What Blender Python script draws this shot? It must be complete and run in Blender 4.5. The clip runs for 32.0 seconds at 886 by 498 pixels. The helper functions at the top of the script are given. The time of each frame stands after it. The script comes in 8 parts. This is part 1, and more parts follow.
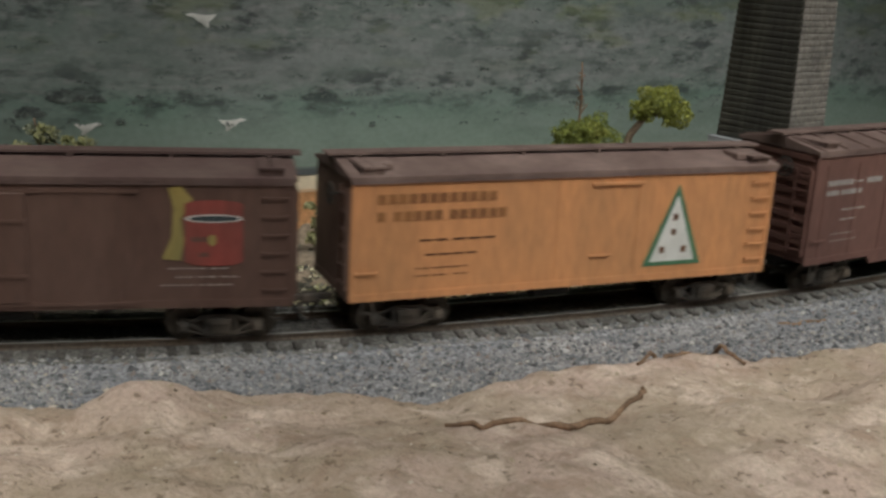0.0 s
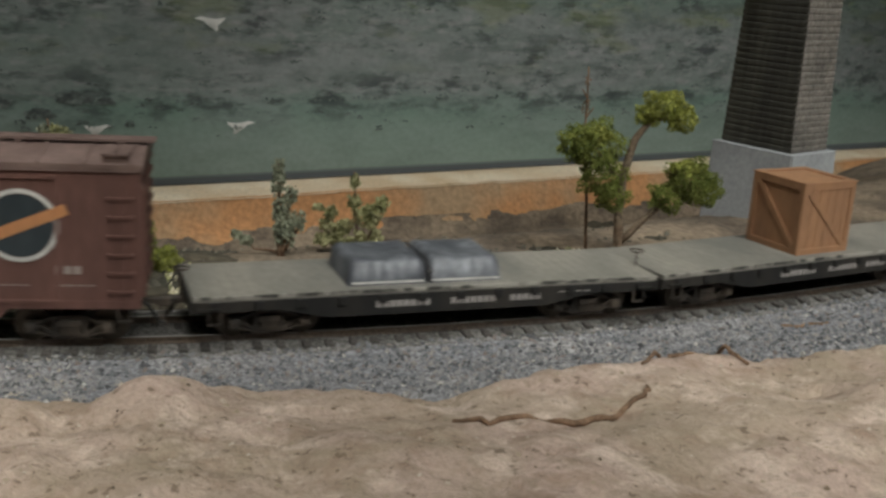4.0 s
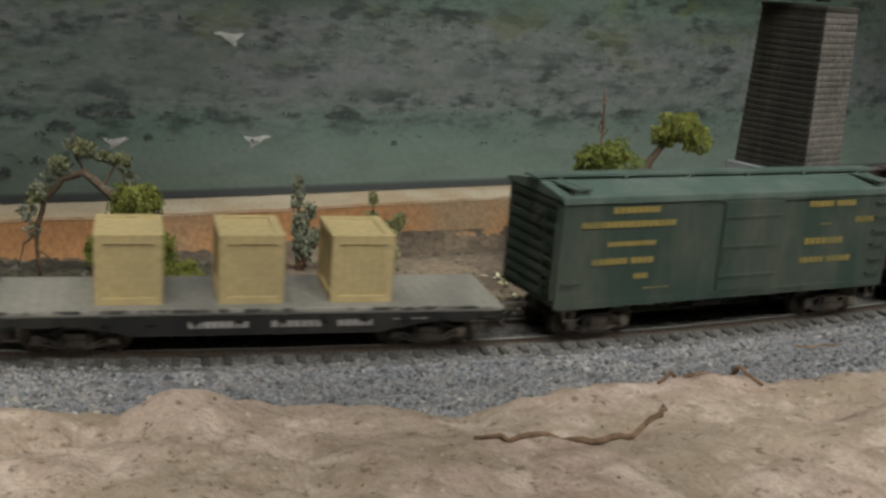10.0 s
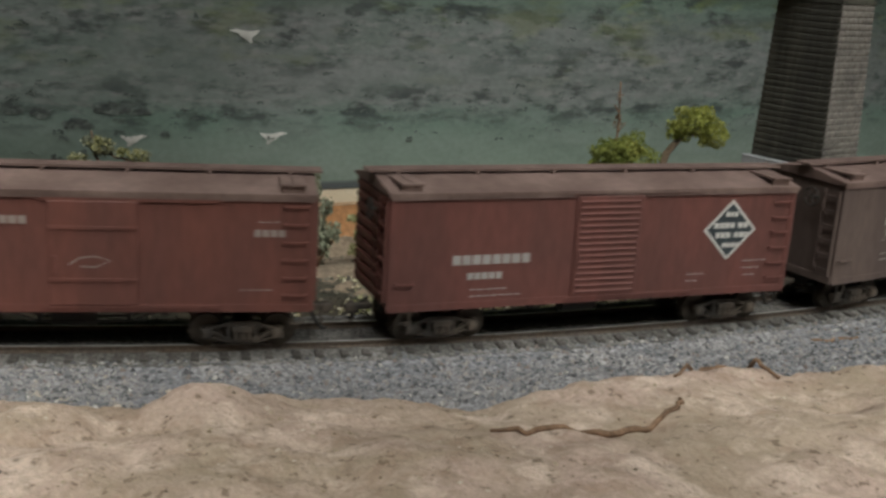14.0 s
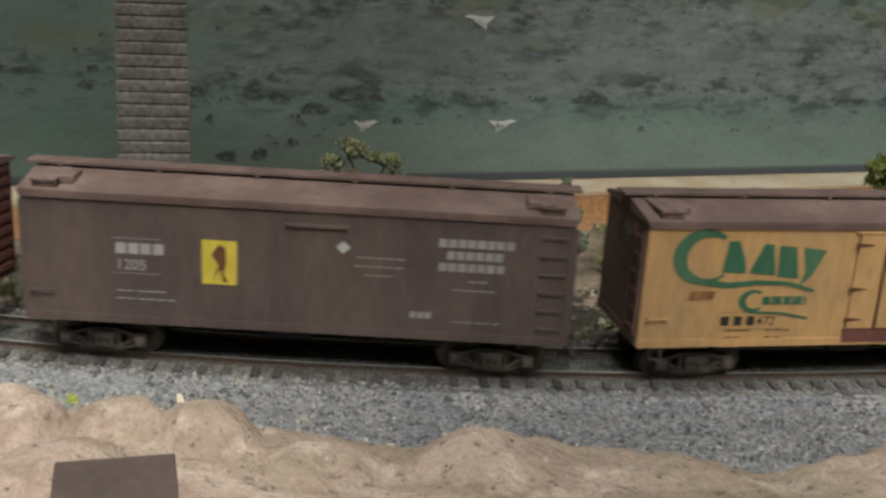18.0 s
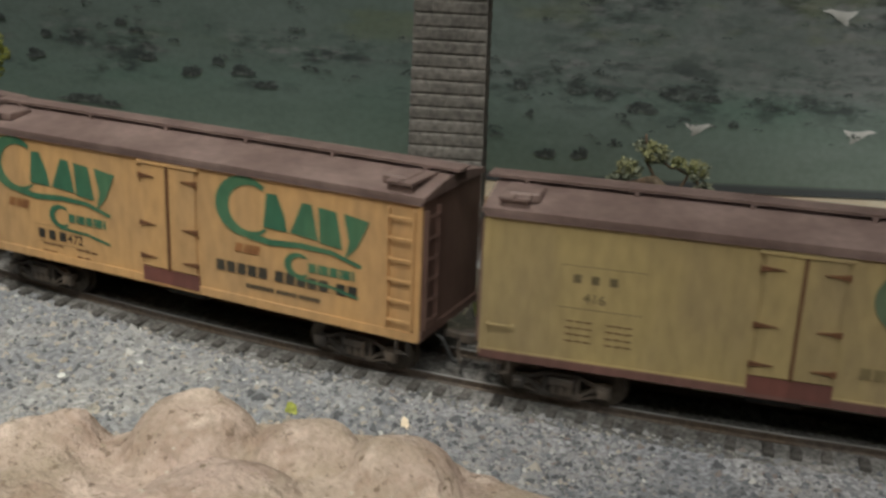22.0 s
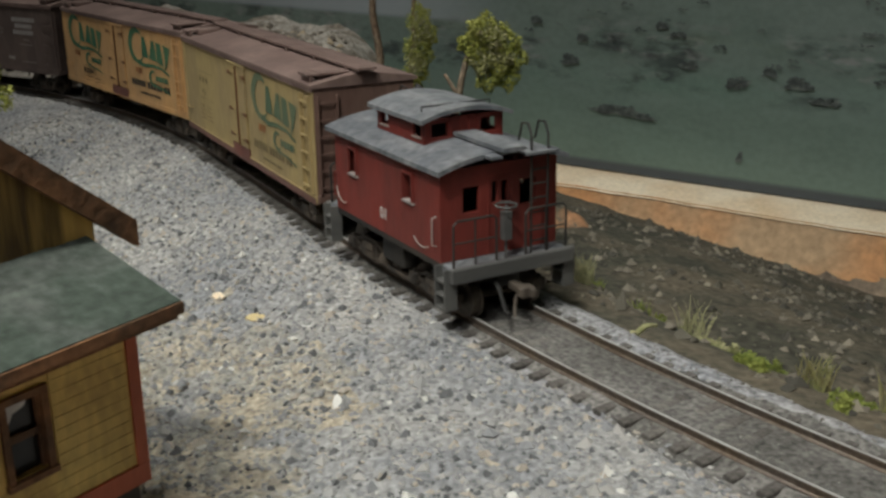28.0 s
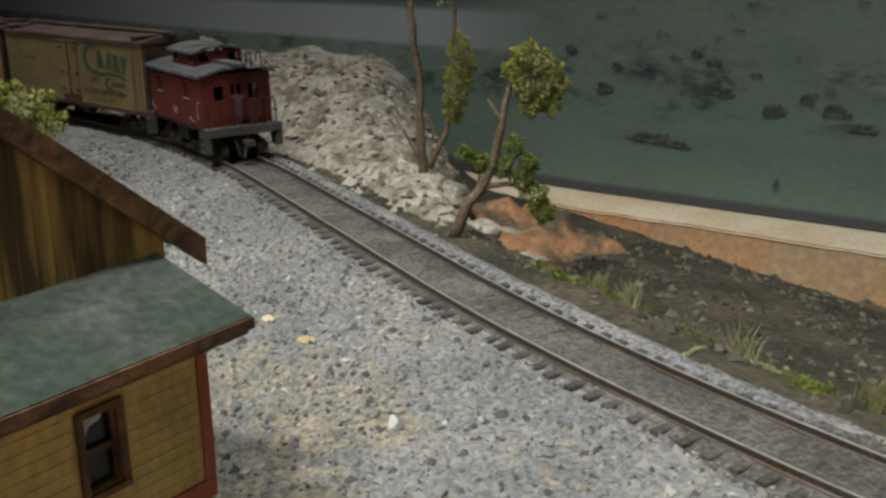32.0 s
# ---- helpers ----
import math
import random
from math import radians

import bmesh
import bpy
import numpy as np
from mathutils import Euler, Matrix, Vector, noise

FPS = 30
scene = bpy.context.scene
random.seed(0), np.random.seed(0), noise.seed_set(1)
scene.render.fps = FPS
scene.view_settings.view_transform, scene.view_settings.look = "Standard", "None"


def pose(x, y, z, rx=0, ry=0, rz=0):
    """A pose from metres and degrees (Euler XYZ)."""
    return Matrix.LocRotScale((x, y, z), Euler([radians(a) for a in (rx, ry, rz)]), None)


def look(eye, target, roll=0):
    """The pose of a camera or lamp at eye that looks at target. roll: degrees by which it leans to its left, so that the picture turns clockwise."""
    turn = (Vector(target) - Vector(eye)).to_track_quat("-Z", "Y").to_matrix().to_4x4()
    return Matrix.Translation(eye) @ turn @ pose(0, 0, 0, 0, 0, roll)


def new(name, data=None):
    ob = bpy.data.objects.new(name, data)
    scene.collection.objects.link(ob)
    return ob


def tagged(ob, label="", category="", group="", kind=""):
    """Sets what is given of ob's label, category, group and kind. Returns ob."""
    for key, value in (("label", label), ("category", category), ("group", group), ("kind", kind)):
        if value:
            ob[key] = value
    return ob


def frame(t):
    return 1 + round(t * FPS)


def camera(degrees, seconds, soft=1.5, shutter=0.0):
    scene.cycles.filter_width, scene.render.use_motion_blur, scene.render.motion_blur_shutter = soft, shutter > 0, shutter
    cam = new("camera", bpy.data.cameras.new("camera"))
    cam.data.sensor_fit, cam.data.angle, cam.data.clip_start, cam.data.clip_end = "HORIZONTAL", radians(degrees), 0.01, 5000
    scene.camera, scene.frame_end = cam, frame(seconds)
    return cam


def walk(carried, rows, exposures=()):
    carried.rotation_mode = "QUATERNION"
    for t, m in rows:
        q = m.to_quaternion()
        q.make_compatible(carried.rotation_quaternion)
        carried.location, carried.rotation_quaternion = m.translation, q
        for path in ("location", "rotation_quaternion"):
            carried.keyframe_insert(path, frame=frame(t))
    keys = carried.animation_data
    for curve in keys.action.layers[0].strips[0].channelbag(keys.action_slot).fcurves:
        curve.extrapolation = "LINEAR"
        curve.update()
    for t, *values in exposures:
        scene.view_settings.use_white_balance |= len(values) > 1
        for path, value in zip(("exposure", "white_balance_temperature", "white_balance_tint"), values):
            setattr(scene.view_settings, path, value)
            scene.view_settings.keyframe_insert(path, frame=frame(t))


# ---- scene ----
# Model railroad layout in HO scale; the origin is the centre of the main curve, z = 0 is the top of the rails.
cam = camera(44.0, 32.0, soft=2.8, shutter=0.5)
ROWS = [  # seconds, eye, yaw, pitch, lean
    (0, 0.3683, -1.1135, 0.1101, 2.68, -15.65, 3.36),
    (0.5, 0.3681, -1.1138, 0.1099, 2.64, -15.69, 3.44),
    (1, 0.3680, -1.1148, 0.1086, 2.70, -15.57, 3.47),
    (1.5, 0.3683, -1.1158, 0.1094, 2.63, -15.56, 3.51),
    (2, 0.3681, -1.1159, 0.1088, 2.62, -15.58, 3.53),
    (2.5, 0.3678, -1.1167, 0.1090, 2.75, -15.60, 3.52),
    (3, 0.3674, -1.1165, 0.1089, 2.81, -15.52, 3.57),
    (3.5, 0.3673, -1.1175, 0.1097, 2.88, -15.49, 3.57),
    (4, 0.3676, -1.1182, 0.1099, 2.92, -15.39, 3.64),
    (4.5, 0.3676, -1.1181, 0.1098, 2.93, -15.30, 3.59),
    (6.5, 0.3666, -1.1217, 0.1113, 3.12, -15.06, 3.72),
    (7, 0.3666, -1.1227, 0.1119, 3.01, -15.01, 3.83),
    (7.5, 0.3668, -1.1227, 0.1112, 2.99, -14.95, 3.87),
    (8, 0.3661, -1.1223, 0.1119, 3.12, -15.01, 3.96),
    (8.5, 0.3655, -1.1230, 0.1110, 3.75, -15.07, 4.01),
    (9, 0.3639, -1.1232, 0.1125, 3.84, -14.83, 4.08),
    (9.5, 0.3642, -1.1233, 0.1136, 3.54, -14.66, 4.17),
    (10, 0.3644, -1.1232, 0.1126, 3.39, -14.75, 4.25),
    (10.5, 0.3644, -1.1229, 0.1122, 3.33, -14.69, 4.24),
    (11, 0.3647, -1.1235, 0.1112, 3.28, -14.73, 4.15),
    (11.5, 0.3648, -1.1231, 0.1116, 3.35, -14.67, 4.17),
    (12, 0.3645, -1.1227, 0.1115, 3.41, -14.73, 3.98),
    (12.5, 0.3647, -1.1224, 0.1112, 3.47, -14.70, 4.06),
    (13, 0.3646, -1.1231, 0.1104, 3.54, -14.78, 4.30),
    (13.5, 0.3650, -1.1229, 0.1103, 3.56, -14.83, 4.14),
    (15.5, 0.3550, -1.1333, 0.1247, 8.09, -16.10, 3.28),
    (16, 0.3495, -1.1296, 0.1250, 9.54, -16.62, 3.40),
    (16.5, 0.3435, -1.1207, 0.1306, 12.72, -17.19, 2.38),
    (17, 0.3385, -1.1169, 0.1264, 13.92, -17.40, 2.51),
    (17.5, 0.3347, -1.1111, 0.1255, 14.21, -17.62, 2.76),
    (18, 0.3391, -1.1090, 0.1232, 14.49, -17.44, 3.46),
    (18.5, 0.3409, -1.1030, 0.1233, 16.22, -17.34, 3.20),
    (19, 0.3496, -1.0982, 0.1223, 17.66, -16.88, 3.21),
    (19.5, 0.3477, -1.0920, 0.1185, 20.45, -17.37, 3.28),
    (20, 0.3505, -1.0851, 0.1170, 23.21, -17.41, 2.92),
    (20.5, 0.3526, -1.0791, 0.1160, 25.46, -17.41, 2.18),
    (21, 0.3445, -1.0722, 0.1177, 29.43, -17.50, 2.46),
    (21.5, 0.3437, -1.0660, 0.1158, 31.35, -17.92, 2.58),
    (22, 0.3426, -1.0601, 0.1145, 33.73, -18.31, 2.37),
    (22.5, 0.3454, -1.0511, 0.1132, 35.38, -18.45, 1.36),
    (23, 0.3411, -1.0422, 0.1076, 37.93, -18.69, 0.57),
    (23.5, 0.3426, -1.0408, 0.1077, 39.77, -18.71, 0.10),
    (24, 0.3402, -1.0360, 0.1114, 42.18, -18.83, 0.45),
    (24.5, 0.3295, -1.0288, 0.1163, 44.92, -18.40, 1.53),
    (26.5, 0.2968, -1.0054, 0.1045, 57.93, -18.11, -0.62),
    (27, 0.2895, -0.9999, 0.1012, 60.38, -18.23, -0.76),
    (27.5, 0.2829, -0.9975, 0.0994, 61.29, -17.87, -0.77),
    (28, 0.2794, -1.0005, 0.1005, 62.28, -18.11, -0.81),
    (28.5, 0.2777, -1.0047, 0.0973, 62.49, -17.49, -1.17),
    (29, 0.2769, -1.0081, 0.0970, 63.18, -17.36, -0.98),
    (29.5, 0.2771, -1.0068, 0.0982, 63.57, -17.00, -1.10),
    (30, 0.2775, -1.0063, 0.0986, 63.75, -16.87, -1.27),
    (30.5, 0.2775, -1.0063, 0.0981, 63.75, -16.98, -1.33),
    (31, 0.2780, -1.0069, 0.0981, 63.64, -16.85, -1.27),
    (31.5, 0.2777, -1.0078, 0.0985, 63.52, -16.49, -1.11),
    (32, 0.2780, -1.0079, 0.0987, 63.46, -16.41, -1.13),
]


def eye_pose(x, y, z, yaw, pitch, lean):
    return pose(x, y, z, 0, 0, yaw) @ pose(0, 0, 0, 90 + pitch, 0, 0) @ pose(0, 0, 0, 0, 0, lean)


walk(cam, [(t, eye_pose(x, y, z, a, p, l)) for t, x, y, z, a, p, l in ROWS], [(0, 0.03), (4, 0.0), (10, 0.0), (13, 0.08), (16, 0.10), (18, 0.14), (20, 0.05), (21.5, 0.0), (23.0, -0.03), (23.8, -0.08), (24.2, 0.06), (24.6, 0.35), (26.5, 0.35), (27.2, 0.28), (28, 0.1), (29.5, 0.05), (32, 0.05)])

# ---- light: a dim hobby room with three unseen fill lamps and two spotlights ----
world = bpy.data.worlds.new("room_air")
scene.world = world
world.use_nodes = True
world.node_tree.nodes["Background"].inputs[0].default_value = (0.8, 0.9, 1.0, 1)
world.node_tree.nodes["Background"].inputs[1].default_value = 0.003


def area_lamp(name, eye, target, sx, sy, watts, colour):
    data = bpy.data.lights.new(name, "AREA")
    data.shape, data.size, data.size_y, data.energy, data.color = "RECTANGLE", sx, sy, watts, colour
    data.spread = radians(70)
    ob = new(name, data)
    ob.matrix_world = look(eye, target)
    return ob


def spot_lamp(name, eye, target, degrees, blend, watts, colour):
    data = bpy.data.lights.new(name, "SPOT")
    data.spot_size, data.spot_blend, data.energy, data.color, data.shadow_soft_size = radians(degrees), blend, watts, colour, 0.05
    ob = new(name, data)
    ob.matrix_world = look(eye, target)
    return ob


# Fill lamps added out of sight; the third only brightens the far hillside.
LAMPS = [((0.90, -1.55, 1.02), (0.64, -0.72, 0), 0.75, 0.4, 2.9, (0.94, 0.965, 0.93)), ((0.13, -1.12, 1.12), (0.08, -0.88, 0), 0.4, 0.25, 0.9, (0.945, 0.965, 0.92)), ((-0.35, -1.15, 1.12), (-0.34, -0.86, 0), 0.4, 0.25, 0.42, (0.95, 0.965, 0.92))]
SPOTS = [((0.85, -1.25, 1.10), (0.62, -0.60, 0.0), 37, 0.4, 25, (0.93, 0.965, 0.92)), ((0.44, -1.42, 1.02), (0.05, -0.968, 0.0), 29, 0.9, 36, (0.945, 0.965, 0.90))]
for eye, target, sx, sy, watts, tone in LAMPS:
    area_lamp("ceiling_lamp_light", eye, target, sx, sy, watts, tone)
for eye, target, degrees, blend, watts, tone in SPOTS:
    spot_lamp("spotlight_beam", eye, target, degrees, blend, watts, tone)
scene.view_settings.exposure = 0.0


# ---- materials ----
def rgb(r, g, b):
    return (r, g, b, 1)


def material(name, base, rough=0.8, grain=800.0, depth=0.25, other=None, mix_scale=60.0, bump=0.3, metal=0.0, spec=0.3, stretch=(1, 1, 1), lo=0.4, hi=0.65, vary=0.0):
    """A worn painted or earthen surface: a fine grain of brightness, broad stains towards the other colour, fine relief."""
    m = bpy.data.materials.new(name)
    m.use_nodes = True
    nt = m.node_tree
    b = nt.nodes["Principled BSDF"]
    b.inputs["Roughness"].default_value = rough
    b.inputs["Metallic"].default_value = metal
    b.inputs["Specular IOR Level"].default_value = spec
    co = nt.nodes.new("ShaderNodeTexCoord")
    mp = nt.nodes.new("ShaderNodeMapping")
    mp.inputs["Scale"].default_value = stretch
    nt.links.new(co.outputs["Object"], mp.inputs[0])

    def noise_tex(scale, detail):
        n = nt.nodes.new("ShaderNodeTexNoise")
        n.inputs["Scale"].default_value = scale
        n.inputs["Detail"].default_value = detail
        nt.links.new(mp.outputs[0], n.inputs["Vector"])
        return n

    def ramp(src, lo_, hi_):
        r = nt.nodes.new("ShaderNodeMapRange")
        r.inputs[1].default_value, r.inputs[2].default_value = lo_, hi_
        nt.links.new(src, r.inputs[0])
        return r

    def mixer(kind, fac, a, c):
        x = nt.nodes.new("ShaderNodeMix")
        x.data_type, x.blend_type = "RGBA", kind
        for sock, val in ((x.inputs[0], fac), (x.inputs[6], a), (x.inputs[7], c)):
            if isinstance(val, (int, float, tuple)):
                sock.default_value = val
            else:
                nt.links.new(val, sock)
        return x.outputs[2]

    fine, broad = noise_tex(grain, 4), noise_tex(mix_scale, 6)
    colour = mixer("MIX", ramp(broad.outputs[0], lo, hi).outputs[0], base, other or tuple(0.7 * v for v in base[:3]) + (1,))
    gr = nt.nodes.new("ShaderNodeMapRange")
    gr.inputs[1].default_value, gr.inputs[2].default_value = 0.25, 0.75
    gr.inputs[3].default_value, gr.inputs[4].default_value = 1 - depth, 1 + depth
    nt.links.new(fine.outputs[0], gr.inputs[0])
    grey = nt.nodes.new("ShaderNodeCombineColor")
    for k in range(3):
        nt.links.new(gr.outputs[0], grey.inputs[k])
    colour = mixer("MULTIPLY", 1.0, colour, grey.outputs[0])
    if vary:
        info = nt.nodes.new("ShaderNodeObjectInfo")
        vr = nt.nodes.new("ShaderNodeMapRange")
        vr.inputs[3].default_value, vr.inputs[4].default_value = 1 - vary, 1 + vary
        nt.links.new(info.outputs["Random"], vr.inputs[0])
        vg = nt.nodes.new("ShaderNodeCombineColor")
        for k in range(3):
            nt.links.new(vr.outputs[0], vg.inputs[k])
        colour = mixer("MULTIPLY", 1.0, colour, vg.outputs[0])
    nt.links.new(colour, b.inputs["Base Color"])
    bp = nt.nodes.new("ShaderNodeBump")
    bp.inputs["Strength"].default_value, bp.inputs["Distance"].default_value = bump, 0.0006
    nt.links.new(fine.outputs[0], bp.inputs["Height"])
    nt.links.new(bp.outputs[0], b.inputs["Normal"])
    return m


def paint(name, base, other=None, **kw):
    """Flat model paint with weathering streaks that run down the sides."""
    kw = {"rough": 0.6, "grain": 500, "depth": 0.14, "mix_scale": 70, "bump": 0.12, "stretch": (1.0, 1.0, 0.35), "spec": 0.35, "lo": 0.42, "hi": 0.72} | kw
    return material(name, base, other=other, **kw)


def plaster_material():
    """Hand-laid plaster: cream and pinkish patches, olive and brown stains, dark specks, coarse relief."""
    m = bpy.data.materials.new("plaster_rock")
    m.use_nodes = True
    nt = m.node_tree
    L, N = nt.links.new, nt.nodes.new
    b = nt.nodes["Principled BSDF"]
    b.inputs["Roughness"].default_value = 0.95
    b.inputs["Specular IOR Level"].default_value = 0.15
    co = N("ShaderNodeTexCoord")

    def noise_at(scale, detail, rough=0.55, warp=0.0):
        n = N("ShaderNodeTexNoise")
        n.inputs["Scale"].default_value, n.inputs["Detail"].default_value, n.inputs["Roughness"].default_value, n.inputs["Distortion"].default_value = scale, detail, rough, warp
        L(co.outputs["Object"], n.inputs["Vector"])
        return n.outputs[0]

    def span(src, lo, hi, a=0.0, c=1.0):
        r = N("ShaderNodeMapRange")
        for k, v in enumerate((lo, hi, a, c)):
            r.inputs[k + 1].default_value = v
        L(src, r.inputs[0])
        return r.outputs[0]

    def mix(fac, a, c):
        x = N("ShaderNodeMix")
        x.data_type = "RGBA"
        for sock, val in ((x.inputs[0], fac), (x.inputs[6], a), (x.inputs[7], c)):
            if isinstance(val, (int, float, tuple)):
                sock.default_value = val
            else:
                L(val, sock)
        return x.outputs[2]

    colour = mix(span(noise_at(22, 3), 0.4, 0.62), rgb(0.451, 0.351, 0.268), rgb(0.525, 0.392, 0.325))
    colour = mix(span(noise_at(38, 5, 0.65, 0.6), 0.48, 0.66, 0, 0.6), colour, rgb(0.329, 0.263, 0.177))
    colour = mix(span(noise_at(75, 5, 0.7, 0.4), 0.50, 0.64, 0, 0.65), colour, rgb(0.305, 0.205, 0.148))
    colour = mix(span(noise_at(60, 4, 0.6), 0.52, 0.64, 0, 0.85), colour, rgb(0.671, 0.532, 0.439))
    colour = mix(span(noise_at(190, 4, 0.65), 0.54, 0.66, 0, 0.5), colour, rgb(0.317, 0.246, 0.182))
    colour = mix(span(noise_at(330, 3, 0.6), 0.60, 0.68, 0, 0.7), colour, rgb(0.13, 0.09, 0.06))
    colour = mix(span(noise_at(900, 2), 0.35, 0.7, 0, 0.35), colour, rgb(0.22, 0.175, 0.13))
    L(colour, b.inputs["Base Color"])
    height = N("ShaderNodeMath")
    height.operation = "ADD"
    L(noise_at(130, 6, 0.65), height.inputs[0])
    L(span(noise_at(600, 3), 0, 1, 0, 0.25), height.inputs[1])
    bp = N("ShaderNodeBump")
    bp.inputs["Strength"].default_value, bp.inputs["Distance"].default_value = 1.0, 0.003
    L(height.outputs[0], bp.inputs["Height"])
    L(bp.outputs[0], b.inputs["Normal"])
    return m


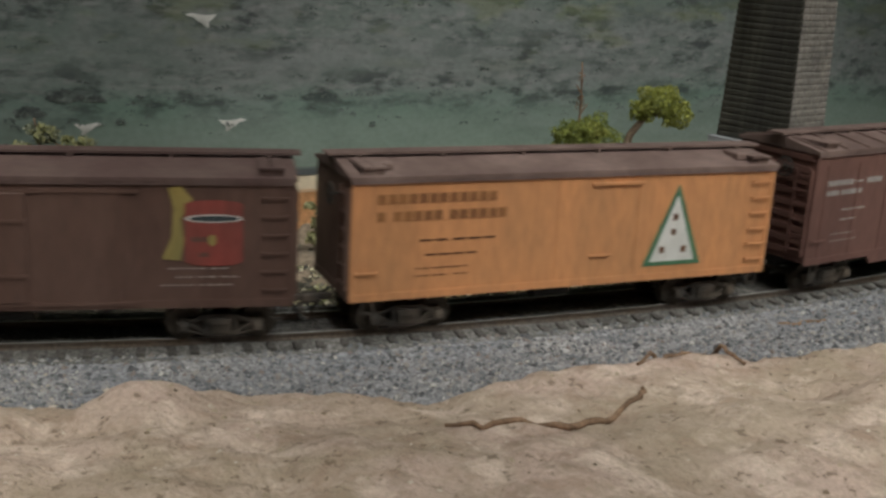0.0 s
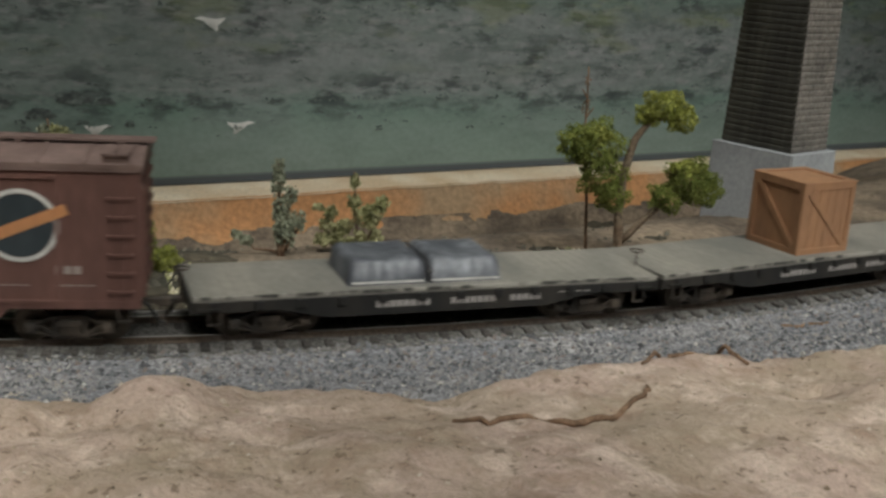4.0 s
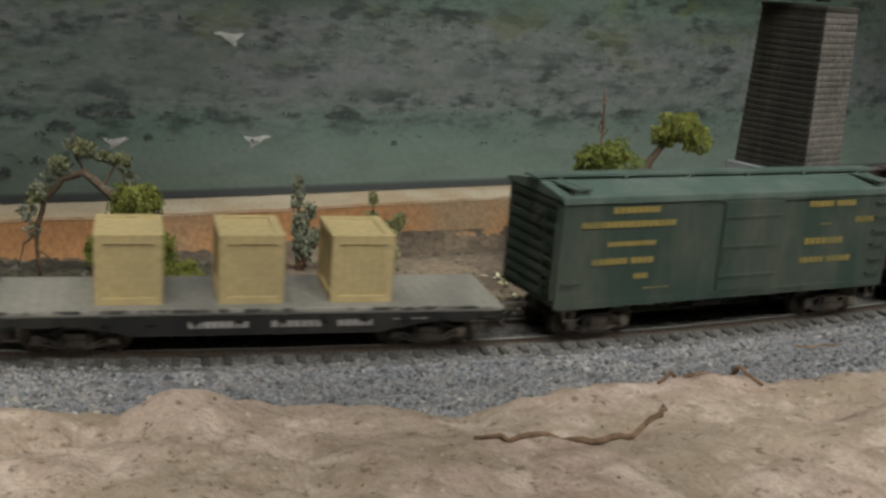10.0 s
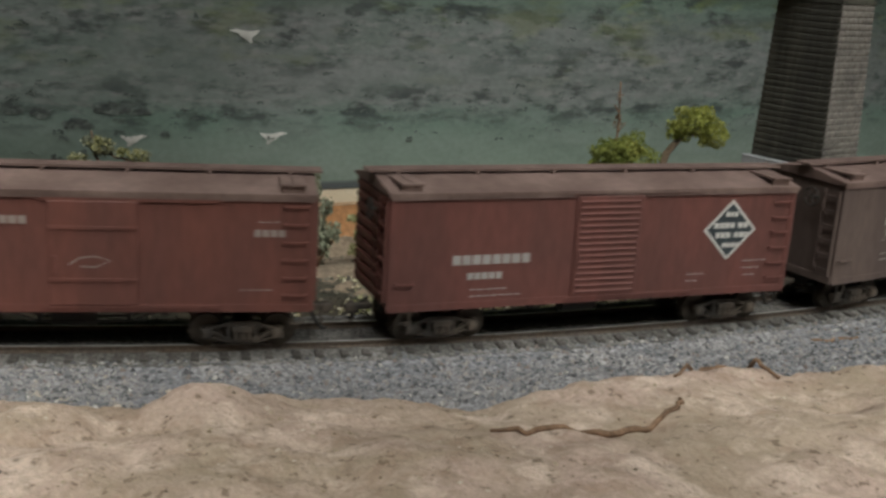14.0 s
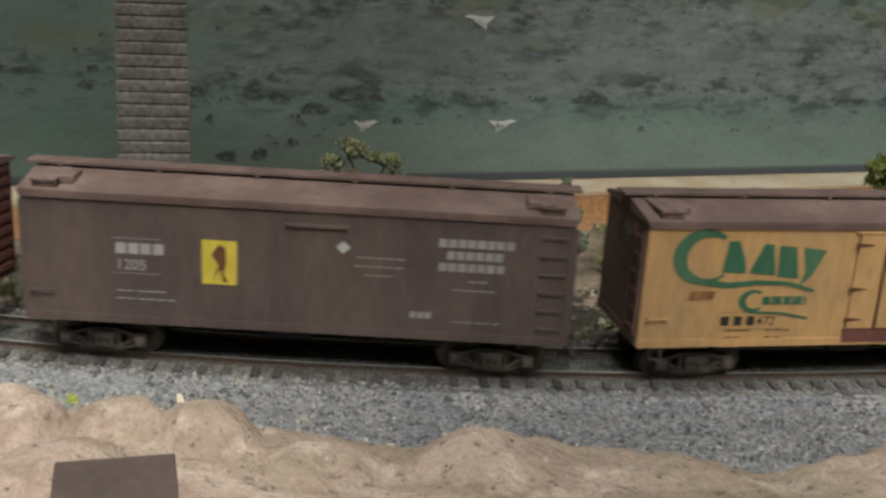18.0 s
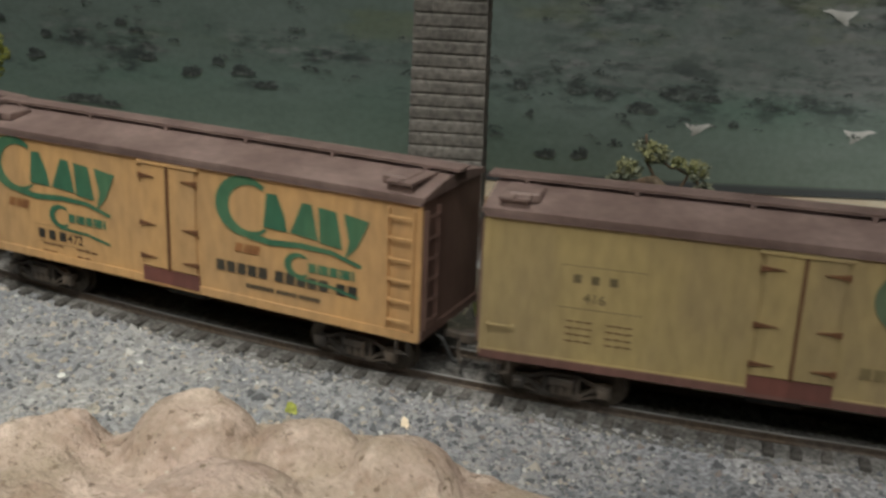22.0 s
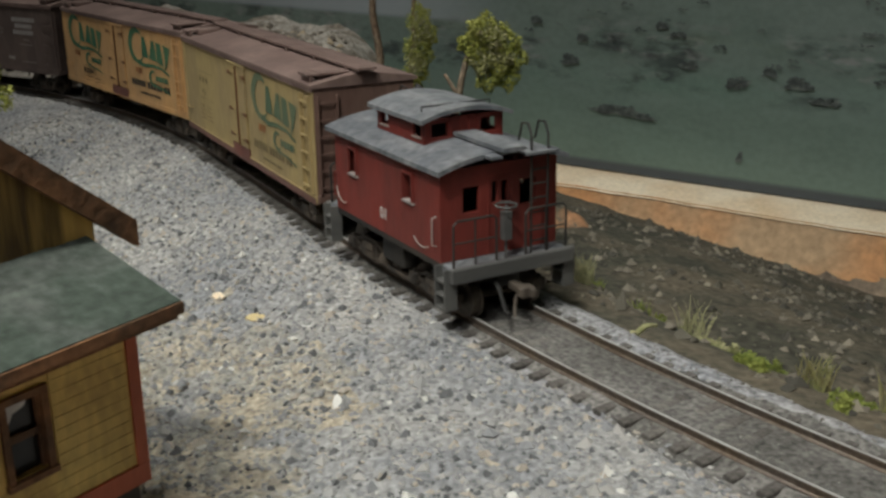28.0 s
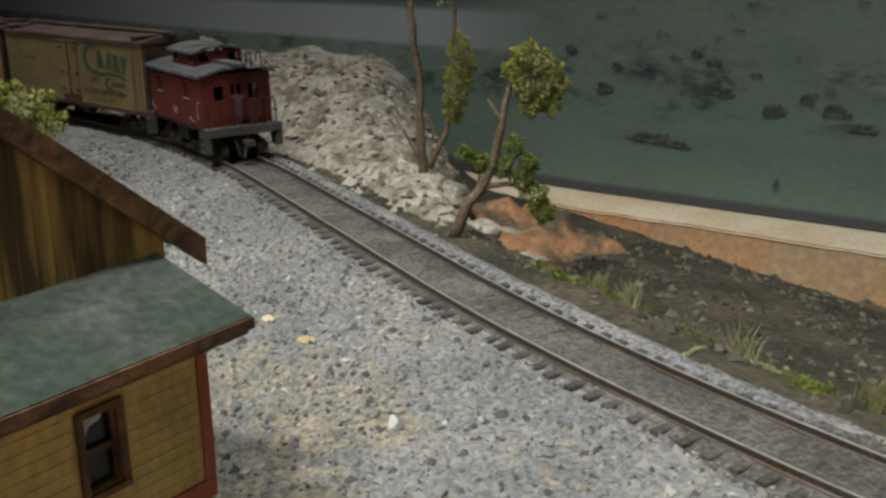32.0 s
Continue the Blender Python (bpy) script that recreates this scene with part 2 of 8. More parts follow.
M = {
    "plaster": plaster_material(),
    "ballast": material("grey_ballast", rgb(0.20, 0.20, 0.21), 0.95, 700, 0.75, rgb(0.30, 0.285, 0.28), 35, 1.0),
    # Stained stone; its dark tone also holds the shade beside the train.
    "trackbed": material("stained_shaded_ballast", rgb(0.10, 0.094, 0.085), 0.95, 800, 0.7, rgb(0.18, 0.167, 0.155), 45, 1.0),
    "gravel": material("pale_gravel", rgb(0.21, 0.21, 0.215), 0.95, 600, 0.6, rgb(0.34, 0.325, 0.305), 22, 1.0, lo=0.42, hi=0.62),
    "soil": material("sandy_soil", rgb(0.37, 0.315, 0.24), 0.95, 600, 0.6, rgb(0.25, 0.24, 0.215), 90, 1.0, lo=0.42, hi=0.62),
    "dirt": material("dark_dirt", rgb(0.050, 0.047, 0.034), 0.95, 350, 0.6, rgb(0.105, 0.086, 0.060), 32, 1.0),
    "clay": material("orange_clay", rgb(0.52, 0.258, 0.115), 0.9, 300, 0.25, rgb(0.42, 0.285, 0.17), 14, 1.0, lo=0.42, hi=0.62),
    "mud": material("dry_brown_mud", rgb(0.27, 0.205, 0.145), 0.95, 300, 0.4, rgb(0.13, 0.10, 0.075), 26, 1.0, lo=0.42, hi=0.62),
    "claydirt": material("clay_and_earth", rgb(0.36, 0.185, 0.095), 0.9, 300, 0.4, rgb(0.12, 0.095, 0.065), 55, 1.0, lo=0.42, hi=0.56),
    "cream": material("cream_sand", rgb(0.76, 0.64, 0.48), 0.95, 500, 0.14, rgb(0.66, 0.50, 0.33), 30, 0.4),
    "rail": material("rusty_rail", rgb(0.16, 0.13, 0.11), 0.5, 900, 0.3, rgb(0.16, 0.12, 0.09), 80, 0.2, metal=0.7),
    # The rail tops' shine is put into this pale colour, with little metal.
    "railtop": material("polished_rail_shine", rgb(0.47, 0.455, 0.43), 0.32, 600, 0.1, rgb(0.33, 0.31, 0.285), 90, 0.05, metal=0.35),
    "tie": material("weathered_tie", rgb(0.09, 0.081, 0.072), 0.9, 900, 0.5, rgb(0.165, 0.15, 0.135), 90, 0.7, vary=0.3),
    "black": paint("soot_black", rgb(0.018, 0.017, 0.016), rgb(0.04, 0.034, 0.028)),
    "truck": paint("grimy_truck", rgb(0.032, 0.027, 0.023), rgb(0.11, 0.085, 0.065), mix_scale=160, lo=0.38, hi=0.66),
    "wheel": material("wheel_steel", rgb(0.12, 0.10, 0.08), 0.5, 700, 0.3, rgb(0.06, 0.05, 0.04), 90, 0.2, metal=0.8),
    "brown": paint("brown_car_paint", rgb(0.085, 0.045, 0.034), rgb(0.11, 0.062, 0.048)),
    "endbrown": paint("rusty_brown_end", rgb(0.115, 0.066, 0.052), rgb(0.16, 0.10, 0.078)),
    "orange": paint("orange_car_paint", rgb(0.53, 0.235, 0.10), rgb(0.42, 0.20, 0.09)),
    "redbrown": paint("mineral_red_paint", rgb(0.15, 0.075, 0.06), rgb(0.11, 0.055, 0.045)),
    "oxide": paint("oxide_red_paint", rgb(0.145, 0.055, 0.045), rgb(0.105, 0.046, 0.039)),
    "oxide2": paint("boxcar_red_paint", rgb(0.16, 0.060, 0.046), rgb(0.12, 0.050, 0.041)),
    "dust": paint("dusty_brown_paint", rgb(0.095, 0.068, 0.060), rgb(0.14, 0.10, 0.085)),
    "green": paint("green_car_paint", rgb(0.034, 0.056, 0.043), rgb(0.085, 0.09, 0.07)),
    "greenroof": paint("pale_green_roof", rgb(0.09, 0.13, 0.108), rgb(0.16, 0.19, 0.165)),
    "yellow": paint("yellow_orange_paint", rgb(0.52, 0.30, 0.125), rgb(0.41, 0.25, 0.12)),
    "mustard": paint("mustard_paint", rgb(0.35, 0.26, 0.115), rgb(0.27, 0.20, 0.105)),
    "roof": paint("dusty_purple_roof", rgb(0.13, 0.085, 0.073), rgb(0.21, 0.145, 0.125), stretch=(1, 1, 1)),
    "roofdark": paint("dark_roof", rgb(0.085, 0.05, 0.045), rgb(0.12, 0.08, 0.07), stretch=(1, 1, 1)),
    "deck": paint("grey_deck", rgb(0.165, 0.158, 0.140), rgb(0.285, 0.26, 0.222), stretch=(1, 0.5, 1), mix_scale=45, lo=0.38, hi=0.64),
    "deckdark": paint("dark_grey_timber", rgb(0.075, 0.073, 0.07), rgb(0.13, 0.125, 0.115), stretch=(1, 0.3, 1)),
    "deckworn": paint("worn_deck_edge", rgb(0.06, 0.057, 0.05), rgb(0.36, 0.335, 0.29), stretch=(1, 1, 1), mix_scale=170, lo=0.42, hi=0.56),
    "deckseam": paint("deck_joint", rgb(0.19, 0.175, 0.145), rgb(0.22, 0.2, 0.17)),
    "crate": paint("yellow_crate_wood", rgb(0.54, 0.42, 0.21), rgb(0.47, 0.36, 0.19), stretch=(1, 1, 1)),
    "woodcrate": paint("brown_crate_wood", rgb(0.36, 0.19, 0.10), rgb(0.28, 0.15, 0.085)),
    "tarp": material("grey_tarp", rgb(0.075, 0.078, 0.090), 0.42, 400, 0.3, rgb(0.165, 0.17, 0.185), 110, 0.4, spec=0.5),
    "caboose": paint("caboose_red", rgb(0.185, 0.030, 0.022), rgb(0.125, 0.028, 0.022)),
    "grey": paint("grey_roof_paint", rgb(0.105, 0.11, 0.12), rgb(0.20, 0.20, 0.205), stretch=(1, 1, 1), mix_scale=120, lo=0.40, hi=0.68, depth=0.35),
    "white": paint("white_lettering", rgb(0.62, 0.60, 0.56), rgb(0.45, 0.43, 0.40)),
    "dimwhite": paint("dulled_white_lettering", rgb(0.36, 0.33, 0.31), rgb(0.26, 0.23, 0.215)),
    "fadedwhite": paint("faded_lettering", rgb(0.34, 0.28, 0.25), rgb(0.22, 0.17, 0.15)),
    "ink": paint("dark_lettering", rgb(0.09, 0.04, 0.02), rgb(0.16, 0.07, 0.03)),
    "fadedink": paint("faded_brown_lettering", rgb(0.20, 0.085, 0.035), rgb(0.34, 0.15, 0.055)),
    "dullink": paint("dulled_dark_lettering", rgb(0.13, 0.10, 0.05), rgb(0.20, 0.15, 0.07)),
    "blackink": paint("black_lettering", rgb(0.03, 0.028, 0.022), rgb(0.06, 0.05, 0.035)),
    "teal": paint("green_lettering", rgb(0.040, 0.125, 0.070), rgb(0.085, 0.17, 0.085)),
    "greyteal": paint("grey_green_lettering", rgb(0.075, 0.115, 0.07), rgb(0.13, 0.155, 0.09)),
    "gold": paint("gold_lettering", rgb(0.30, 0.22, 0.065), rgb(0.17, 0.15, 0.06)),
    "sign": paint("sign_yellow", rgb(0.70, 0.55, 0.07), rgb(0.6, 0.45, 0.06)),
    "sigred": paint("label_red", rgb(0.24, 0.05, 0.04), rgb(0.14, 0.045, 0.035)),
    "sigblue": paint("label_dark_blue", rgb(0.025, 0.035, 0.04), rgb(0.04, 0.05, 0.055)),
    "stone": material("pier_stone", rgb(0.20, 0.178, 0.155), 0.9, 500, 0.4, rgb(0.135, 0.122, 0.107), 60, 0.6, vary=0.11),
    "mortar": material("pier_mortar", rgb(0.055, 0.05, 0.042), 0.95, 500, 0.3, rgb(0.08, 0.07, 0.058), 40, 0.5),
    # Pier stone with the unlit side's shade put into the colour, plus upright streaks.
    "shadestone": material("shaded_pier_face", rgb(0.085, 0.08, 0.062), 0.9, 500, 0.3, rgb(0.045, 0.042, 0.035), 30, 0.5, stretch=(1, 1, 0.12), vary=0.05),
    "concrete": material("pale_concrete", rgb(0.38, 0.385, 0.39), 0.9, 450, 0.15, rgb(0.29, 0.295, 0.30), 26, 0.4),
    "girder": paint("black_girder", rgb(0.012, 0.012, 0.012), rgb(0.02, 0.02, 0.02)),
    "bark": material("grey_bark", rgb(0.15, 0.10, 0.065), 0.95, 700, 0.5, rgb(0.22, 0.17, 0.12), 120, 1.0),
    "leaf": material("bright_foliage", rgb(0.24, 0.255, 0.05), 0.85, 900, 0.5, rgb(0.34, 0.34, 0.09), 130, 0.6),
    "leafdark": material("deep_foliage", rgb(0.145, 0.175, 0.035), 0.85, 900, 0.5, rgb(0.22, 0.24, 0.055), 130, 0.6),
    "leafpale": material("pale_foliage", rgb(0.36, 0.34, 0.18), 0.85, 900, 0.4, rgb(0.25, 0.25, 0.11), 130, 0.6),
    "sage": material("grey_green_foliage", rgb(0.22, 0.235, 0.165), 0.85, 900, 0.4, rgb(0.33, 0.335, 0.235), 130, 0.6),
    "grass": material("dry_grass", rgb(0.28, 0.24, 0.11), 0.9, 700, 0.4, rgb(0.14, 0.17, 0.05), 120, 0.3),
    "twig": material("brown_twig", rgb(0.13, 0.08, 0.05), 0.9, 700, 0.4, rgb(0.26, 0.16, 0.10), 150, 0.5),
    "wall": paint("yellow_clapboard", rgb(0.60, 0.42, 0.125), rgb(0.42, 0.27, 0.08), stretch=(1, 1, 0.5), depth=0.25, mix_scale=90),
    "gablewood": material("stained_board", rgb(0.55, 0.36, 0.105), 0.8, 300, 0.25, rgb(0.10, 0.066, 0.03), 130, 0.3, stretch=(1, 1, 0.10), lo=0.44, hi=0.58),
    "trim": paint("red_trim", rgb(0.40, 0.10, 0.045), rgb(0.28, 0.07, 0.035)),
    "shingle": material("green_shingle", rgb(0.055, 0.070, 0.056), 0.9, 500, 0.4, rgb(0.12, 0.125, 0.115), 38, 0.6, vary=0.08, lo=0.42, hi=0.62),
    "fascia": material("brown_fascia", rgb(0.20, 0.10, 0.048), 0.85, 500, 0.4, rgb(0.085, 0.05, 0.03), 110, 0.5, lo=0.40, hi=0.62),
    "darkglass": material("dark_pane", rgb(0.012, 0.011, 0.010), 0.25, 300, 0.1, rgb(0.02, 0.018, 0.016), 50, 0.05),
    "rubble": material("pale_rubble", rgb(0.45, 0.405, 0.35), 0.95, 350, 0.5, rgb(0.22, 0.185, 0.145), 75, 1.0, lo=0.46, hi=0.62),
    "roomwall": material("room_paint", rgb(0.24, 0.23, 0.21), 0.9, 60, 0.05, rgb(0.26, 0.25, 0.225), 3, 0.1),
    "floorpaint": material("room_floor", rgb(0.16, 0.14, 0.12), 0.7, 60, 0.1, rgb(0.12, 0.11, 0.10), 3, 0.1),
    "print": material("print_dark", rgb(0.072, 0.084, 0.080), 0.7, 300, 0.4, rgb(0.115, 0.130, 0.120), 160, 0.05),
    "printsoft": material("print_dusk", rgb(0.118, 0.137, 0.126), 0.7, 300, 0.4, rgb(0.165, 0.19, 0.172), 110, 0.05),
    "printlight": material("print_white", rgb(0.78, 0.76, 0.72), 0.7, 200, 0.2, rgb(0.34, 0.33, 0.30), 90, 0.05),
}

# ---- building blocks ----
MM = 0.001


def part(name, bm, mat, parent=None, label="", scale=MM, loc=None, smooth=False):
    """Links a bmesh as one mesh object under a thing or a part."""
    me = bpy.data.meshes.new(name)
    if scale != 1:
        bmesh.ops.scale(bm, vec=(scale, scale, scale), verts=bm.verts)
    bm.to_mesh(me)
    bm.free()
    if smooth:
        for p in me.polygons:
            p.use_smooth = True
    me.materials.append(mat)
    ob = new(name, me)
    if parent is not None:
        ob.parent = parent
    if loc is not None:
        ob.location = loc
    if label:
        tagged(ob, label)
    return ob


def piece(name, me, parent, loc, rz=0.0, scale=None):
    """Another object on a mesh that alike pieces share; loc in metres."""
    ob = new(name, me)
    ob.parent = parent
    ob.location = loc
    ob.rotation_euler = (0, 0, rz)
    if scale:
        ob.scale = scale
    return ob


def thing(name, label, category, group="", kind=""):
    return tagged(new(name), label, category, group, kind)


def box(bm, x0, x1, y0, y1, z0, z1, bevel=0.0):
    vs = [bm.verts.new((x, y, z)) for z in (z0, z1) for y in (y0, y1) for x in (x0, x1)]
    for q in ((0, 2, 3, 1), (4, 5, 7, 6), (0, 1, 5, 4), (2, 6, 7, 3), (0, 4, 6, 2), (1, 3, 7, 5)):
        bm.faces.new([vs[k] for k in q])
    if bevel:
        es = {e for v in vs for e in v.link_edges}
        bmesh.ops.bevel(bm, geom=list(es), offset=bevel, segments=1, affect="EDGES")
    return bm


def boxes(*rows, bevel=0.0):
    bm = bmesh.new()
    for r in rows:
        box(bm, *r, bevel=bevel)
    return bm


def tube(bm, pts, radii, seg=6, cap=True):
    """A round rod along points, tapered by the radii."""
    pts = [Vector(p) for p in pts]
    if isinstance(radii, (int, float)):
        radii = [radii] * len(pts)
    rings = []
    for k, p in enumerate(pts):
        d = (pts[min(k + 1, len(pts) - 1)] - pts[max(k - 1, 0)]).normalized()
        a = d.orthogonal().normalized() if k == 0 else (prev - prev.dot(d) * d).normalized()
        prev = a
        b = d.cross(a)
        rings.append([bm.verts.new(p + radii[k] * (math.cos(2 * math.pi * j / seg) * a + math.sin(2 * math.pi * j / seg) * b)) for j in range(seg)])
    for r0, r1 in zip(rings, rings[1:]):
        for j in range(seg):
            bm.faces.new((r0[j], r0[(j + 1) % seg], r1[(j + 1) % seg], r1[j]))
    if cap:
        bm.faces.new(rings[0][::-1])
        bm.faces.new(rings[-1])
    return bm


def prism(bm, outline, y0, y1):
    """A closed outline in x and z, pushed from y0 to y1."""
    a = [bm.verts.new((x, y0, z)) for x, z in outline]
    b = [bm.verts.new((x, y1, z)) for x, z in outline]
    n = len(outline)
    bm.faces.new(a)
    bm.faces.new(b[::-1])
    for k in range(n):
        bm.faces.new((a[k], b[k], b[(k + 1) % n], a[(k + 1) % n]))
    bmesh.ops.recalc_face_normals(bm, faces=bm.faces)
    return bm


def along_x(bm, outline, x0, x1):
    """A closed outline in y and z, pushed from x0 to x1."""
    a = [bm.verts.new((x0, y, z)) for y, z in outline]
    b = [bm.verts.new((x1, y, z)) for y, z in outline]
    n = len(outline)
    bm.faces.new(a)
    bm.faces.new(b[::-1])
    for k in range(n):
        bm.faces.new((a[k], b[k], b[(k + 1) % n], a[(k + 1) % n]))
    bmesh.ops.recalc_face_normals(bm, faces=bm.faces)
    return bm


# ---- the line of the track ----
RC = 0.8697          # radius of the centre line of the main curve
U1, R2, A2 = 0.15, 0.55, radians(42)  # straight length, then the radius and turn of the reverse curve
R3 = 0.6             # the curve that leads back, out of sight


def track(u, side=0.0):
    """Place and heading (degrees) at u metres past the end of the main curve, side metres towards the aisle."""
    if u < 0:
        a = -math.pi / 2 - u / RC
        return Vector(((RC + side) * math.cos(a), (RC + side) * math.sin(a), 0)), math.degrees(-u / RC)
    if u < U1:
        return Vector((-u, -RC - side, 0)), 0.0
    p = min((u - U1) / R2, A2)
    x, y = -U1 - R2 * math.sin(p), -RC - R2 + R2 * math.cos(p)
    v = u - U1 - R2 * A2
    if v > 0:
        p = A2 - min(v / R3, A2)
        x -= R3 * (math.sin(A2) - math.sin(p))
        y -= R3 * (math.cos(p) - math.cos(A2))
        x -= max(v - R3 * A2, 0)
    return Vector((x + side * math.sin(p), y - side * math.cos(p), 0)), math.degrees(p)


SAMPLES = [track(U1 + 0.02 * k) for k in range(110)]


def track_gap(x, y):
    """Signed distance from the centre line of arrays of places; positive towards the aisle."""
    out = np.where(x > 0, np.hypot(x, y) - RC, -RC - y)
    far = x < -U1
    if far.any():
        fx, fy = x[far], y[far]
        best, sign = np.full(fx.shape, 1e9), np.zeros(fx.shape)
        for p, a in SAMPLES:
            d2 = (fx - p.x) ** 2 + (fy - p.y) ** 2
            side = (fx - p.x) * math.sin(radians(a)) - (fy - p.y) * math.cos(radians(a))
            near = d2 < best
            best[near], sign[near] = d2[near], side[near]
        out[far] = sign
    return out


# ---- terrain ----
def smooth01(v, a, b):
    k = np.clip((v - a) / (b - a), 0, 1)
    return k * k * (3 - 2 * k)


def wobble(x, y, scale, seed, octaves=4):
    """Smooth value noise of arrays, about -1 to 1."""
    out, amp = np.zeros_like(x), 1.0
    for k in range(octaves):
        rng = np.random.RandomState(seed + k)
        table = rng.rand(256, 256) * 2 - 1
        u, v = x / scale + 1000.3, y / scale + 1000.7
        i, j = np.floor(u).astype(int), np.floor(v).astype(int)
        a, b = u - i, v - j
        a, b = a * a * (3 - 2 * a), b * b * (3 - 2 * b)
        t = lambda p, q: table[p % 256, q % 256]
        out += amp * ((t(i, j) * (1 - a) + t(i + 1, j) * a) * (1 - b) + (t(i, j + 1) * (1 - a) + t(i + 1, j + 1) * a) * b)
        amp, scale = amp * 0.5, scale * 0.5
    return out * 0.6


# the backdrop board: its foot line in plan
BOARD = [(-1.6, -1.02), (-0.9, -0.905), (-0.55, -0.80), (-0.23, -0.672), (-0.06, -0.587), (0.15, -0.462), (0.29, -0.370), (0.42, -0.283), (0.9, 0.04), (1.5, 0.45)]
BOARD_FOOT = -0.045


def board_y(x):
    return np.interp(x, [p[0] for p in BOARD], [p[1] for p in BOARD])


def behind(x, y):
    """Distance in front of the backdrop board, roughly square to it."""
    return (board_y(x) - y) * 0.85


def hill_mask(x, y):
    """Where the pale rocky hillside stands, behind the far end of the track."""
    edge = -0.040 - 2.1 * (y + 0.84) + 0.012 * wobble(x, y, 0.025, 35)
    return smooth01(edge - x, -0.055, 0.105) * smooth01(-x, 0.010, 0.09)


def ground_height(x, y):
    d = track_gap(x, y)
    g = behind(x, y)
    th = np.degrees(np.arctan2(y, x))
    left = smooth01(-th, 76, 88)
    outer = (0.0105 * (1 - left) - 0.010 * left) * smooth01(d, 0.025, 0.085) - 0.0055
    flat = smooth01(-th, 84, 76)
    near = -0.0055 - (0.005 * flat + 0.030 * (1 - flat)) * smooth01(-d, 0.03, 0.09)
    valley = near - (0.068 * flat + 0.043 * (1 - flat)) * smooth01(-d, 0.10, 0.30)
    valley = np.maximum(valley, -0.082)
    hill = hill_mask(x, y)
    valley = valley * (1 - hill) + hill * (-0.008 + 0.024 * smooth01(-d, 0.024, 0.085) * (0.55 + 0.45 * smooth01(-x, 0.14, 0.32)) + (0.006 * wobble(x, y, 0.035, 31) + 0.004 * np.abs(wobble(x, y, 0.014, 37))) * smooth01(-d, 0.03, 0.05))
    valley = valley + (-0.088 - valley) * smooth01(0.12 - g, 0.0, 0.07) * smooth01(x, 0.46, 0.56)
    hidden = smooth01(-g, 0.02, 0.06)
    valley = valley * (1 - hidden) - 0.0055 * hidden
    h = np.where(d > 0, outer, valley)
    rough = 0.0025 * wobble(x, y, 0.05, 3) + 0.0010 * wobble(x, y, 0.008, 9)
    return h + rough * smooth01(np.abs(d), 0.018, 0.05)


def graded(a, b, c, d, fine, coarse):
    mid = list(np.arange(b, c, fine))
    lo, hi, step = [], [], fine
    x = b
    while x > a:
        step = min(step * 1.15, coarse)
        x -= step
        lo.append(x)
    step, x = fine, mid[-1]
    while x < d:
        step = min(step * 1.15, coarse)
        x += step
        hi.append(x)
    return np.array(lo[::-1] + mid + hi)


def sheet(name, xs, ys, height, mat, keep=None, smooth=True):
    gx, gy = np.meshgrid(xs, ys)
    gz = height(gx, gy)
    nx, ny = len(xs), len(ys)
    co = np.stack([gx, gy, gz], -1).reshape(-1, 3)
    i, j = np.meshgrid(np.arange(nx - 1), np.arange(ny - 1))
    k = (j * nx + i).ravel()
    faces = np.stack([k, k + 1, k + nx + 1, k + nx], 1)
    if keep is not None:
        ok = keep(gx, gy).ravel()
        faces = faces[ok[faces].any(1)]
    used = np.unique(faces)
    remap = np.full(len(co), -1)
    remap[used] = np.arange(len(used))
    me = bpy.data.meshes.new(name)
    me.from_pydata(co[used].tolist(), [], remap[faces].tolist())
    if smooth:
        me.polygons.foreach_set("use_smooth", [True] * len(me.polygons))
    me.materials.append(mat)
    return new(name, me)


XS = graded(-2.4, -0.36, 0.62, 1.5, 0.0026, 0.06)
YS = graded(-1.5, -1.03, -0.50, 1.15, 0.0026, 0.06)


ground = tagged(sheet("ground", XS, YS, ground_height, M["dirt"]), "dark brown modelled earth sloping into a dry valley", "ground", kind="structure")


# grey ballast and pale gravel that lie over the earth along the track
def ballast_height(x, y):
    d = track_gap(x, y)
    base = ground_height(x, y)
    lip = 0.0012 * smooth01(d, -0.026, -0.019) * smooth01(-d, 0.012, 0.018) - 0.012 * smooth01(-d, 0.0205, 0.028)
    bed = -0.0022 + 0.0005 * wobble(x, y, 0.006, 51, 3) - 0.0009 * smooth01(np.abs(d), 0.0098, 0.0122)
    out = base + 0.0022 + 0.0010 * wobble(x, y, 0.004, 57, 3)
    k = smooth01(np.abs(d), 0.014, 0.026)
    h = bed * (1 - k) + np.where(d > 0, out, -0.0034 + 0.0009 * wobble(x, y, 0.005, 53, 3)) * k
    return h + lip * (d < 0)


tagged(sheet("ballast_bed", graded(-2.3, -0.36, 0.62, 1.0, 0.0022, 0.03), graded(-1.45, -1.0, -0.62, 0.9, 0.0022, 0.03), ballast_height, M["ballast"],
             lambda x, y: (track_gap(x, y) > -0.027) & (track_gap(x, y) < 0.26)), "grey crushed-stone ballast along the curved track", "ballast", kind="structure")


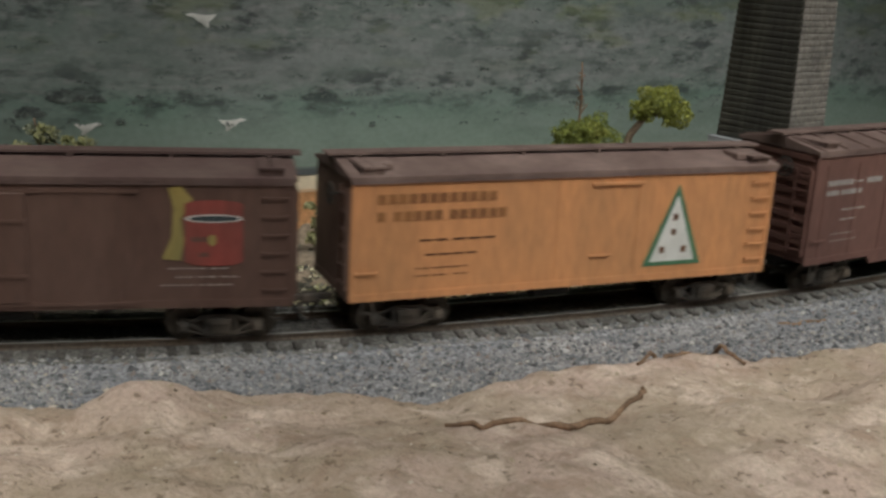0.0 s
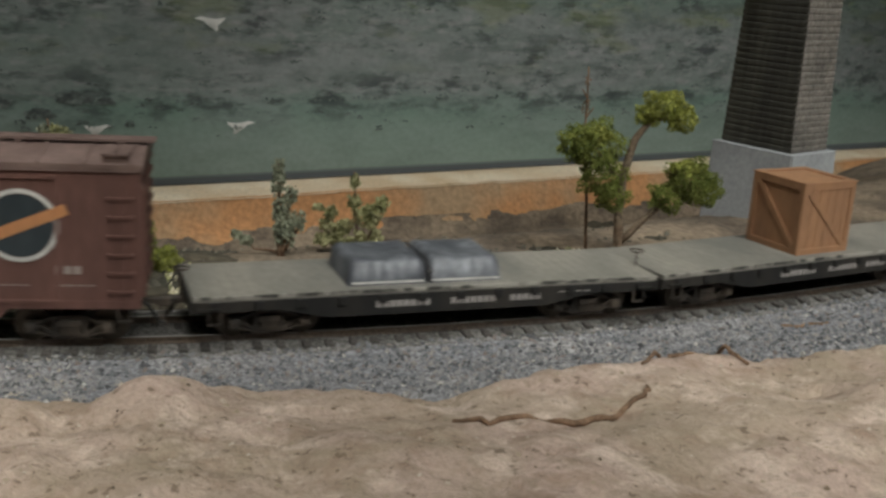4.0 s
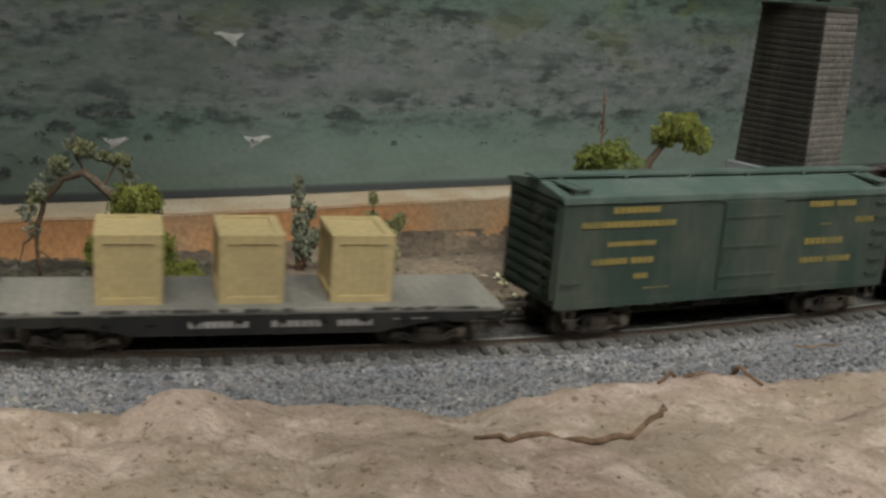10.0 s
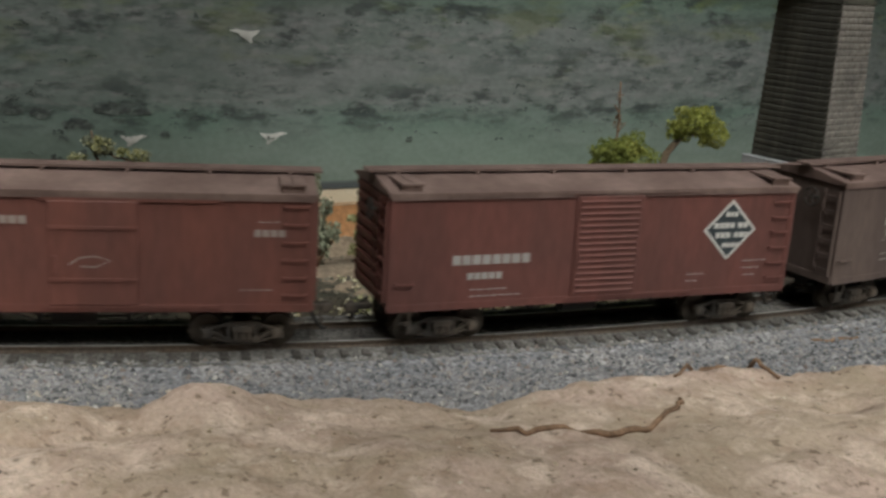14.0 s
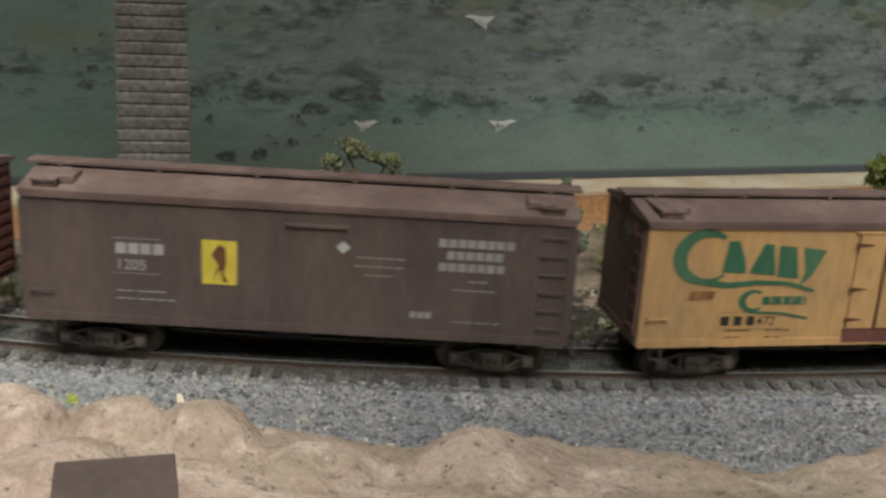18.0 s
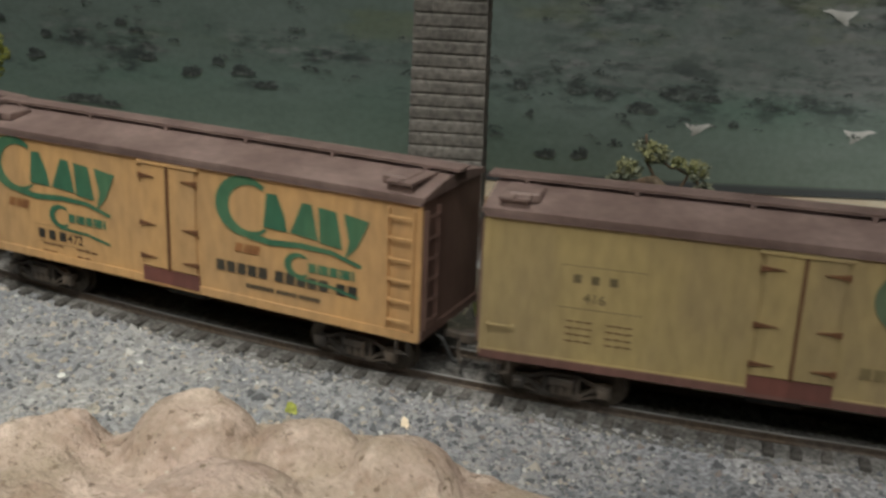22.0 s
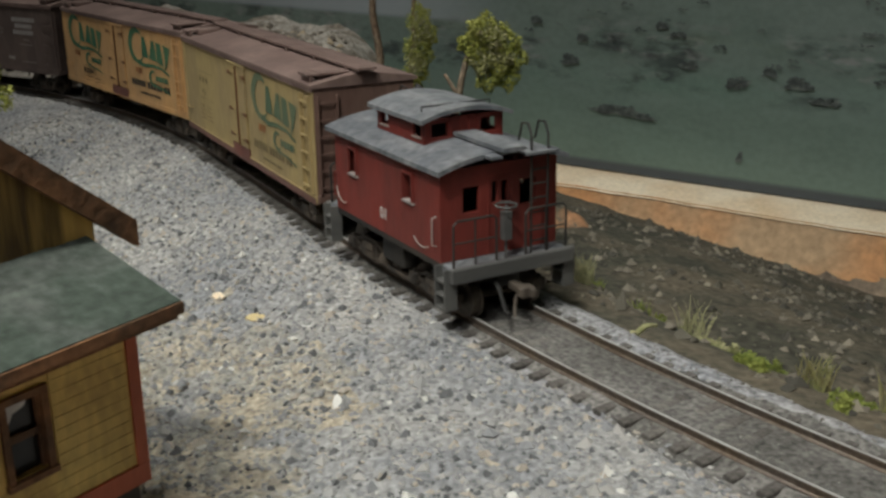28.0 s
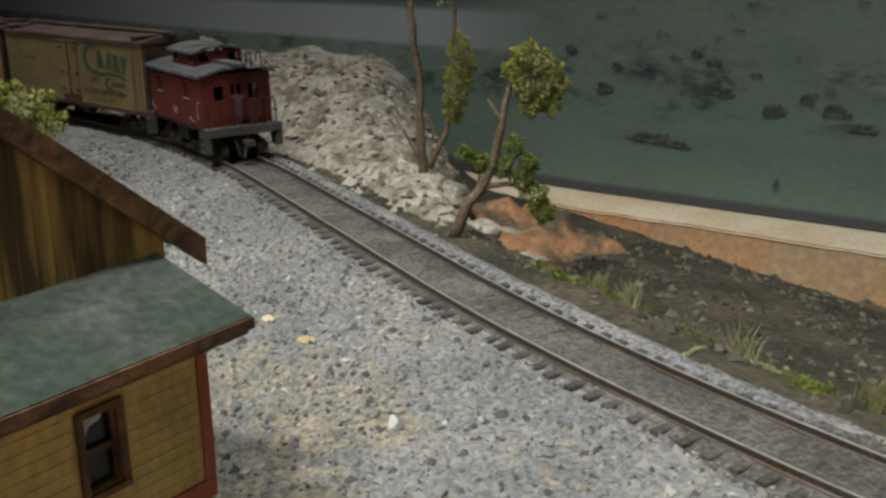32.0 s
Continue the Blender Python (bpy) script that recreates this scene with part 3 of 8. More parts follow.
# Stained between the rails; the wider part beyond x 0.1 paints the train's shade.
tagged(sheet("track_bed", graded(-2.3, -0.36, 0.62, 1.0, 0.0022, 0.03), graded(-1.45, -1.0, -0.62, 0.9, 0.0022, 0.03), lambda x, y: ballast_height(x, y) + 0.0002 - 0.004 * smooth01(np.abs(track_gap(x, y)) - 0.0065 * smooth01(x, 0.06, 0.16), 0.0115, 0.0150), M["trackbed"],
             lambda x, y: np.abs(track_gap(x, y)) < 0.0125 + 0.0065 * smooth01(x, 0.06, 0.16)), "dark stained ballast by the rails, with train-side shade in its colour", "ballast", kind="structure")


def gravel_height(x, y):
    th = np.degrees(np.arctan2(y, x))
    d = track_gap(x, y)
    w = wobble(x, y, 0.03, 91) + 0.6 * wobble(x, y, 0.008, 95)
    mask = smooth01(-th + 3.0 * w, 72, 80) * smooth01(d + 0.002 * w + 0.005 * smooth01(-x, -0.16, -0.06), 0.015, 0.022)
    return ballast_height(x, y) - 0.0016 + 0.0028 * mask + 0.0008 * wobble(x, y, 0.004, 99, 3)


tagged(sheet("gravel_yard", graded(-2.3, -0.36, 0.34, 0.5, 0.0022, 0.03), graded(-1.45, -1.0, -0.86, -0.8, 0.0022, 0.03), gravel_height, M["gravel"],
             lambda x, y: (track_gap(x, y) > 0.012) & (track_gap(x, y) < 0.26)), "pale grey gravel yard beside the track", "gravel", kind="structure")


def yard_height(x, y):
    return np.maximum(np.maximum(gravel_height(x, y), ballast_height(x, y)), soil_height(x, y))


def soil_height(x, y):
    w = wobble(x, y, 0.022, 171) + 0.7 * wobble(x, y, 0.007, 173)
    near = 1 - smooth01(np.hypot((x - 0.055) / 1.5, y + 0.955), 0.02, 0.065)
    return np.maximum(gravel_height(x, y), ballast_height(x, y)) - 0.0022 + 0.0030 * smooth01(w + 0.9 * near, 0.22, 0.80) * smooth01(track_gap(x, y), 0.03, 0.05) + 0.0009 * wobble(x, y, 0.004, 175, 2)


tagged(sheet("sandy_soil", np.arange(-0.14, 0.20, 0.0024), np.arange(-1.03, -0.88, 0.0024), soil_height, M["soil"], lambda x, y: (track_gap(x, y) > 0.028) & (track_gap(x, y) < 0.16)), "tan sandy soil showing through the yard gravel", "soil", kind="structure")


# pale plaster ledge on the aisle side
def plaster_edge(th):
    """Radius of the ledge's inner edge by angle in degrees."""
    a = [-100, -81.0, -80.0, -79.2, -78.6, -78.1, -77.0, -76.2, -75.0, -73.9, -72.7, -71.9, -70.9, -69.4, -67.5, -65.5, -63.8, -62.0, -60.0, -55, -40]
    r = [1.30, 1.05, 0.968, 0.950, 0.940, 0.925, 0.925, 0.920, 0.922, 0.931, 0.934, 0.924, 0.925, 0.932, 0.940, 0.937, 0.934, 0.939, 0.945, 0.955, 0.97]
    return np.interp(th, a, r)


def plaster_height(x, y):
    th, r = np.degrees(np.arctan2(y, x)), np.hypot(x, y)
    e = r - plaster_edge(th) + 0.0035 * wobble(x, y, 0.02, 77) + 0.002 * wobble(x, y, 0.006, 78)
    rise = 0.0095 * smooth01(e, -0.003, 0.007) + 0.004 * smooth01(e, 0.01, 0.06)
    ridge = 0.0 * x
    for cx, cy, size, high in ((0.170, -0.948, 0.017, 0.0085), (0.200, -0.930, 0.013, 0.0090), (0.221, -0.921, 0.010, 0.0070), (0.240, -0.915, 0.011, 0.0065), (0.268, -0.918, 0.012, 0.0035), (0.296, -0.902, 0.014, 0.0035), (0.186, -0.958, 0.012, 0.0050), (0.222, -0.948, 0.016, 0.0050)):
        dome = np.clip(1 - ((x - cx) ** 2 + (y - cy) ** 2) / size ** 2 * (1 + 0.25 * wobble(x, y, 0.012, 79, 2)), 0, 1)
        ridge = np.maximum(ridge, high * np.sqrt(dome))
    lumps = 0.0030 * wobble(x, y, 0.030, 83, 2) + 0.0010 * wobble(x, y, 0.011, 87, 2) + 0.0007 * wobble(x, y, 0.0055, 89, 2) - 0.0012 * smooth01(wobble(x, y, 0.007, 92, 1), 0.25, 0.42) - 0.0016 * smooth01(wobble(x, y, 0.012, 90, 2), 0.45, 0.75)
    knobs = (0.0065 * smooth01(wobble(x, y, 0.026, 85, 1), -0.30, 0.25) + 0.0050 * smooth01(wobble(x, y, 0.014, 86, 1), -0.25, 0.2)) * np.exp(-((e - 0.014) / 0.016) ** 2) * 0.35 * smooth01(-th, 72.5, 76)
    h = ground_height(x, y) - 0.004 + rise + ridge + knobs + lumps * smooth01(e, -0.002, 0.01)
    return np.where(e < -0.006, ground_height(x, y) - 0.012, h)


def ledge_zone(x, y):
    th = np.degrees(np.arctan2(y, x))
    return (np.hypot(x, y) > plaster_edge(th) - 0.012) & (np.hypot(x, y) < 1.5) & (th > -95) & (th < -30)


tagged(sheet("plaster_ledge", graded(0.0, 0.10, 0.66, 1.1, 0.0018, 0.03), graded(-1.45, -1.03, -0.72, -0.4, 0.0018, 0.03), plaster_height, M["plaster"], ledge_zone),
       "pale sandy plaster rock ledge beside the ballast", "rock ledge", kind="structure")


def rock_height(x, y):
    return ground_height(x, y) - 0.002 + 0.0045 * smooth01(hill_mask(x, y), 0.1, 0.5) * smooth01(-track_gap(x, y), 0.026, 0.045) + 0.0016 * np.abs(wobble(x, y, 0.009, 61))


tagged(sheet("rocky_hillside", graded(-1.5, -0.36, 0.02, 0.06, 0.0024, 0.03), graded(-1.0, -0.86, -0.70, -0.66, 0.0024, 0.02), rock_height, M["rubble"],
             lambda x, y: (hill_mask(x, y) > 0.06) & (track_gap(x, y) < -0.024)), "pale broken rock hillside above the track", "hillside", kind="structure", )


def clay_slope_height(x, y):
    m = 1 - smooth01(np.hypot((x + 0.112) / 0.062, (y + 0.770) / 0.048) + 0.55 * wobble(x, y, 0.022, 71), 0.40, 1.0)
    crown = -0.022 - 0.26 * np.maximum(x + 0.14, 0) - 0.10 * np.maximum(-0.80 - y, 0) + 0.007 * wobble(x, y, 0.02, 73) + 0.0035 * np.abs(wobble(x, y, 0.008, 75))
    return np.maximum(ground_height(x, y) - 0.003, (ground_height(x, y) - 0.003) * (1 - m) + crown * m)


tagged(sheet("clay_slope", np.arange(-0.19, -0.02, 0.0022), np.arange(-0.836, -0.69, 0.0022), clay_slope_height, M["claydirt"]), "orange-brown clay slope at the foot of the trees", "clay bank", kind="structure")


def mud_height(x, y):
    w = wobble(x, y, 0.05, 161)
    m = smooth01(x + 0.03 * w, 0.20, 0.30) * smooth01(-track_gap(x, y) + 0.012 * w, 0.03, 0.06) * smooth01(w + 0.5 * wobble(x, y, 0.012, 165), -0.7, -0.25)
    return ground_height(x, y) - 0.0022 + 0.0036 * m + 0.0006 * wobble(x, y, 0.006, 167, 2)


tagged(sheet("dry_stream_bed", graded(0.16, 0.20, 0.60, 0.70, 0.003, 0.02), graded(-0.85, -0.80, -0.45, -0.30, 0.003, 0.02), mud_height, M["mud"], lambda x, y: (track_gap(x, y) < -0.026) & (behind(x, y) > 0.01)),
       "dry brown mud of a stream bed behind the track", "stream bed", kind="structure")


def top_height(x, y):
    """Height of whatever lies on top at one place."""
    a, b = np.array([x]), np.array([y])
    h = [float(ground_height(a, b)[0])]
    if -0.026 < float(track_gap(a, b)[0]) < 0.26:
        h.append(float(ballast_height(a, b)[0]))
    if -0.14 < x < 0.20 and 0.028 < float(track_gap(a, b)[0]) < 0.16:
        h.append(float(yard_height(a, b)[0]))
    if bool(ledge_zone(a, b)[0]):
        h.append(float(plaster_height(a, b)[0]))
    return max(h)


# ---- the clay bank at the foot of the backdrop ----
def board_line(step=0.006, x0=-0.62, x1=1.2, gap=0.0):
    pts = []
    for x in np.arange(x0, x1, step):
        y = float(board_y(x))
        s = (float(board_y(x + 0.02)) - float(board_y(x - 0.02))) / 0.04
        n = Vector((s, -1, 0)).normalized()
        pts.append(Vector((x, y, 0)) + gap * n)
    return pts


def strip(name, rows_of_points, mat, label, category):
    n = len(rows_of_points[0])
    verts = [tuple(p) for row in rows_of_points for p in row]
    faces = [(r * n + k, r * n + k + 1, (r + 1) * n + k + 1, (r + 1) * n + k) for r in range(len(rows_of_points) - 1) for k in range(n - 1)]
    me = bpy.data.meshes.new(name)
    me.from_pydata(verts, [], faces)
    me.polygons.foreach_set("use_smooth", [True] * len(me.polygons))
    me.materials.append(mat)
    return tagged(new(name, me), label, category, kind="structure")


def bank_row(gap, z, jag, seed):
    pts = board_line(gap=gap)
    q = np.array([(p.x, p.y) for p in pts])
    w = wobble(q[:, 0], q[:, 1], 0.05, seed)
    w2 = wobble(q[:, 0], q[:, 1], 0.011, seed + 5)
    out = []
    for p, a, b, c in zip(pts, board_line(gap=gap + 0.01), w, w2):
        n = (a - p) * 100
        out.append(p + n * (jag * (b + 0.4 * c)) + Vector((0, 0, z + jag * 0.3 * c)))
    return out


strip("sand_shelf", [bank_row(-0.004, -0.0455, 0.0, 1), bank_row(0.008, -0.0462, 0.001, 1), bank_row(0.020, -0.0475, 0.002, 1), bank_row(0.026, -0.0495, 0.003, 1)], M["cream"], "cream sand shelf at the foot of the backdrop", "sand bank")
strip("clay_bank", [bank_row(0.0245, -0.0485, 0.003, 1), bank_row(0.028, -0.055, 0.004, 1), bank_row(0.033, -0.064, 0.006, 2), bank_row(0.042, -0.074, 0.009, 3), bank_row(0.052, -0.088, 0.006, 4)], M["clay"], "orange-brown clay bank of a dry stream", "clay bank")
strip("mud_foot", [bank_row(0.0325, -0.0670, 0.007, 11), bank_row(0.0390, -0.0695, 0.007, 2), bank_row(0.0445, -0.0735, 0.009, 3), bank_row(0.0555, -0.087, 0.006, 4)], M["mud"], "dry brown mud washed against the clay bank", "mud bank")

# ---- track ----
line = [k * 0.006 for k in range(-400, 385)]


def rail_strip(name, side, outline, mat, parent, label=""):
    bm = bmesh.new()
    rings = []
    for u in line:
        p, a = track(u, side)
        out = Vector((math.sin(radians(a)), -math.cos(radians(a)), 0))
        rings.append([bm.verts.new(p + o * MM * out + Vector((0, 0, z * MM))) for o, z in outline])
    n = len(outline)
    for r0, r1 in zip(rings, rings[1:]):
        for j in range(n):
            bm.faces.new((r0[j], r0[(j + 1) % n], r1[(j + 1) % n], r1[j]))
    bmesh.ops.recalc_face_normals(bm, faces=bm.faces)
    return part(name, bm, mat, parent, label, scale=1)


railway = thing("railway_track", "curved model railway track with rusty rails on dark ties", "railway track", kind="structure")
for side in (0.00865, -0.00865):
    rail_strip("rail", side, [(-0.75, -2.0), (0.75, -2.0), (0.75, -1.75), (0.28, -1.5), (0.28, -0.85), (0.42, -0.6), (0.42, -0.06), (-0.42, -0.06), (-0.42, -0.6), (-0.28, -0.85), (-0.28, -1.5), (-0.75, -1.75)], M["rail"], railway)
    rail_strip("railhead", side, [(-0.38, -0.3), (0.38, -0.3), (0.34, 0.0), (-0.34, 0.0)], M["railtop"], railway, "worn rail top with its bright shine in the colour")

# ---- the backdrop board with its printed landscape ----
def print_material():
    m = bpy.data.materials.new("printed_landscape")
    m.use_nodes = True
    nt = m.node_tree
    L, N = nt.links.new, nt.nodes.new
    b = nt.nodes["Principled BSDF"]
    b.inputs["Roughness"].default_value = 0.75
    b.inputs["Specular IOR Level"].default_value = 0.15
    uv = N("ShaderNodeUVMap")
    sep = N("ShaderNodeSeparateXYZ")
    L(uv.outputs[0], sep.inputs[0])

    def noise_tex(scale, sx, sy, detail=4, rough=0.55):
        mp = N("ShaderNodeMapping")
        mp.inputs["Scale"].default_value = (sx, sy, 1)
        L(uv.outputs[0], mp.inputs[0])
        n = N("ShaderNodeTexNoise")
        n.inputs["Scale"].default_value, n.inputs["Detail"].default_value, n.inputs["Roughness"].default_value = scale, detail, rough
        L(mp.outputs[0], n.inputs["Vector"])
        return n.outputs[0]

    def span(src, a, c, d=0.0, e=1.0):
        r = N("ShaderNodeMapRange")
        r.interpolation_type = "SMOOTHSTEP"
        for k, v in enumerate((a, c, d, e)):
            r.inputs[k + 1].default_value = v
        L(src, r.inputs[0])
        return r.outputs[0]

    def mul(a, c):
        n = N("ShaderNodeMath")
        n.operation = "MULTIPLY"
        for k, v in enumerate((a, c)):
            if isinstance(v, float):
                n.inputs[k].default_value = v
            else:
                L(v, n.inputs[k])
        return n.outputs[0]

    def mix(fac, a, c, kind="MIX"):
        x = N("ShaderNodeMix")
        x.data_type, x.blend_type = "RGBA", kind
        for sock, val in ((x.inputs[0], fac), (x.inputs[6], a), (x.inputs[7], c)):
            if isinstance(val, (float, tuple)):
                sock.default_value = val
            else:
                L(val, sock)
        return x.outputs[2]

    h, along = sep.outputs[1], sep.outputs[0]
    patch = noise_tex(9.0, 1.0, 2.2)
    colour = mix(span(patch, 0.38, 0.62), rgb(0.165, 0.245, 0.200), rgb(0.225, 0.265, 0.245))
    # pale meadow near the foot, heath above it, greener slope on top
    colour = mix(mul(span(h, 0.055, 0.03), 0.75), colour, rgb(0.225, 0.275, 0.240))
    heath = mul(span(h, 0.045, 0.065), span(h, 0.14, 0.11))
    colour = mix(mul(heath, 0.7), colour, rgb(0.236, 0.240, 0.236))
    colour = mix(mul(span(h, 0.11, 0.16), 0.6), colour, rgb(0.175, 0.219, 0.149))
    # sage brush: dark clumps of two sizes, wider than high, dusty highlights over them, and a fine grain all over
    def add(p, q):
        n = N("ShaderNodeMath")
        n.operation = "ADD"
        L(p, n.inputs[0])
        L(q, n.inputs[1])
        return n.outputs[0]

    where = noise_tex(16.0, 0.7, 2.0, 3)
    east, far_side = span(along, 0.62, 0.86), span(along, 0.86, 0.62)
    dense = mul(mul(span(where, 0.34, 0.58, 0.3, 1.0), span(h, 0.030, 0.055)), east)
    row = add(mul(span(h, 0.040, 0.052), span(h, 0.088, 0.066)), mul(mul(span(h, 0.085, 0.10), span(where, 0.50, 0.62)), 0.55))
    sparse = mul(mul(row, span(noise_tex(22.0, 0.8, 2.0, 3), 0.40, 0.55)), far_side)
    zone = add(dense, sparse)
    colour = mix(mul(far_side, 0.5), colour, rgb(0.150, 0.228, 0.186))
    colour = mix(mul(span(noise_tex(40.0, 0.45, 1.2, 4), 0.42, 0.66), 0.3), colour, rgb(0.115, 0.160, 0.132))
    small = mul(span(noise_tex(120.0, 0.5, 1.1, 4, 0.6), 0.47, 0.66), zone)
    colour = mix(mul(small, 0.6), colour, rgb(0.085, 0.098, 0.092))
    pale = mul(mul(span(noise_tex(150.0, 0.45, 1.3, 4), 0.49, 0.64), zone), heath)
    colour = mix(mul(pale, 0.5), colour, rgb(0.330, 0.318, 0.312))
    clump = mul(span(noise_tex(52.0, 0.6, 1.35, 4, 0.62), 0.50, 0.63), zone)
    colour = mix(mul(clump, 0.85), colour, rgb(0.055, 0.066, 0.064))
    olive = span(noise_tex(26.0, 0.5, 1.5, 4), 0.54, 0.68)
    colour = mix(mul(mul(olive, span(h, 0.06, 0.09)), 0.4), colour, rgb(0.205, 0.225, 0.105))
    tuft = span(noise_tex(40.0, 0.6, 1.6, 4), 0.56, 0.70)
    colour = mix(mul(mul(tuft, span(h, 0.09, 0.13)), 0.5), colour, rgb(0.250, 0.300, 0.100))
    dusk = span(noise_tex(30.0, 0.35, 1.4, 4), 0.42, 0.66)
    colour = mix(mul(mul(dusk, span(h, 0.105, 0.15)), 0.75), colour, rgb(0.065, 0.080, 0.062))
    grain = span(noise_tex(300.0, 0.8, 1.0, 3), 0.3, 0.7, 0.94, 1.06)
    tone = N("ShaderNodeCombineColor")
    for k in range(3):
        L(grain, tone.inputs[k])
    colour = mix(1.0, colour, tone.outputs[0], "MULTIPLY")
    # a pale plain and darker far hills towards the far end
    west = span(along, 0.42, 0.30)
    plain = mul(mul(span(h, 0.072, 0.076), span(h, 0.098, 0.094)), west)
    colour = mix(mul(plain, 0.8), colour, rgb(0.403, 0.438, 0.473))
    far = mul(span(h, 0.096, 0.102), west)
    colour = mix(mul(far, 0.9), colour, rgb(0.079, 0.088, 0.091))
    # a darker band along the foot
    colour = mix(span(h, 0.0068, 0.0035), colour, rgb(0.095, 0.105, 0.112))
    L(colour, b.inputs["Base Color"])
    return m


def backdrop():
    pts = board_line(step=0.02, x0=-1.6, x1=1.5)
    me = bpy.data.meshes.new("backdrop")
    zs = [BOARD_FOOT, 0.0, 0.15, 0.45]
    verts, run, arc = [], 0.0, []
    for k, p in enumerate(pts):
        run += (p - pts[k - 1]).length if k else 0
        arc.append(run)
        verts += [(p.x, p.y, z) for z in zs]
    back = [(p + Vector((-0.002, 0.003, 0))) for p in pts]
    n = len(zs)
    faces = [(k * n + j, (k + 1) * n + j, (k + 1) * n + j + 1, k * n + j + 1) for k in range(len(pts) - 1) for j in range(n - 1)]
    off = len(verts)
    verts += [(p.x, p.y, z) for p in back for z in (zs[0], zs[-1])]
    for k in range(len(pts) - 1):
        a = off + 2 * k
        faces += [(a, a + 1, a + 3, a + 2), (k * n + n - 1, (k + 1) * n + n - 1, a + 3, a + 1), (k * n, a, a + 2, (k + 1) * n)]
    me.from_pydata(verts, [], faces)
    uvl = me.uv_layers.new(name="print")
    for poly in me.polygons:
        for li in poly.loop_indices:
            v = me.loops[li].vertex_index
            k, z = (v // n, zs[v % n]) if v < off else ((v - off) // 2, zs[0] if (v - off) % 2 == 0 else zs[-1])
            uvl.data[li].uv = (arc[k] - 1.0, z - BOARD_FOOT)
    me.materials.append(print_material())
    return tagged(new("backdrop", me), "printed backdrop of a grey-green sagebrush meadow", "backdrop", kind="structure")


board = backdrop()


# ---- bridge piers ----
def pier(name, label, corner_z, top_z, centre, rz, wx, wy, taper, stone, cols, courses, seen):
    """A tapered masonry pier: a mortar core and rows of stones on the two seen faces."""
    ob = thing(name, label, "bridge pier", "bridge piers")
    h = (top_z - corner_z) * 1000
    bm = bmesh.new()
    lo = [(-wx / 2, -wy / 2), (wx / 2, -wy / 2), (wx / 2, wy / 2), (-wx / 2, wy / 2)]
    core = [[bm.verts.new((x * k, y * k, z)) for x, y in lo] for k, z in ((0.985, 0), (taper * 0.985, h))]
    for j in range(4):
        bm.faces.new((core[0][j], core[0][(j + 1) % 4], core[1][(j + 1) % 4], core[1][j]))
    bm.faces.new(core[1])
    bm.faces.new(core[0][::-1])
    part("core", bm, M["mortar"], ob)
    rng = random.Random(len(name) + cols)
    ch = h / courses
    for face in seen:
        a, b = lo[face], lo[(face + 1) % 4]
        width = math.dist(a, b)
        count = max(2, round(width / (max(wx, wy) / cols)))
        for c in range(courses):
            z0 = c * ch
            k = 1 - (1 - taper) * (z0 + ch / 2) / h
            shift = 0.5 if c % 2 else 0.0
            edges = [0.0] + [(i + shift) / count for i in range(1 if not shift else 0, count + (0 if shift else 0)) if 0.12 < (i + shift) / count < 0.9] + [1.0]
            for s0, s1 in zip(edges, edges[1:]):
                m0, m1 = Vector(a).lerp(Vector(b), s0) * k, Vector(a).lerp(Vector(b), s1) * k
                d = (m1 - m0).normalized()
                n = Vector((d.y, -d.x))
                m0, m1 = m0 + d * (0.03 if s0 else -0.25), m1 - d * (0.03 if s1 < 1 else -0.25)
                out = 0.35 + rng.random() * 0.25
                bm = bmesh.new()
                rings = []
                for zz, o in ((z0 + 0.05, -0.15), (z0 + 0.14 * ch, out * 0.8), (z0 + 0.6 * ch, out), (z0 + 0.84 * ch, out * 0.85), (z0 + ch - 0.05, -0.15)):
                    q = [m0 - n * 0.8, m1 - n * 0.8, m1 + n * o, m0 + n * o]
                    rings.append([bm.verts.new((p.x, p.y, zz)) for p in q])
                for lowv, uppv in zip(rings, rings[1:]):
                    for j in range(4):
                        bm.faces.new((lowv[j], lowv[(j + 1) % 4], uppv[(j + 1) % 4], uppv[j]))
                bm.faces.new(rings[-1])
                bm.faces.new(rings[0][::-1])
                bmesh.ops.recalc_face_normals(bm, faces=bm.faces)
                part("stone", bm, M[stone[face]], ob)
    cap = boxes((-wx * taper / 2 - 0.9, wx * taper / 2 + 0.9, -wy * taper / 2 - 0.9, wy * taper / 2 + 0.9, h, h + 2.2), bevel=0.3)
    part("cap", cap, M[stone[0]], ob, "projecting cap course")
    ob.matrix_world = pose(*centre, corner_z, 0, 0, rz)
    return ob


# The front face takes the shade-coloured stone, the side face the plain stone.
pier("bridge_pier", "tall tapered stone bridge pier with a dark shaded face", 0.0244, 0.102, (0.5015, -0.5635), -47, 40, 30, 0.88, ("shadestone", "stone", "shadestone", "stone"), 7, 26, (0, 1))
pier("bridge_pier", "tall tapered bridge pier of grey cut stone", -0.020, 0.105, (0.117, -0.7215), 28, 28, 22, 0.90, ("stone", "stone", "shadestone", "stone"), 2, 26, (0, 1, 3))


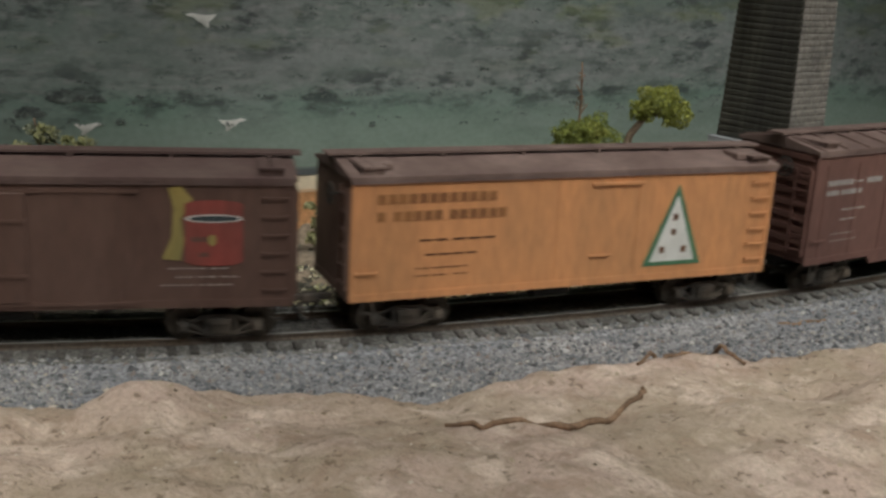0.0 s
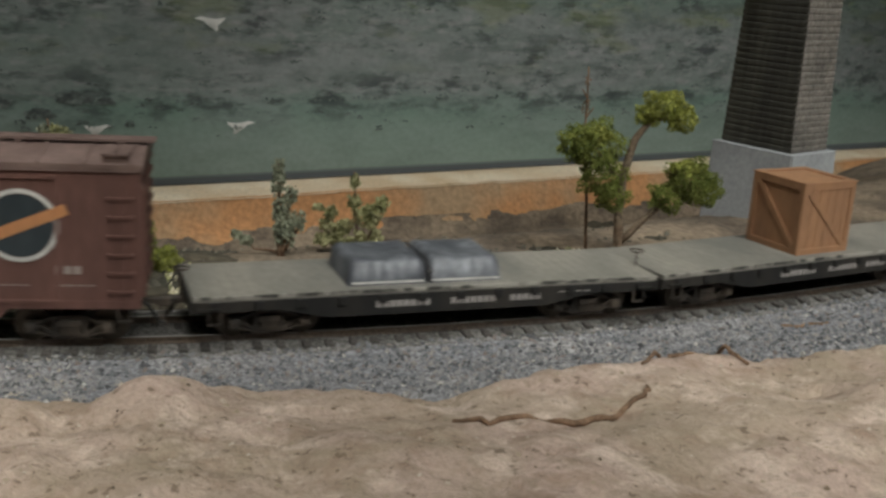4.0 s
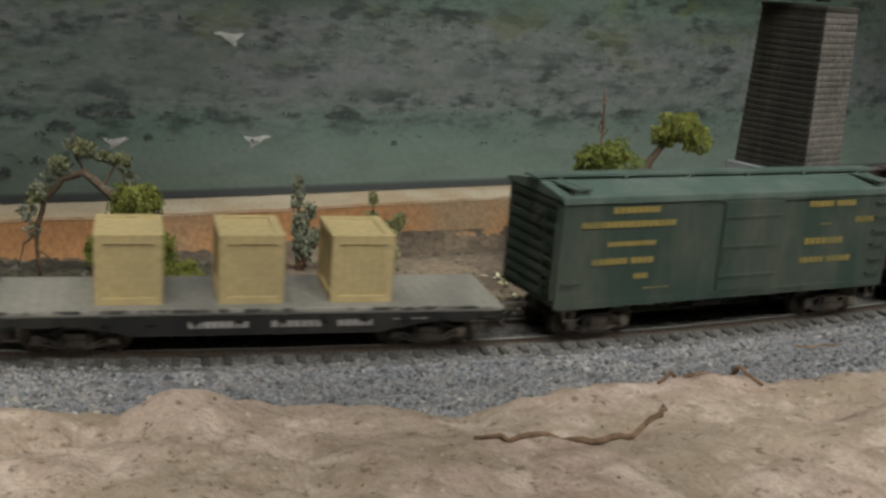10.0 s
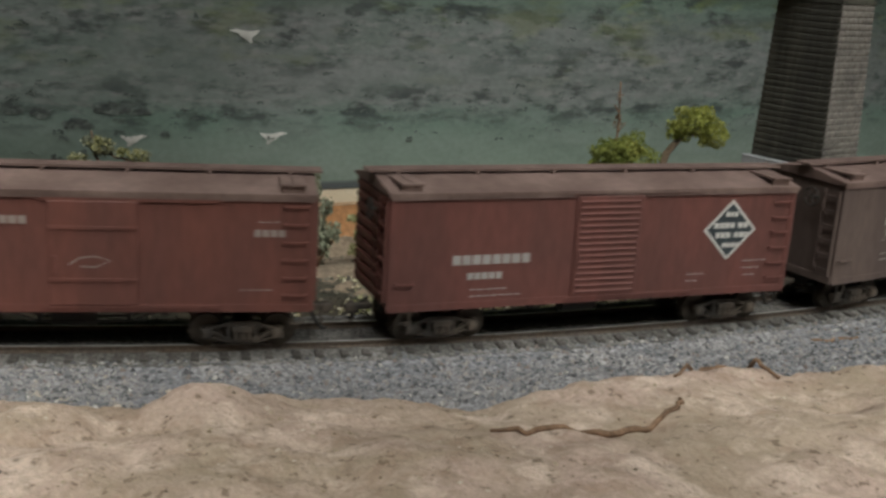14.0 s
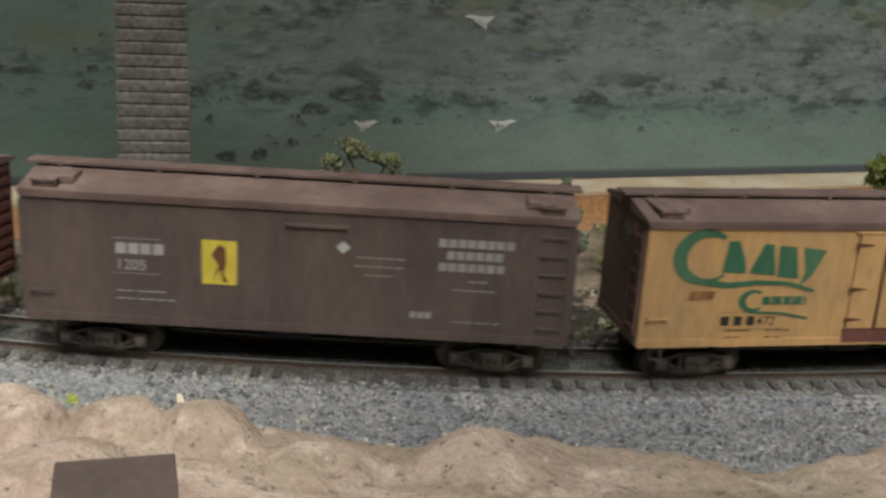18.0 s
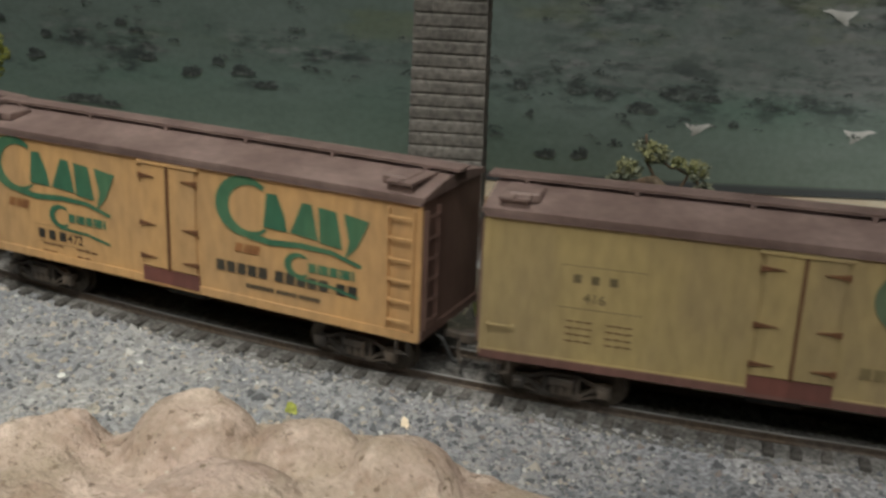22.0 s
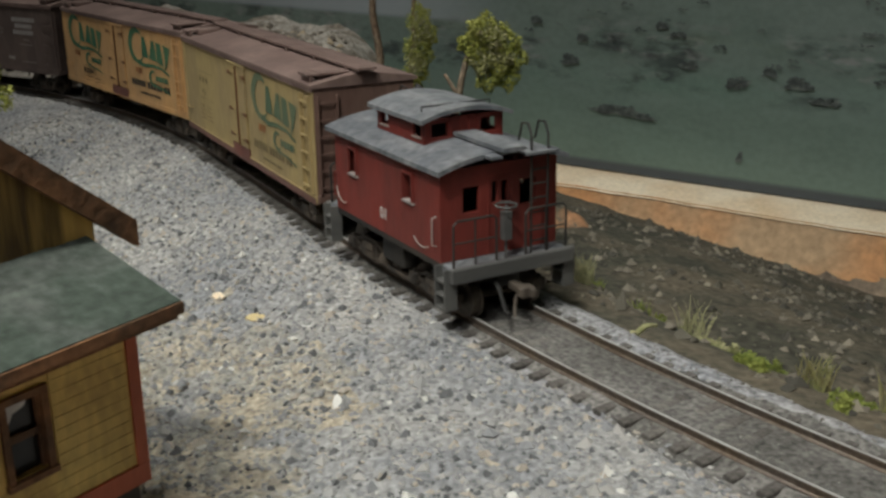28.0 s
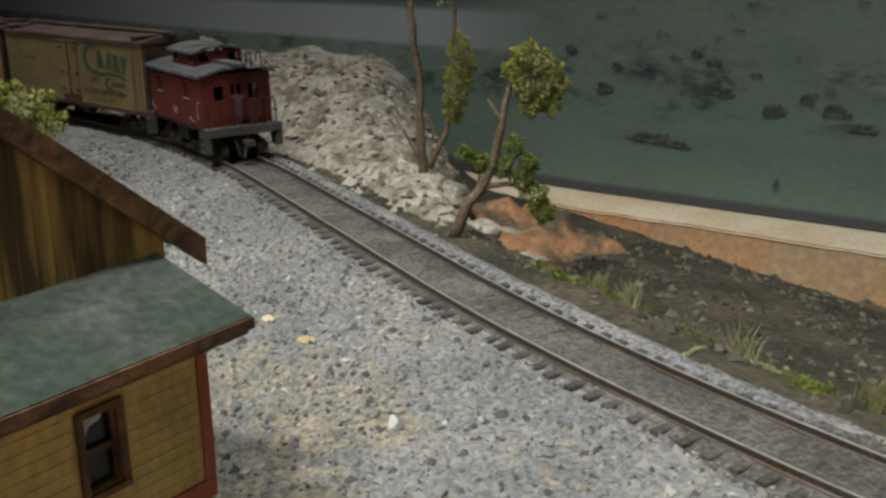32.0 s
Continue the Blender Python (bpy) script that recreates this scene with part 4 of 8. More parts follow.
def footing(label, low, high, centre, rz, wx, wy, spread):
    ob = thing("pier_footing", label, "footing")
    bm = bmesh.new()
    h = (high - low) * 1000
    r0 = [bm.verts.new((x * wx / 2 * spread, y * wy / 2 * spread, 0)) for x, y in ((-1, -1), (1, -1), (1, 1), (-1, 1))]
    r1 = [bm.verts.new((x * wx / 2, y * wy / 2, h)) for x, y in ((-1, -1), (1, -1), (1, 1), (-1, 1))]
    for j in range(4):
        bm.faces.new((r0[j], r0[(j + 1) % 4], r1[(j + 1) % 4], r1[j]))
    bm.faces.new(r1)
    bm.faces.new(r0[::-1])
    bmesh.ops.bevel(bm, geom=list(bm.edges), offset=0.8, segments=2, affect="EDGES")
    part("block", bm, M["concrete"], ob)
    part("top_slab", boxes((-wx / 2 - 0.12, wx / 2 + 0.12, -wy / 2 - 0.12, wy / 2 + 0.12, h - 1.2, h - 0.05), bevel=0.35), M["concrete"], ob)
    ob.matrix_world = pose(*centre, low, 0, 0, rz)
    return ob


footing("pale grey concrete footing under a stone pier", -0.05, 0.0243, (0.502, -0.563), -47, 47, 38, 1.12)
footing("pale concrete footing with sloping sides", -0.08, -0.0205, (0.117, -0.7215), 28, 37, 30, 1.22)


def girder():
    ob = thing("bridge_girder", "black steel girder of a bridge resting on stone piers", "bridge girder")
    a, b = Vector((0.117, -0.7215, 0.1105)), Vector((0.5015, -0.5635, 0.1105))
    d = (b - a).normalized()
    rz = math.degrees(math.atan2(d.y, d.x))
    length = (b - a).length * 1000 + 150
    for y in (-9, 9):
        part("flange_beam", boxes((-20, length, y - 2.2, y + 2.2, 0, 1.0), (-20, length, y - 0.5, y + 0.5, 1.0, 15), (-20, length, y - 2.2, y + 2.2, 15, 16)), M["girder"], ob)
    part("deck", boxes((-20, length, -12, 12, 16, 19)), M["girder"], ob)
    for x in (0, (b - a).length * 1000):
        for y in (-9, 9):
            part("bearing_shoe", boxes((x - 2.5, x + 2.5, y - 2.5, y + 2.5, -4.4, -2.5), (x - 1.5, x + 1.5, y - 1.5, y + 1.5, -2.5, 0)), M["girder"], ob)
    ob.matrix_world = pose(*a, 0, 0, rz)


girder()


# ---- rolling stock: local x runs to the rear of the train, -y faces the aisle, millimetres, z = 0 on the rail ----
SHARED = {}


def shared(key, build, mat):
    """One mesh for all pieces of a kind."""
    if key not in SHARED:
        me = bpy.data.meshes.new(key[0] if isinstance(key, tuple) else key)
        bm = build()
        bmesh.ops.scale(bm, vec=(MM, MM, MM), verts=bm.verts)
        bm.to_mesh(me)
        bm.free()
        me.materials.append(mat)
        SHARED[key] = me
    return SHARED[key]


def at(x, y, z):
    return (x * MM, y * MM, z * MM)


def side_frame_mesh():
    """An open arch-bar side frame: bent bars, columns, spring coils, bolster end and journal boxes."""
    bm = bmesh.new()

    def bar(pts, y0, y1, t):
        prism(bm, pts + [(x, z - t) for x, z in pts[::-1]], y0, y1)

    bar([(-11.6, 6.3), (-7.6, 6.5), (-4.2, 7.9), (4.2, 7.9), (7.6, 6.5), (11.6, 6.3)], -0.8, 0.8, 0.9)
    bar([(-11.6, 5.5), (-7.4, 5.2), (-4.0, 2.9), (4.0, 2.9), (7.4, 5.2), (11.6, 5.5)], -0.8, 0.8, 0.9)
    bar([(-11.4, 3.4), (-7.6, 3.2), (-4.0, 2.0), (4.0, 2.0), (7.6, 3.2), (11.4, 3.4)], -0.55, 0.55, 0.6)
    for s in (1, -1):
        box(bm, s * 10 - 1.6, s * 10 + 1.6, -2.1, 0.2, 3.1, 6.2, bevel=0.3)
        box(bm, s * 10 - 1.15, s * 10 + 1.15, -2.5, -2.0, 3.6, 5.5, bevel=0.2)
        box(bm, s * 3.9 - 0.5, s * 3.9 + 0.5, -0.9, 0.6, 2.0, 7.6)
        tube(bm, [(s * 10, -0.9, 6.0), (s * 10, -0.9, 7.1)], 0.45, 6)
    for x in (-1.9, 0, 1.9):
        tube(bm, [(x, -0.8, 2.6), (x, -0.8, 5.0)], [0.85, 0.85], 7)
        for k in range(3):
            tube(bm, [(x, -0.8, 2.9 + 0.7 * k), (x, -0.8, 3.2 + 0.7 * k)], 1.0, 7)
    box(bm, -3.0, 3.0, -1.9, 0.4, 5.0, 6.9, bevel=0.25)
    return bm


def wheel_mesh():
    bm = bmesh.new()
    for y0, y1, r in ((-1.2, 0.9, 4.75), (0.9, 1.4, 5.4), (-1.35, -1.2, 3.4)):
        tube(bm, [(0, y0, 0), (0, y1, 0)], r, 20)
    return bm


def truck(parent, x, name="truck"):
    t = new(name)
    t.parent = parent
    t.location = at(x, 0, 0)
    sf = shared("side_frame", side_frame_mesh, M["truck"])
    piece("side_frame", sf, t, at(0, -11.6, 0))
    piece("side_frame", sf, t, at(0, 11.6, 0), math.pi)
    piece("bolster", shared("bolster", lambda: boxes((-2.6, 2.6, -10.5, 10.5, 4.2, 7.6), bevel=0.3), M["truck"]), t, (0, 0, 0))
    for sx in (-10, 10):
        piece("axle", shared("axle", lambda: tube(bmesh.new(), [(0, -10.6, 0), (0, 10.6, 0)], 1.1, 8), M["wheel"]), t, at(sx, 0, 4.75))
        for sy, rz in ((-8.7, 0), (8.7, math.pi)):
            piece("wheel", shared("wheel", wheel_mesh, M["wheel"]), t, at(sx, sy, 4.75), rz)
    return t


def coupler_mesh():
    bm = bmesh.new()
    box(bm, 0, 5.2, -1.1, 1.1, 7.6, 9.4, bevel=0.2)
    box(bm, 4.6, 7.4, -1.9, 1.9, 7.0, 10.0, bevel=0.5)
    box(bm, 6.6, 8.6, 0.2, 1.7, 7.2, 9.8, bevel=0.4)
    tube(bm, [(4.4, -1.4, 7.4), (4.8, -2.2, 4.4), (5.8, -2.8, 2.2)], 0.4, 6)
    return bm


def hose_mesh():
    return tube(bmesh.new(), [(0, 0, 9.5), (2.0, 0, 8.4), (3.6, 0, 5.6), (4.8, 0, 3.6), (6.4, 0, 3.2)], 0.55, 6)


def running_gear(car, half, truck_x, z_floor):
    for s in (-1, 1):
        truck(car, s * truck_x)
        piece("coupler", shared("coupler", coupler_mesh, M["truck"]), car, at(s * (half - 0.5), 0, 0), 0 if s > 0 else math.pi)
        piece("air_hose", shared("air_hose", hose_mesh, M["black"]), car, at(s * (half - 1), s * -4.5, 0), 0 if s > 0 else math.pi)
    part("centre_sill", boxes((-half + 2, half - 2, -3.2, 3.2, 7.6, z_floor), *[(x - 1.2, x + 1.2, -14, 14, z_floor - 2.6, z_floor) for x in (-22, 22)]), M["black"], car)
    tank = tube(bmesh.new(), [(-9, -7.5, 8.3), (3, -7.5, 8.3)], 2.6, 10)
    part("brake_reservoir", tank, M["black"], car)
    part("brake_cylinder", tube(bmesh.new(), [(8, 6, 8.4), (18, 6, 8.4)], [2.4, 1.6], 10), M["black"], car)


def ladder(car, x0, x1, y, zs, mat, name="ladder", stiles=True):
    """Rungs between two stiles, standing off a side of the body."""
    lad = new(name)
    lad.parent = car
    w = x1 - x0
    s = -1 if y < 0 else 1
    for z in zs:
        piece("rung", shared(("rung", round(w, 1), s, mat.name), lambda: boxes((0, w, -0.22, 0.22, -0.22, 0.22), (0, 0.5, -s * 1.2, 0, -0.2, 0.2) if s < 0 else (0, 0.5, -1.2, 0, -0.2, 0.2), (w - 0.5, w, -s * 1.2, 0, -0.2, 0.2) if s < 0 else (w - 0.5, w, -1.2, 0, -0.2, 0.2)), mat), lad, at(x0, y + s * 1.2, z))
    if stiles:
        for x in (x0, x1):
            part("stile", boxes((x - 0.3, x + 0.3, min(y, y + s * 1.3), max(y, y + s * 1.3), zs[0] - 2, zs[-1] + 2)), mat, lad)
    return lad


def end_ladder(car, x, y0, y1, zs, mat):
    lad = new("end_ladder")
    lad.parent = car
    s = 1 if x > 0 else -1
    w = y1 - y0
    for z in zs:
        piece("rung", shared(("end_rung", round(w, 1), mat.name), lambda: boxes((-0.22, 0.22, 0, w, -0.22, 0.22)), mat), lad, at(x + s * 1.2, y0, z))
    for y in (y0, y1):
        part("stile", boxes((min(x, x + s * 1.3), max(x, x + s * 1.3), y - 0.3, y + 0.3, zs[0] - 2, zs[-1] + 2)), mat, lad)


def grab(car, x, y, z, w, mat):
    piece("grab_iron", shared(("grab", w, mat.name), lambda: boxes((0, w, -1.4, -1.0, -0.2, 0.2), (0, 0.4, -1.2, 0, -0.2, 0.2), (w - 0.4, w, -1.2, 0, -0.2, 0.2)), mat), car, at(x, y, z))


def bars(car, rows, y, mat, name="lettering", label="", slant=0.0):
    """Plain raised bars for lettering: rows of x, z, letter height, letter widths; a gap for a 0."""
    bm = bmesh.new()
    for x, z, h, text in rows:
        for c in text:
            w = h * {"i": 0.35, ".": 0.3, " ": 0.6, "w": 1.1, "-": 2.6}.get(c, 0.72)
            if c not in " .":
                hh = h * (0.35 if c == "-" else 1.0)
                zz = z + (h - hh) / 2
                q = [bm.verts.new((x + sx * w * 0.82 + sz * slant * hh, y, zz + sz * hh)) for sx, sz in ((0, 0), (1, 0), (1, 1), (0, 1))]
                bm.faces.new(q)
            x += w
    return tagged(part(name, bm, mat, car), label, kind="stuff")


def poly_flat(car, pts, y, mat, name, label=""):
    bm = bmesh.new()
    bm.faces.new([bm.verts.new((x, y, z)) for x, z in pts])
    return part(name, bm, mat, car, label)


def arc_pts(cx, cz, rx, rz, a0, a1, n=18):
    return [(cx + rx * math.cos(radians(a0 + (a1 - a0) * k / n)), cz + rz * math.sin(radians(a0 + (a1 - a0) * k / n))) for k in range(n + 1)]


def ribbon(car, pts, width, y, mat, name, label=""):
    """A flat stroke of varying width along points in x and z."""
    bm = bmesh.new()
    n = len(pts)
    prev = None
    for k, (x, z) in enumerate(pts):
        a, b = pts[max(k - 1, 0)], pts[min(k + 1, n - 1)]
        d = Vector((b[0] - a[0], b[1] - a[1])).normalized()
        w = (width[0] + (width[1] - width[0]) * k / (n - 1)) if isinstance(width, tuple) else width
        l, r = bm.verts.new((x - d.y * w / 2, y, z + d.x * w / 2)), bm.verts.new((x + d.y * w / 2, y, z - d.x * w / 2))
        if prev:
            bm.faces.new((prev[0], prev[1], r, l))
        prev = (l, r)
    return part(name, bm, mat, car, label)


def text_mesh(car, body, x, z, h, y, mat, name="number"):
    cu = bpy.data.curves.new("letters", "FONT")
    cu.body, cu.size, cu.offset = body, h * 1.38 * MM, 0.02 * MM * h / 3
    tmp = new("letters", cu)
    me = bpy.data.meshes.new_from_object(tmp)
    bpy.data.objects.remove(tmp)
    me.materials.append(mat)
    ob = new(name, me)
    ob.parent = car
    ob.location = at(x, y, z)
    ob.rotation_euler = (math.pi / 2, 0, 0)
    return ob


def house_car(name, label, L, body_mat, roof_mat, z0=12.0, eave=47.0, W=33.0, steel=False, roof_ribs=False, rods=False, roof_rise=3.2, group="freight cars", belly=False, stiles=False, end_mat=None):
    """The shell of a boxcar or refrigerator car: body, sills, roof, running boards, ladders, gear."""
    car = thing(name, label, "freight car", group)
    h, w = L / 2, W / 2
    part("body", boxes((-h, h, -w, w, z0, eave), bevel=0.25), body_mat, car)
    part("side_sill", boxes((-h, h, -w - 0.35, -w + 0.3, z0 - 0.6, z0 + 1.6)), body_mat, car)
    part("corner_post", boxes((-h - 0.3, -h + 1.3, -w - 0.3, -w + 0.3, z0, eave), bevel=0.1), body_mat, car)
    part("corner_post", boxes((h - 1.3, h + 0.3, -w - 0.3, -w + 0.3, z0, eave), bevel=0.1), body_mat, car)
    roof = part("roof", along_x(bmesh.new(), [(-w - 0.9, eave - 0.7), (-w - 0.9, eave + 0.35), (0, eave + roof_rise), (w + 0.9, eave + 0.35), (w + 0.9, eave - 0.7)], -h - 0.9, h + 0.9), roof_mat, car)
    part("fascia", boxes((-h - 0.4, h + 0.4, -w - 0.75, -w + 0.1, eave - 1.7, eave - 0.6)), roof_mat, car)
    if roof_ribs:
        n = 13
        for k in range(n):
            x = -h + 2 + (L - 4) * k / (n - 1)
            piece("roof_rib", shared(("roof_rib", W, roof_rise, roof_mat.name), lambda: along_x(bmesh.new(), [(-w - 0.9, eave + 0.3), (-w - 0.9, eave + 0.9), (0, eave + roof_rise + 0.55), (w + 0.9, eave + 0.9), (w + 0.9, eave + 0.3), (0, eave + roof_rise - 0.1)], -0.5, 0.5), roof_mat), roof, at(x, 0, 0))
    top = eave + roof_rise + 0.9
    for y in (-2.2, 0, 2.2):
        part("running_board", boxes((-h - 3.0, h + 3.0, y - 0.95, y + 0.95, top - 0.35, top + 0.3)), roof_mat, car)
    for k in range(6):
        x = -h + 6 + (L - 12) * k / 5
        piece("board_saddle", shared(("board_saddle", roof_mat.name), lambda: boxes((-0.5, 0.5, -3.4, 3.4, -1.4, 0)), roof_mat), car, at(x, 0, top - 0.35))
    for s in (-1, 1):
        x = s * (h - 6.0)
        part("lateral_board", boxes((x - 3.4, x - 0.2, -w - 0.6, -3.2, top - 1.6, top - 1.0), (x + 0.2, x + 3.4, -w - 0.6, -3.2, top - 1.6, top - 1.0)), roof_mat, car)
        part("board_bracket", boxes((x - 3.2, x + 3.2, -w + 0.4, -w + 1.2, eave - 0.2, top - 1.6), (x - 3.2, x + 3.2, -5.0, -4.2, eave + 1.5, top - 1.6)), roof_mat, car)
        if steel:
            for k in range(9):
                z = z0 + 3.2 + k * (eave - z0 - 5.5) / 8
                piece("end_rib", shared(("end_rib", W, body_mat.name), lambda: along_x(bmesh.new(), [(-w + 1.2, -0.9), (-w + 2.4, 0.9), (w - 2.4, 0.9), (w - 1.2, -0.9)], -0.55, 0.55), body_mat), car, at(s * (h + 0.2), 0, z))
        else:
            part("end_beam", boxes((s * h - 0.7, s * h + 0.7, -w, w, z0 - 0.4, z0 + 2.2), bevel=0.2), end_mat or body_mat, car)
    ladder(car, h - 8.2, h - 1.6, -w, [z0 + 4.5 + 5.1 * k for k in range(6)], body_mat, stiles=stiles)
    if belly:
        part("fish_belly_sill", prism(bmesh.new(), [(-h + 33, z0 + 0.4), (-h + 36, z0 - 3.4), (h - 36, z0 - 3.4), (h - 33, z0 + 0.4)], -w - 0.3, -w + 0.4), body_mat, car)
    grab(car, -h + 1.6, -w, z0 + 8.0, 6.0, body_mat)
    for x in (-h, h):
        end_ladder(car, x, -w + 1.2, -w + 7.4, [z0 + 4.5 + 5.1 * k for k in range(6)], end_mat or body_mat)
    for x in (-h + 3.5, h - 6.0):
        part("stirrup", boxes((x, x + 0.5, -w - 0.3, -w + 0.3, z0 - 4, z0), (x + 3.2, x + 3.7, -w - 0.3, -w + 0.3, z0 - 4, z0), (x, x + 3.7, -w - 0.3, -w + 0.3, z0 - 4.4, z0 - 3.9)), M["truck"], car)
    bw = bmesh.new()
    tube(bw, arc_pts_3d(-h - 3.0, -5.5, eave - 6.5, 3.2), 0.28, 5, cap=False)
    for a in range(0, 180, 60):
        c, sn = math.cos(radians(a)) * 3.2, math.sin(radians(a)) * 3.2
        tube(bw, [(-h - 3.0, -5.5 - c, eave - 6.5 - sn), (-h - 3.0, -5.5 + c, eave - 6.5 + sn)], 0.22, 5)
    tube(bw, [(-h, -5.5, eave - 6.5), (-h - 3.0, -5.5, eave - 6.5)], 0.4, 6)
    part("brake_wheel", bw, M["black"], car)
    running_gear(car, h, h - 19.0, z0)
    if rods:
        for y in (-10, -5.5):
            part("truss_rod", tube(bmesh.new(), [(-h + 4, y, z0 - 0.5), (-24, y, z0 - 1.2), (-12, y, z0 - 5.5), (12, y, z0 - 5.5), (24, y, z0 - 1.2), (h - 4, y, z0 - 0.5)], 0.35, 5), M["black"], car)
        part("queen_post", boxes((-12.6, -11.4, -10.6, -5, z0 - 5.4, z0), (11.4, 12.6, -10.6, -5, z0 - 5.4, z0)), M["black"], car)
    return car


def arc_pts_3d(x, y, z, r, n=14):
    return [(x, y + r * math.cos(2 * math.pi * k / n), z + r * math.sin(2 * math.pi * k / n)) for k in range(n + 1)]


def slide_door(car, x0, x1, z0, z1, y, mat, ribs=0, label="", frames=0):
    """A sliding door on its rails, with pressed ribs or wooden frames."""
    d = part("door", boxes((x0, x1, y - 0.9, y, z0, z1), bevel=0.15), mat, car, label)
    w = x1 - x0
    for k in range(ribs):
        z = z0 + 1.6 + (z1 - z0 - 3.2) * k / (ribs - 1)
        piece("door_rib", shared(("door_rib", round(w, 1), mat.name), lambda: along_x(bmesh.new(), [(0.1, -0.55), (-0.6, 0), (0.1, 0.55)], 0, w - 2.4), mat), d, at(x0 + 1.2, y - 0.85, z))
    for k in range(frames):
        z = z0 + (z1 - z0) * (k + 0.5) / frames
        part("door_batten", boxes((x0, x1, y - 1.3, y - 0.85, z - 0.45, z + 0.45)), mat, d)
    for z in (z0 - 0.6, z1 + 0.5):
        part("door_track", boxes((x0 - (2 if z < z1 else 2), x1 + w * 0.95, y - 0.75, y, z - 0.45, z + 0.45)), mat, car)
    part("door_latch", boxes((x0 + 1, x0 + 1.7, y - 1.5, y - 0.8, z0 + 9, z0 + 14)), mat, d)
    return d


def hinged_doors(car, x0, x1, z0, z1, y, mat, iron, sill):
    """The pair of insulated doors of a refrigerator car with strap hinges."""
    mid = (x0 + x1) / 2
    for a, b, s in ((x0, mid - 0.15, 1), (mid + 0.15, x1, -1)):
        d = part("door", boxes((a, b, y - 0.7, y, z0 + 4.2, z1), bevel=0.15), mat, car)
        for z in (z0 + 7, z0 + 16, z1 - 3):
            xh = a if s > 0 else b
            part("strap_hinge", prism(bmesh.new(), [(xh - s * 0.8, z - 0.7), (xh + s * 1.2, z - 0.35), (xh + s * 4.4, z), (xh + s * 1.2, z + 0.35), (xh - s * 0.8, z + 0.7)][::s], y - 1.1, y - 0.7), iron, d)
    part("lock_bar", boxes((mid - 0.35, mid + 0.35, y - 1.3, y - 0.6, z0 + 4, z1)), iron, car)
    part("door_hood", boxes((x0 - 1.2, x1 + 1.2, y - 1.0, y, z1 + 0.2, z1 + 0.9)), mat, car)
    part("door_sill", boxes((x0 - 0.6, x1 + 0.6, y - 0.55, y, z0, z0 + 4.0)), sill, car, "dark red sill below the doors")


def hatch(car, x, eave, mat):
    part("ice_hatch", boxes((x - 3.6, x + 3.6, -13.2, -5.2, eave + 1.2, eave + 3.4), bevel=0.3), mat, car)


# ---- the cars of the train, from the front to the rear ----
TRAIN = []  # car, place along the train, truck spacing


def joined(car, e, trucks):
    TRAIN.append((car, (e - 1.3791) * 0.9905, trucks * MM))


def small_rows(car, x, z, y, mat, n=3, w=9, h=1.0):
    bars(car, [(x, z - k * 2.0, h, "-" * max(1, round((w - (k % 2) * 2) / (h * 2.6)))) for k in range(n)], y, mat, "stencil")


def car_canned_goods():
    c = house_car("boxcar", "dark brown wooden boxcar with a painted tin can and corn cob", 142, M["brown"], M["roofdark"])
    slide_door(c, -26, 3, 13.5, 43, -16.5, M["brown"], frames=2, label="plain brown sliding door")
    y = -16.75
    part("door_panel", boxes((6, 26, -16.9, -16.5, 13, 44.5)), M["brown"], c)
    poly_flat(c, arc_pts(50, 40, 7.6, 1.2, 0, 180) + [(42.4, 25)] + arc_pts(50, 24.5, 7.6, 1.4, 180, 360) , y - 0.05, M["sigred"], "can_picture", "red tin can picture")
    poly_flat(c, arc_pts(50, 36.2, 7.6, 1.1, 0, 360), y - 0.1, M["white"], "can_lid")
    poly_flat(c, arc_pts(50, 36.2, 6.6, 0.8, 0, 360), y - 0.15, M["sigblue"], "can_top")
    bars(c, [(44, 29.8, 1.4, "iiiiiiiiiii"), (46, 25.6, 1.3, "iiiiii")], y - 0.1, M["brown"], "can_band")
    poly_flat(c, arc_pts(49.5, 30.3, 1.1, 1.6, 0, 360), y - 0.2, M["gold"], "can_badge")
    poly_flat(c, [(36.5, 25.2), (41.2, 24.6), (42.4, 30), (41.5, 36), (44.5, 41.5), (41.6, 45), (38.2, 44.4), (39.6, 39), (39.0, 31)], y - 0.02, M["gold"], "corn_picture", "yellow corn cob picture")
    bars(c, [(38, 22, 1.0, "---- --"), (40, 19.6, 1.0, "-- -- --"), (36, 17.4, 0.9, "---- ----")], y, M["fadedwhite"], "stencil")
    joined(c, 1.1325, 94)


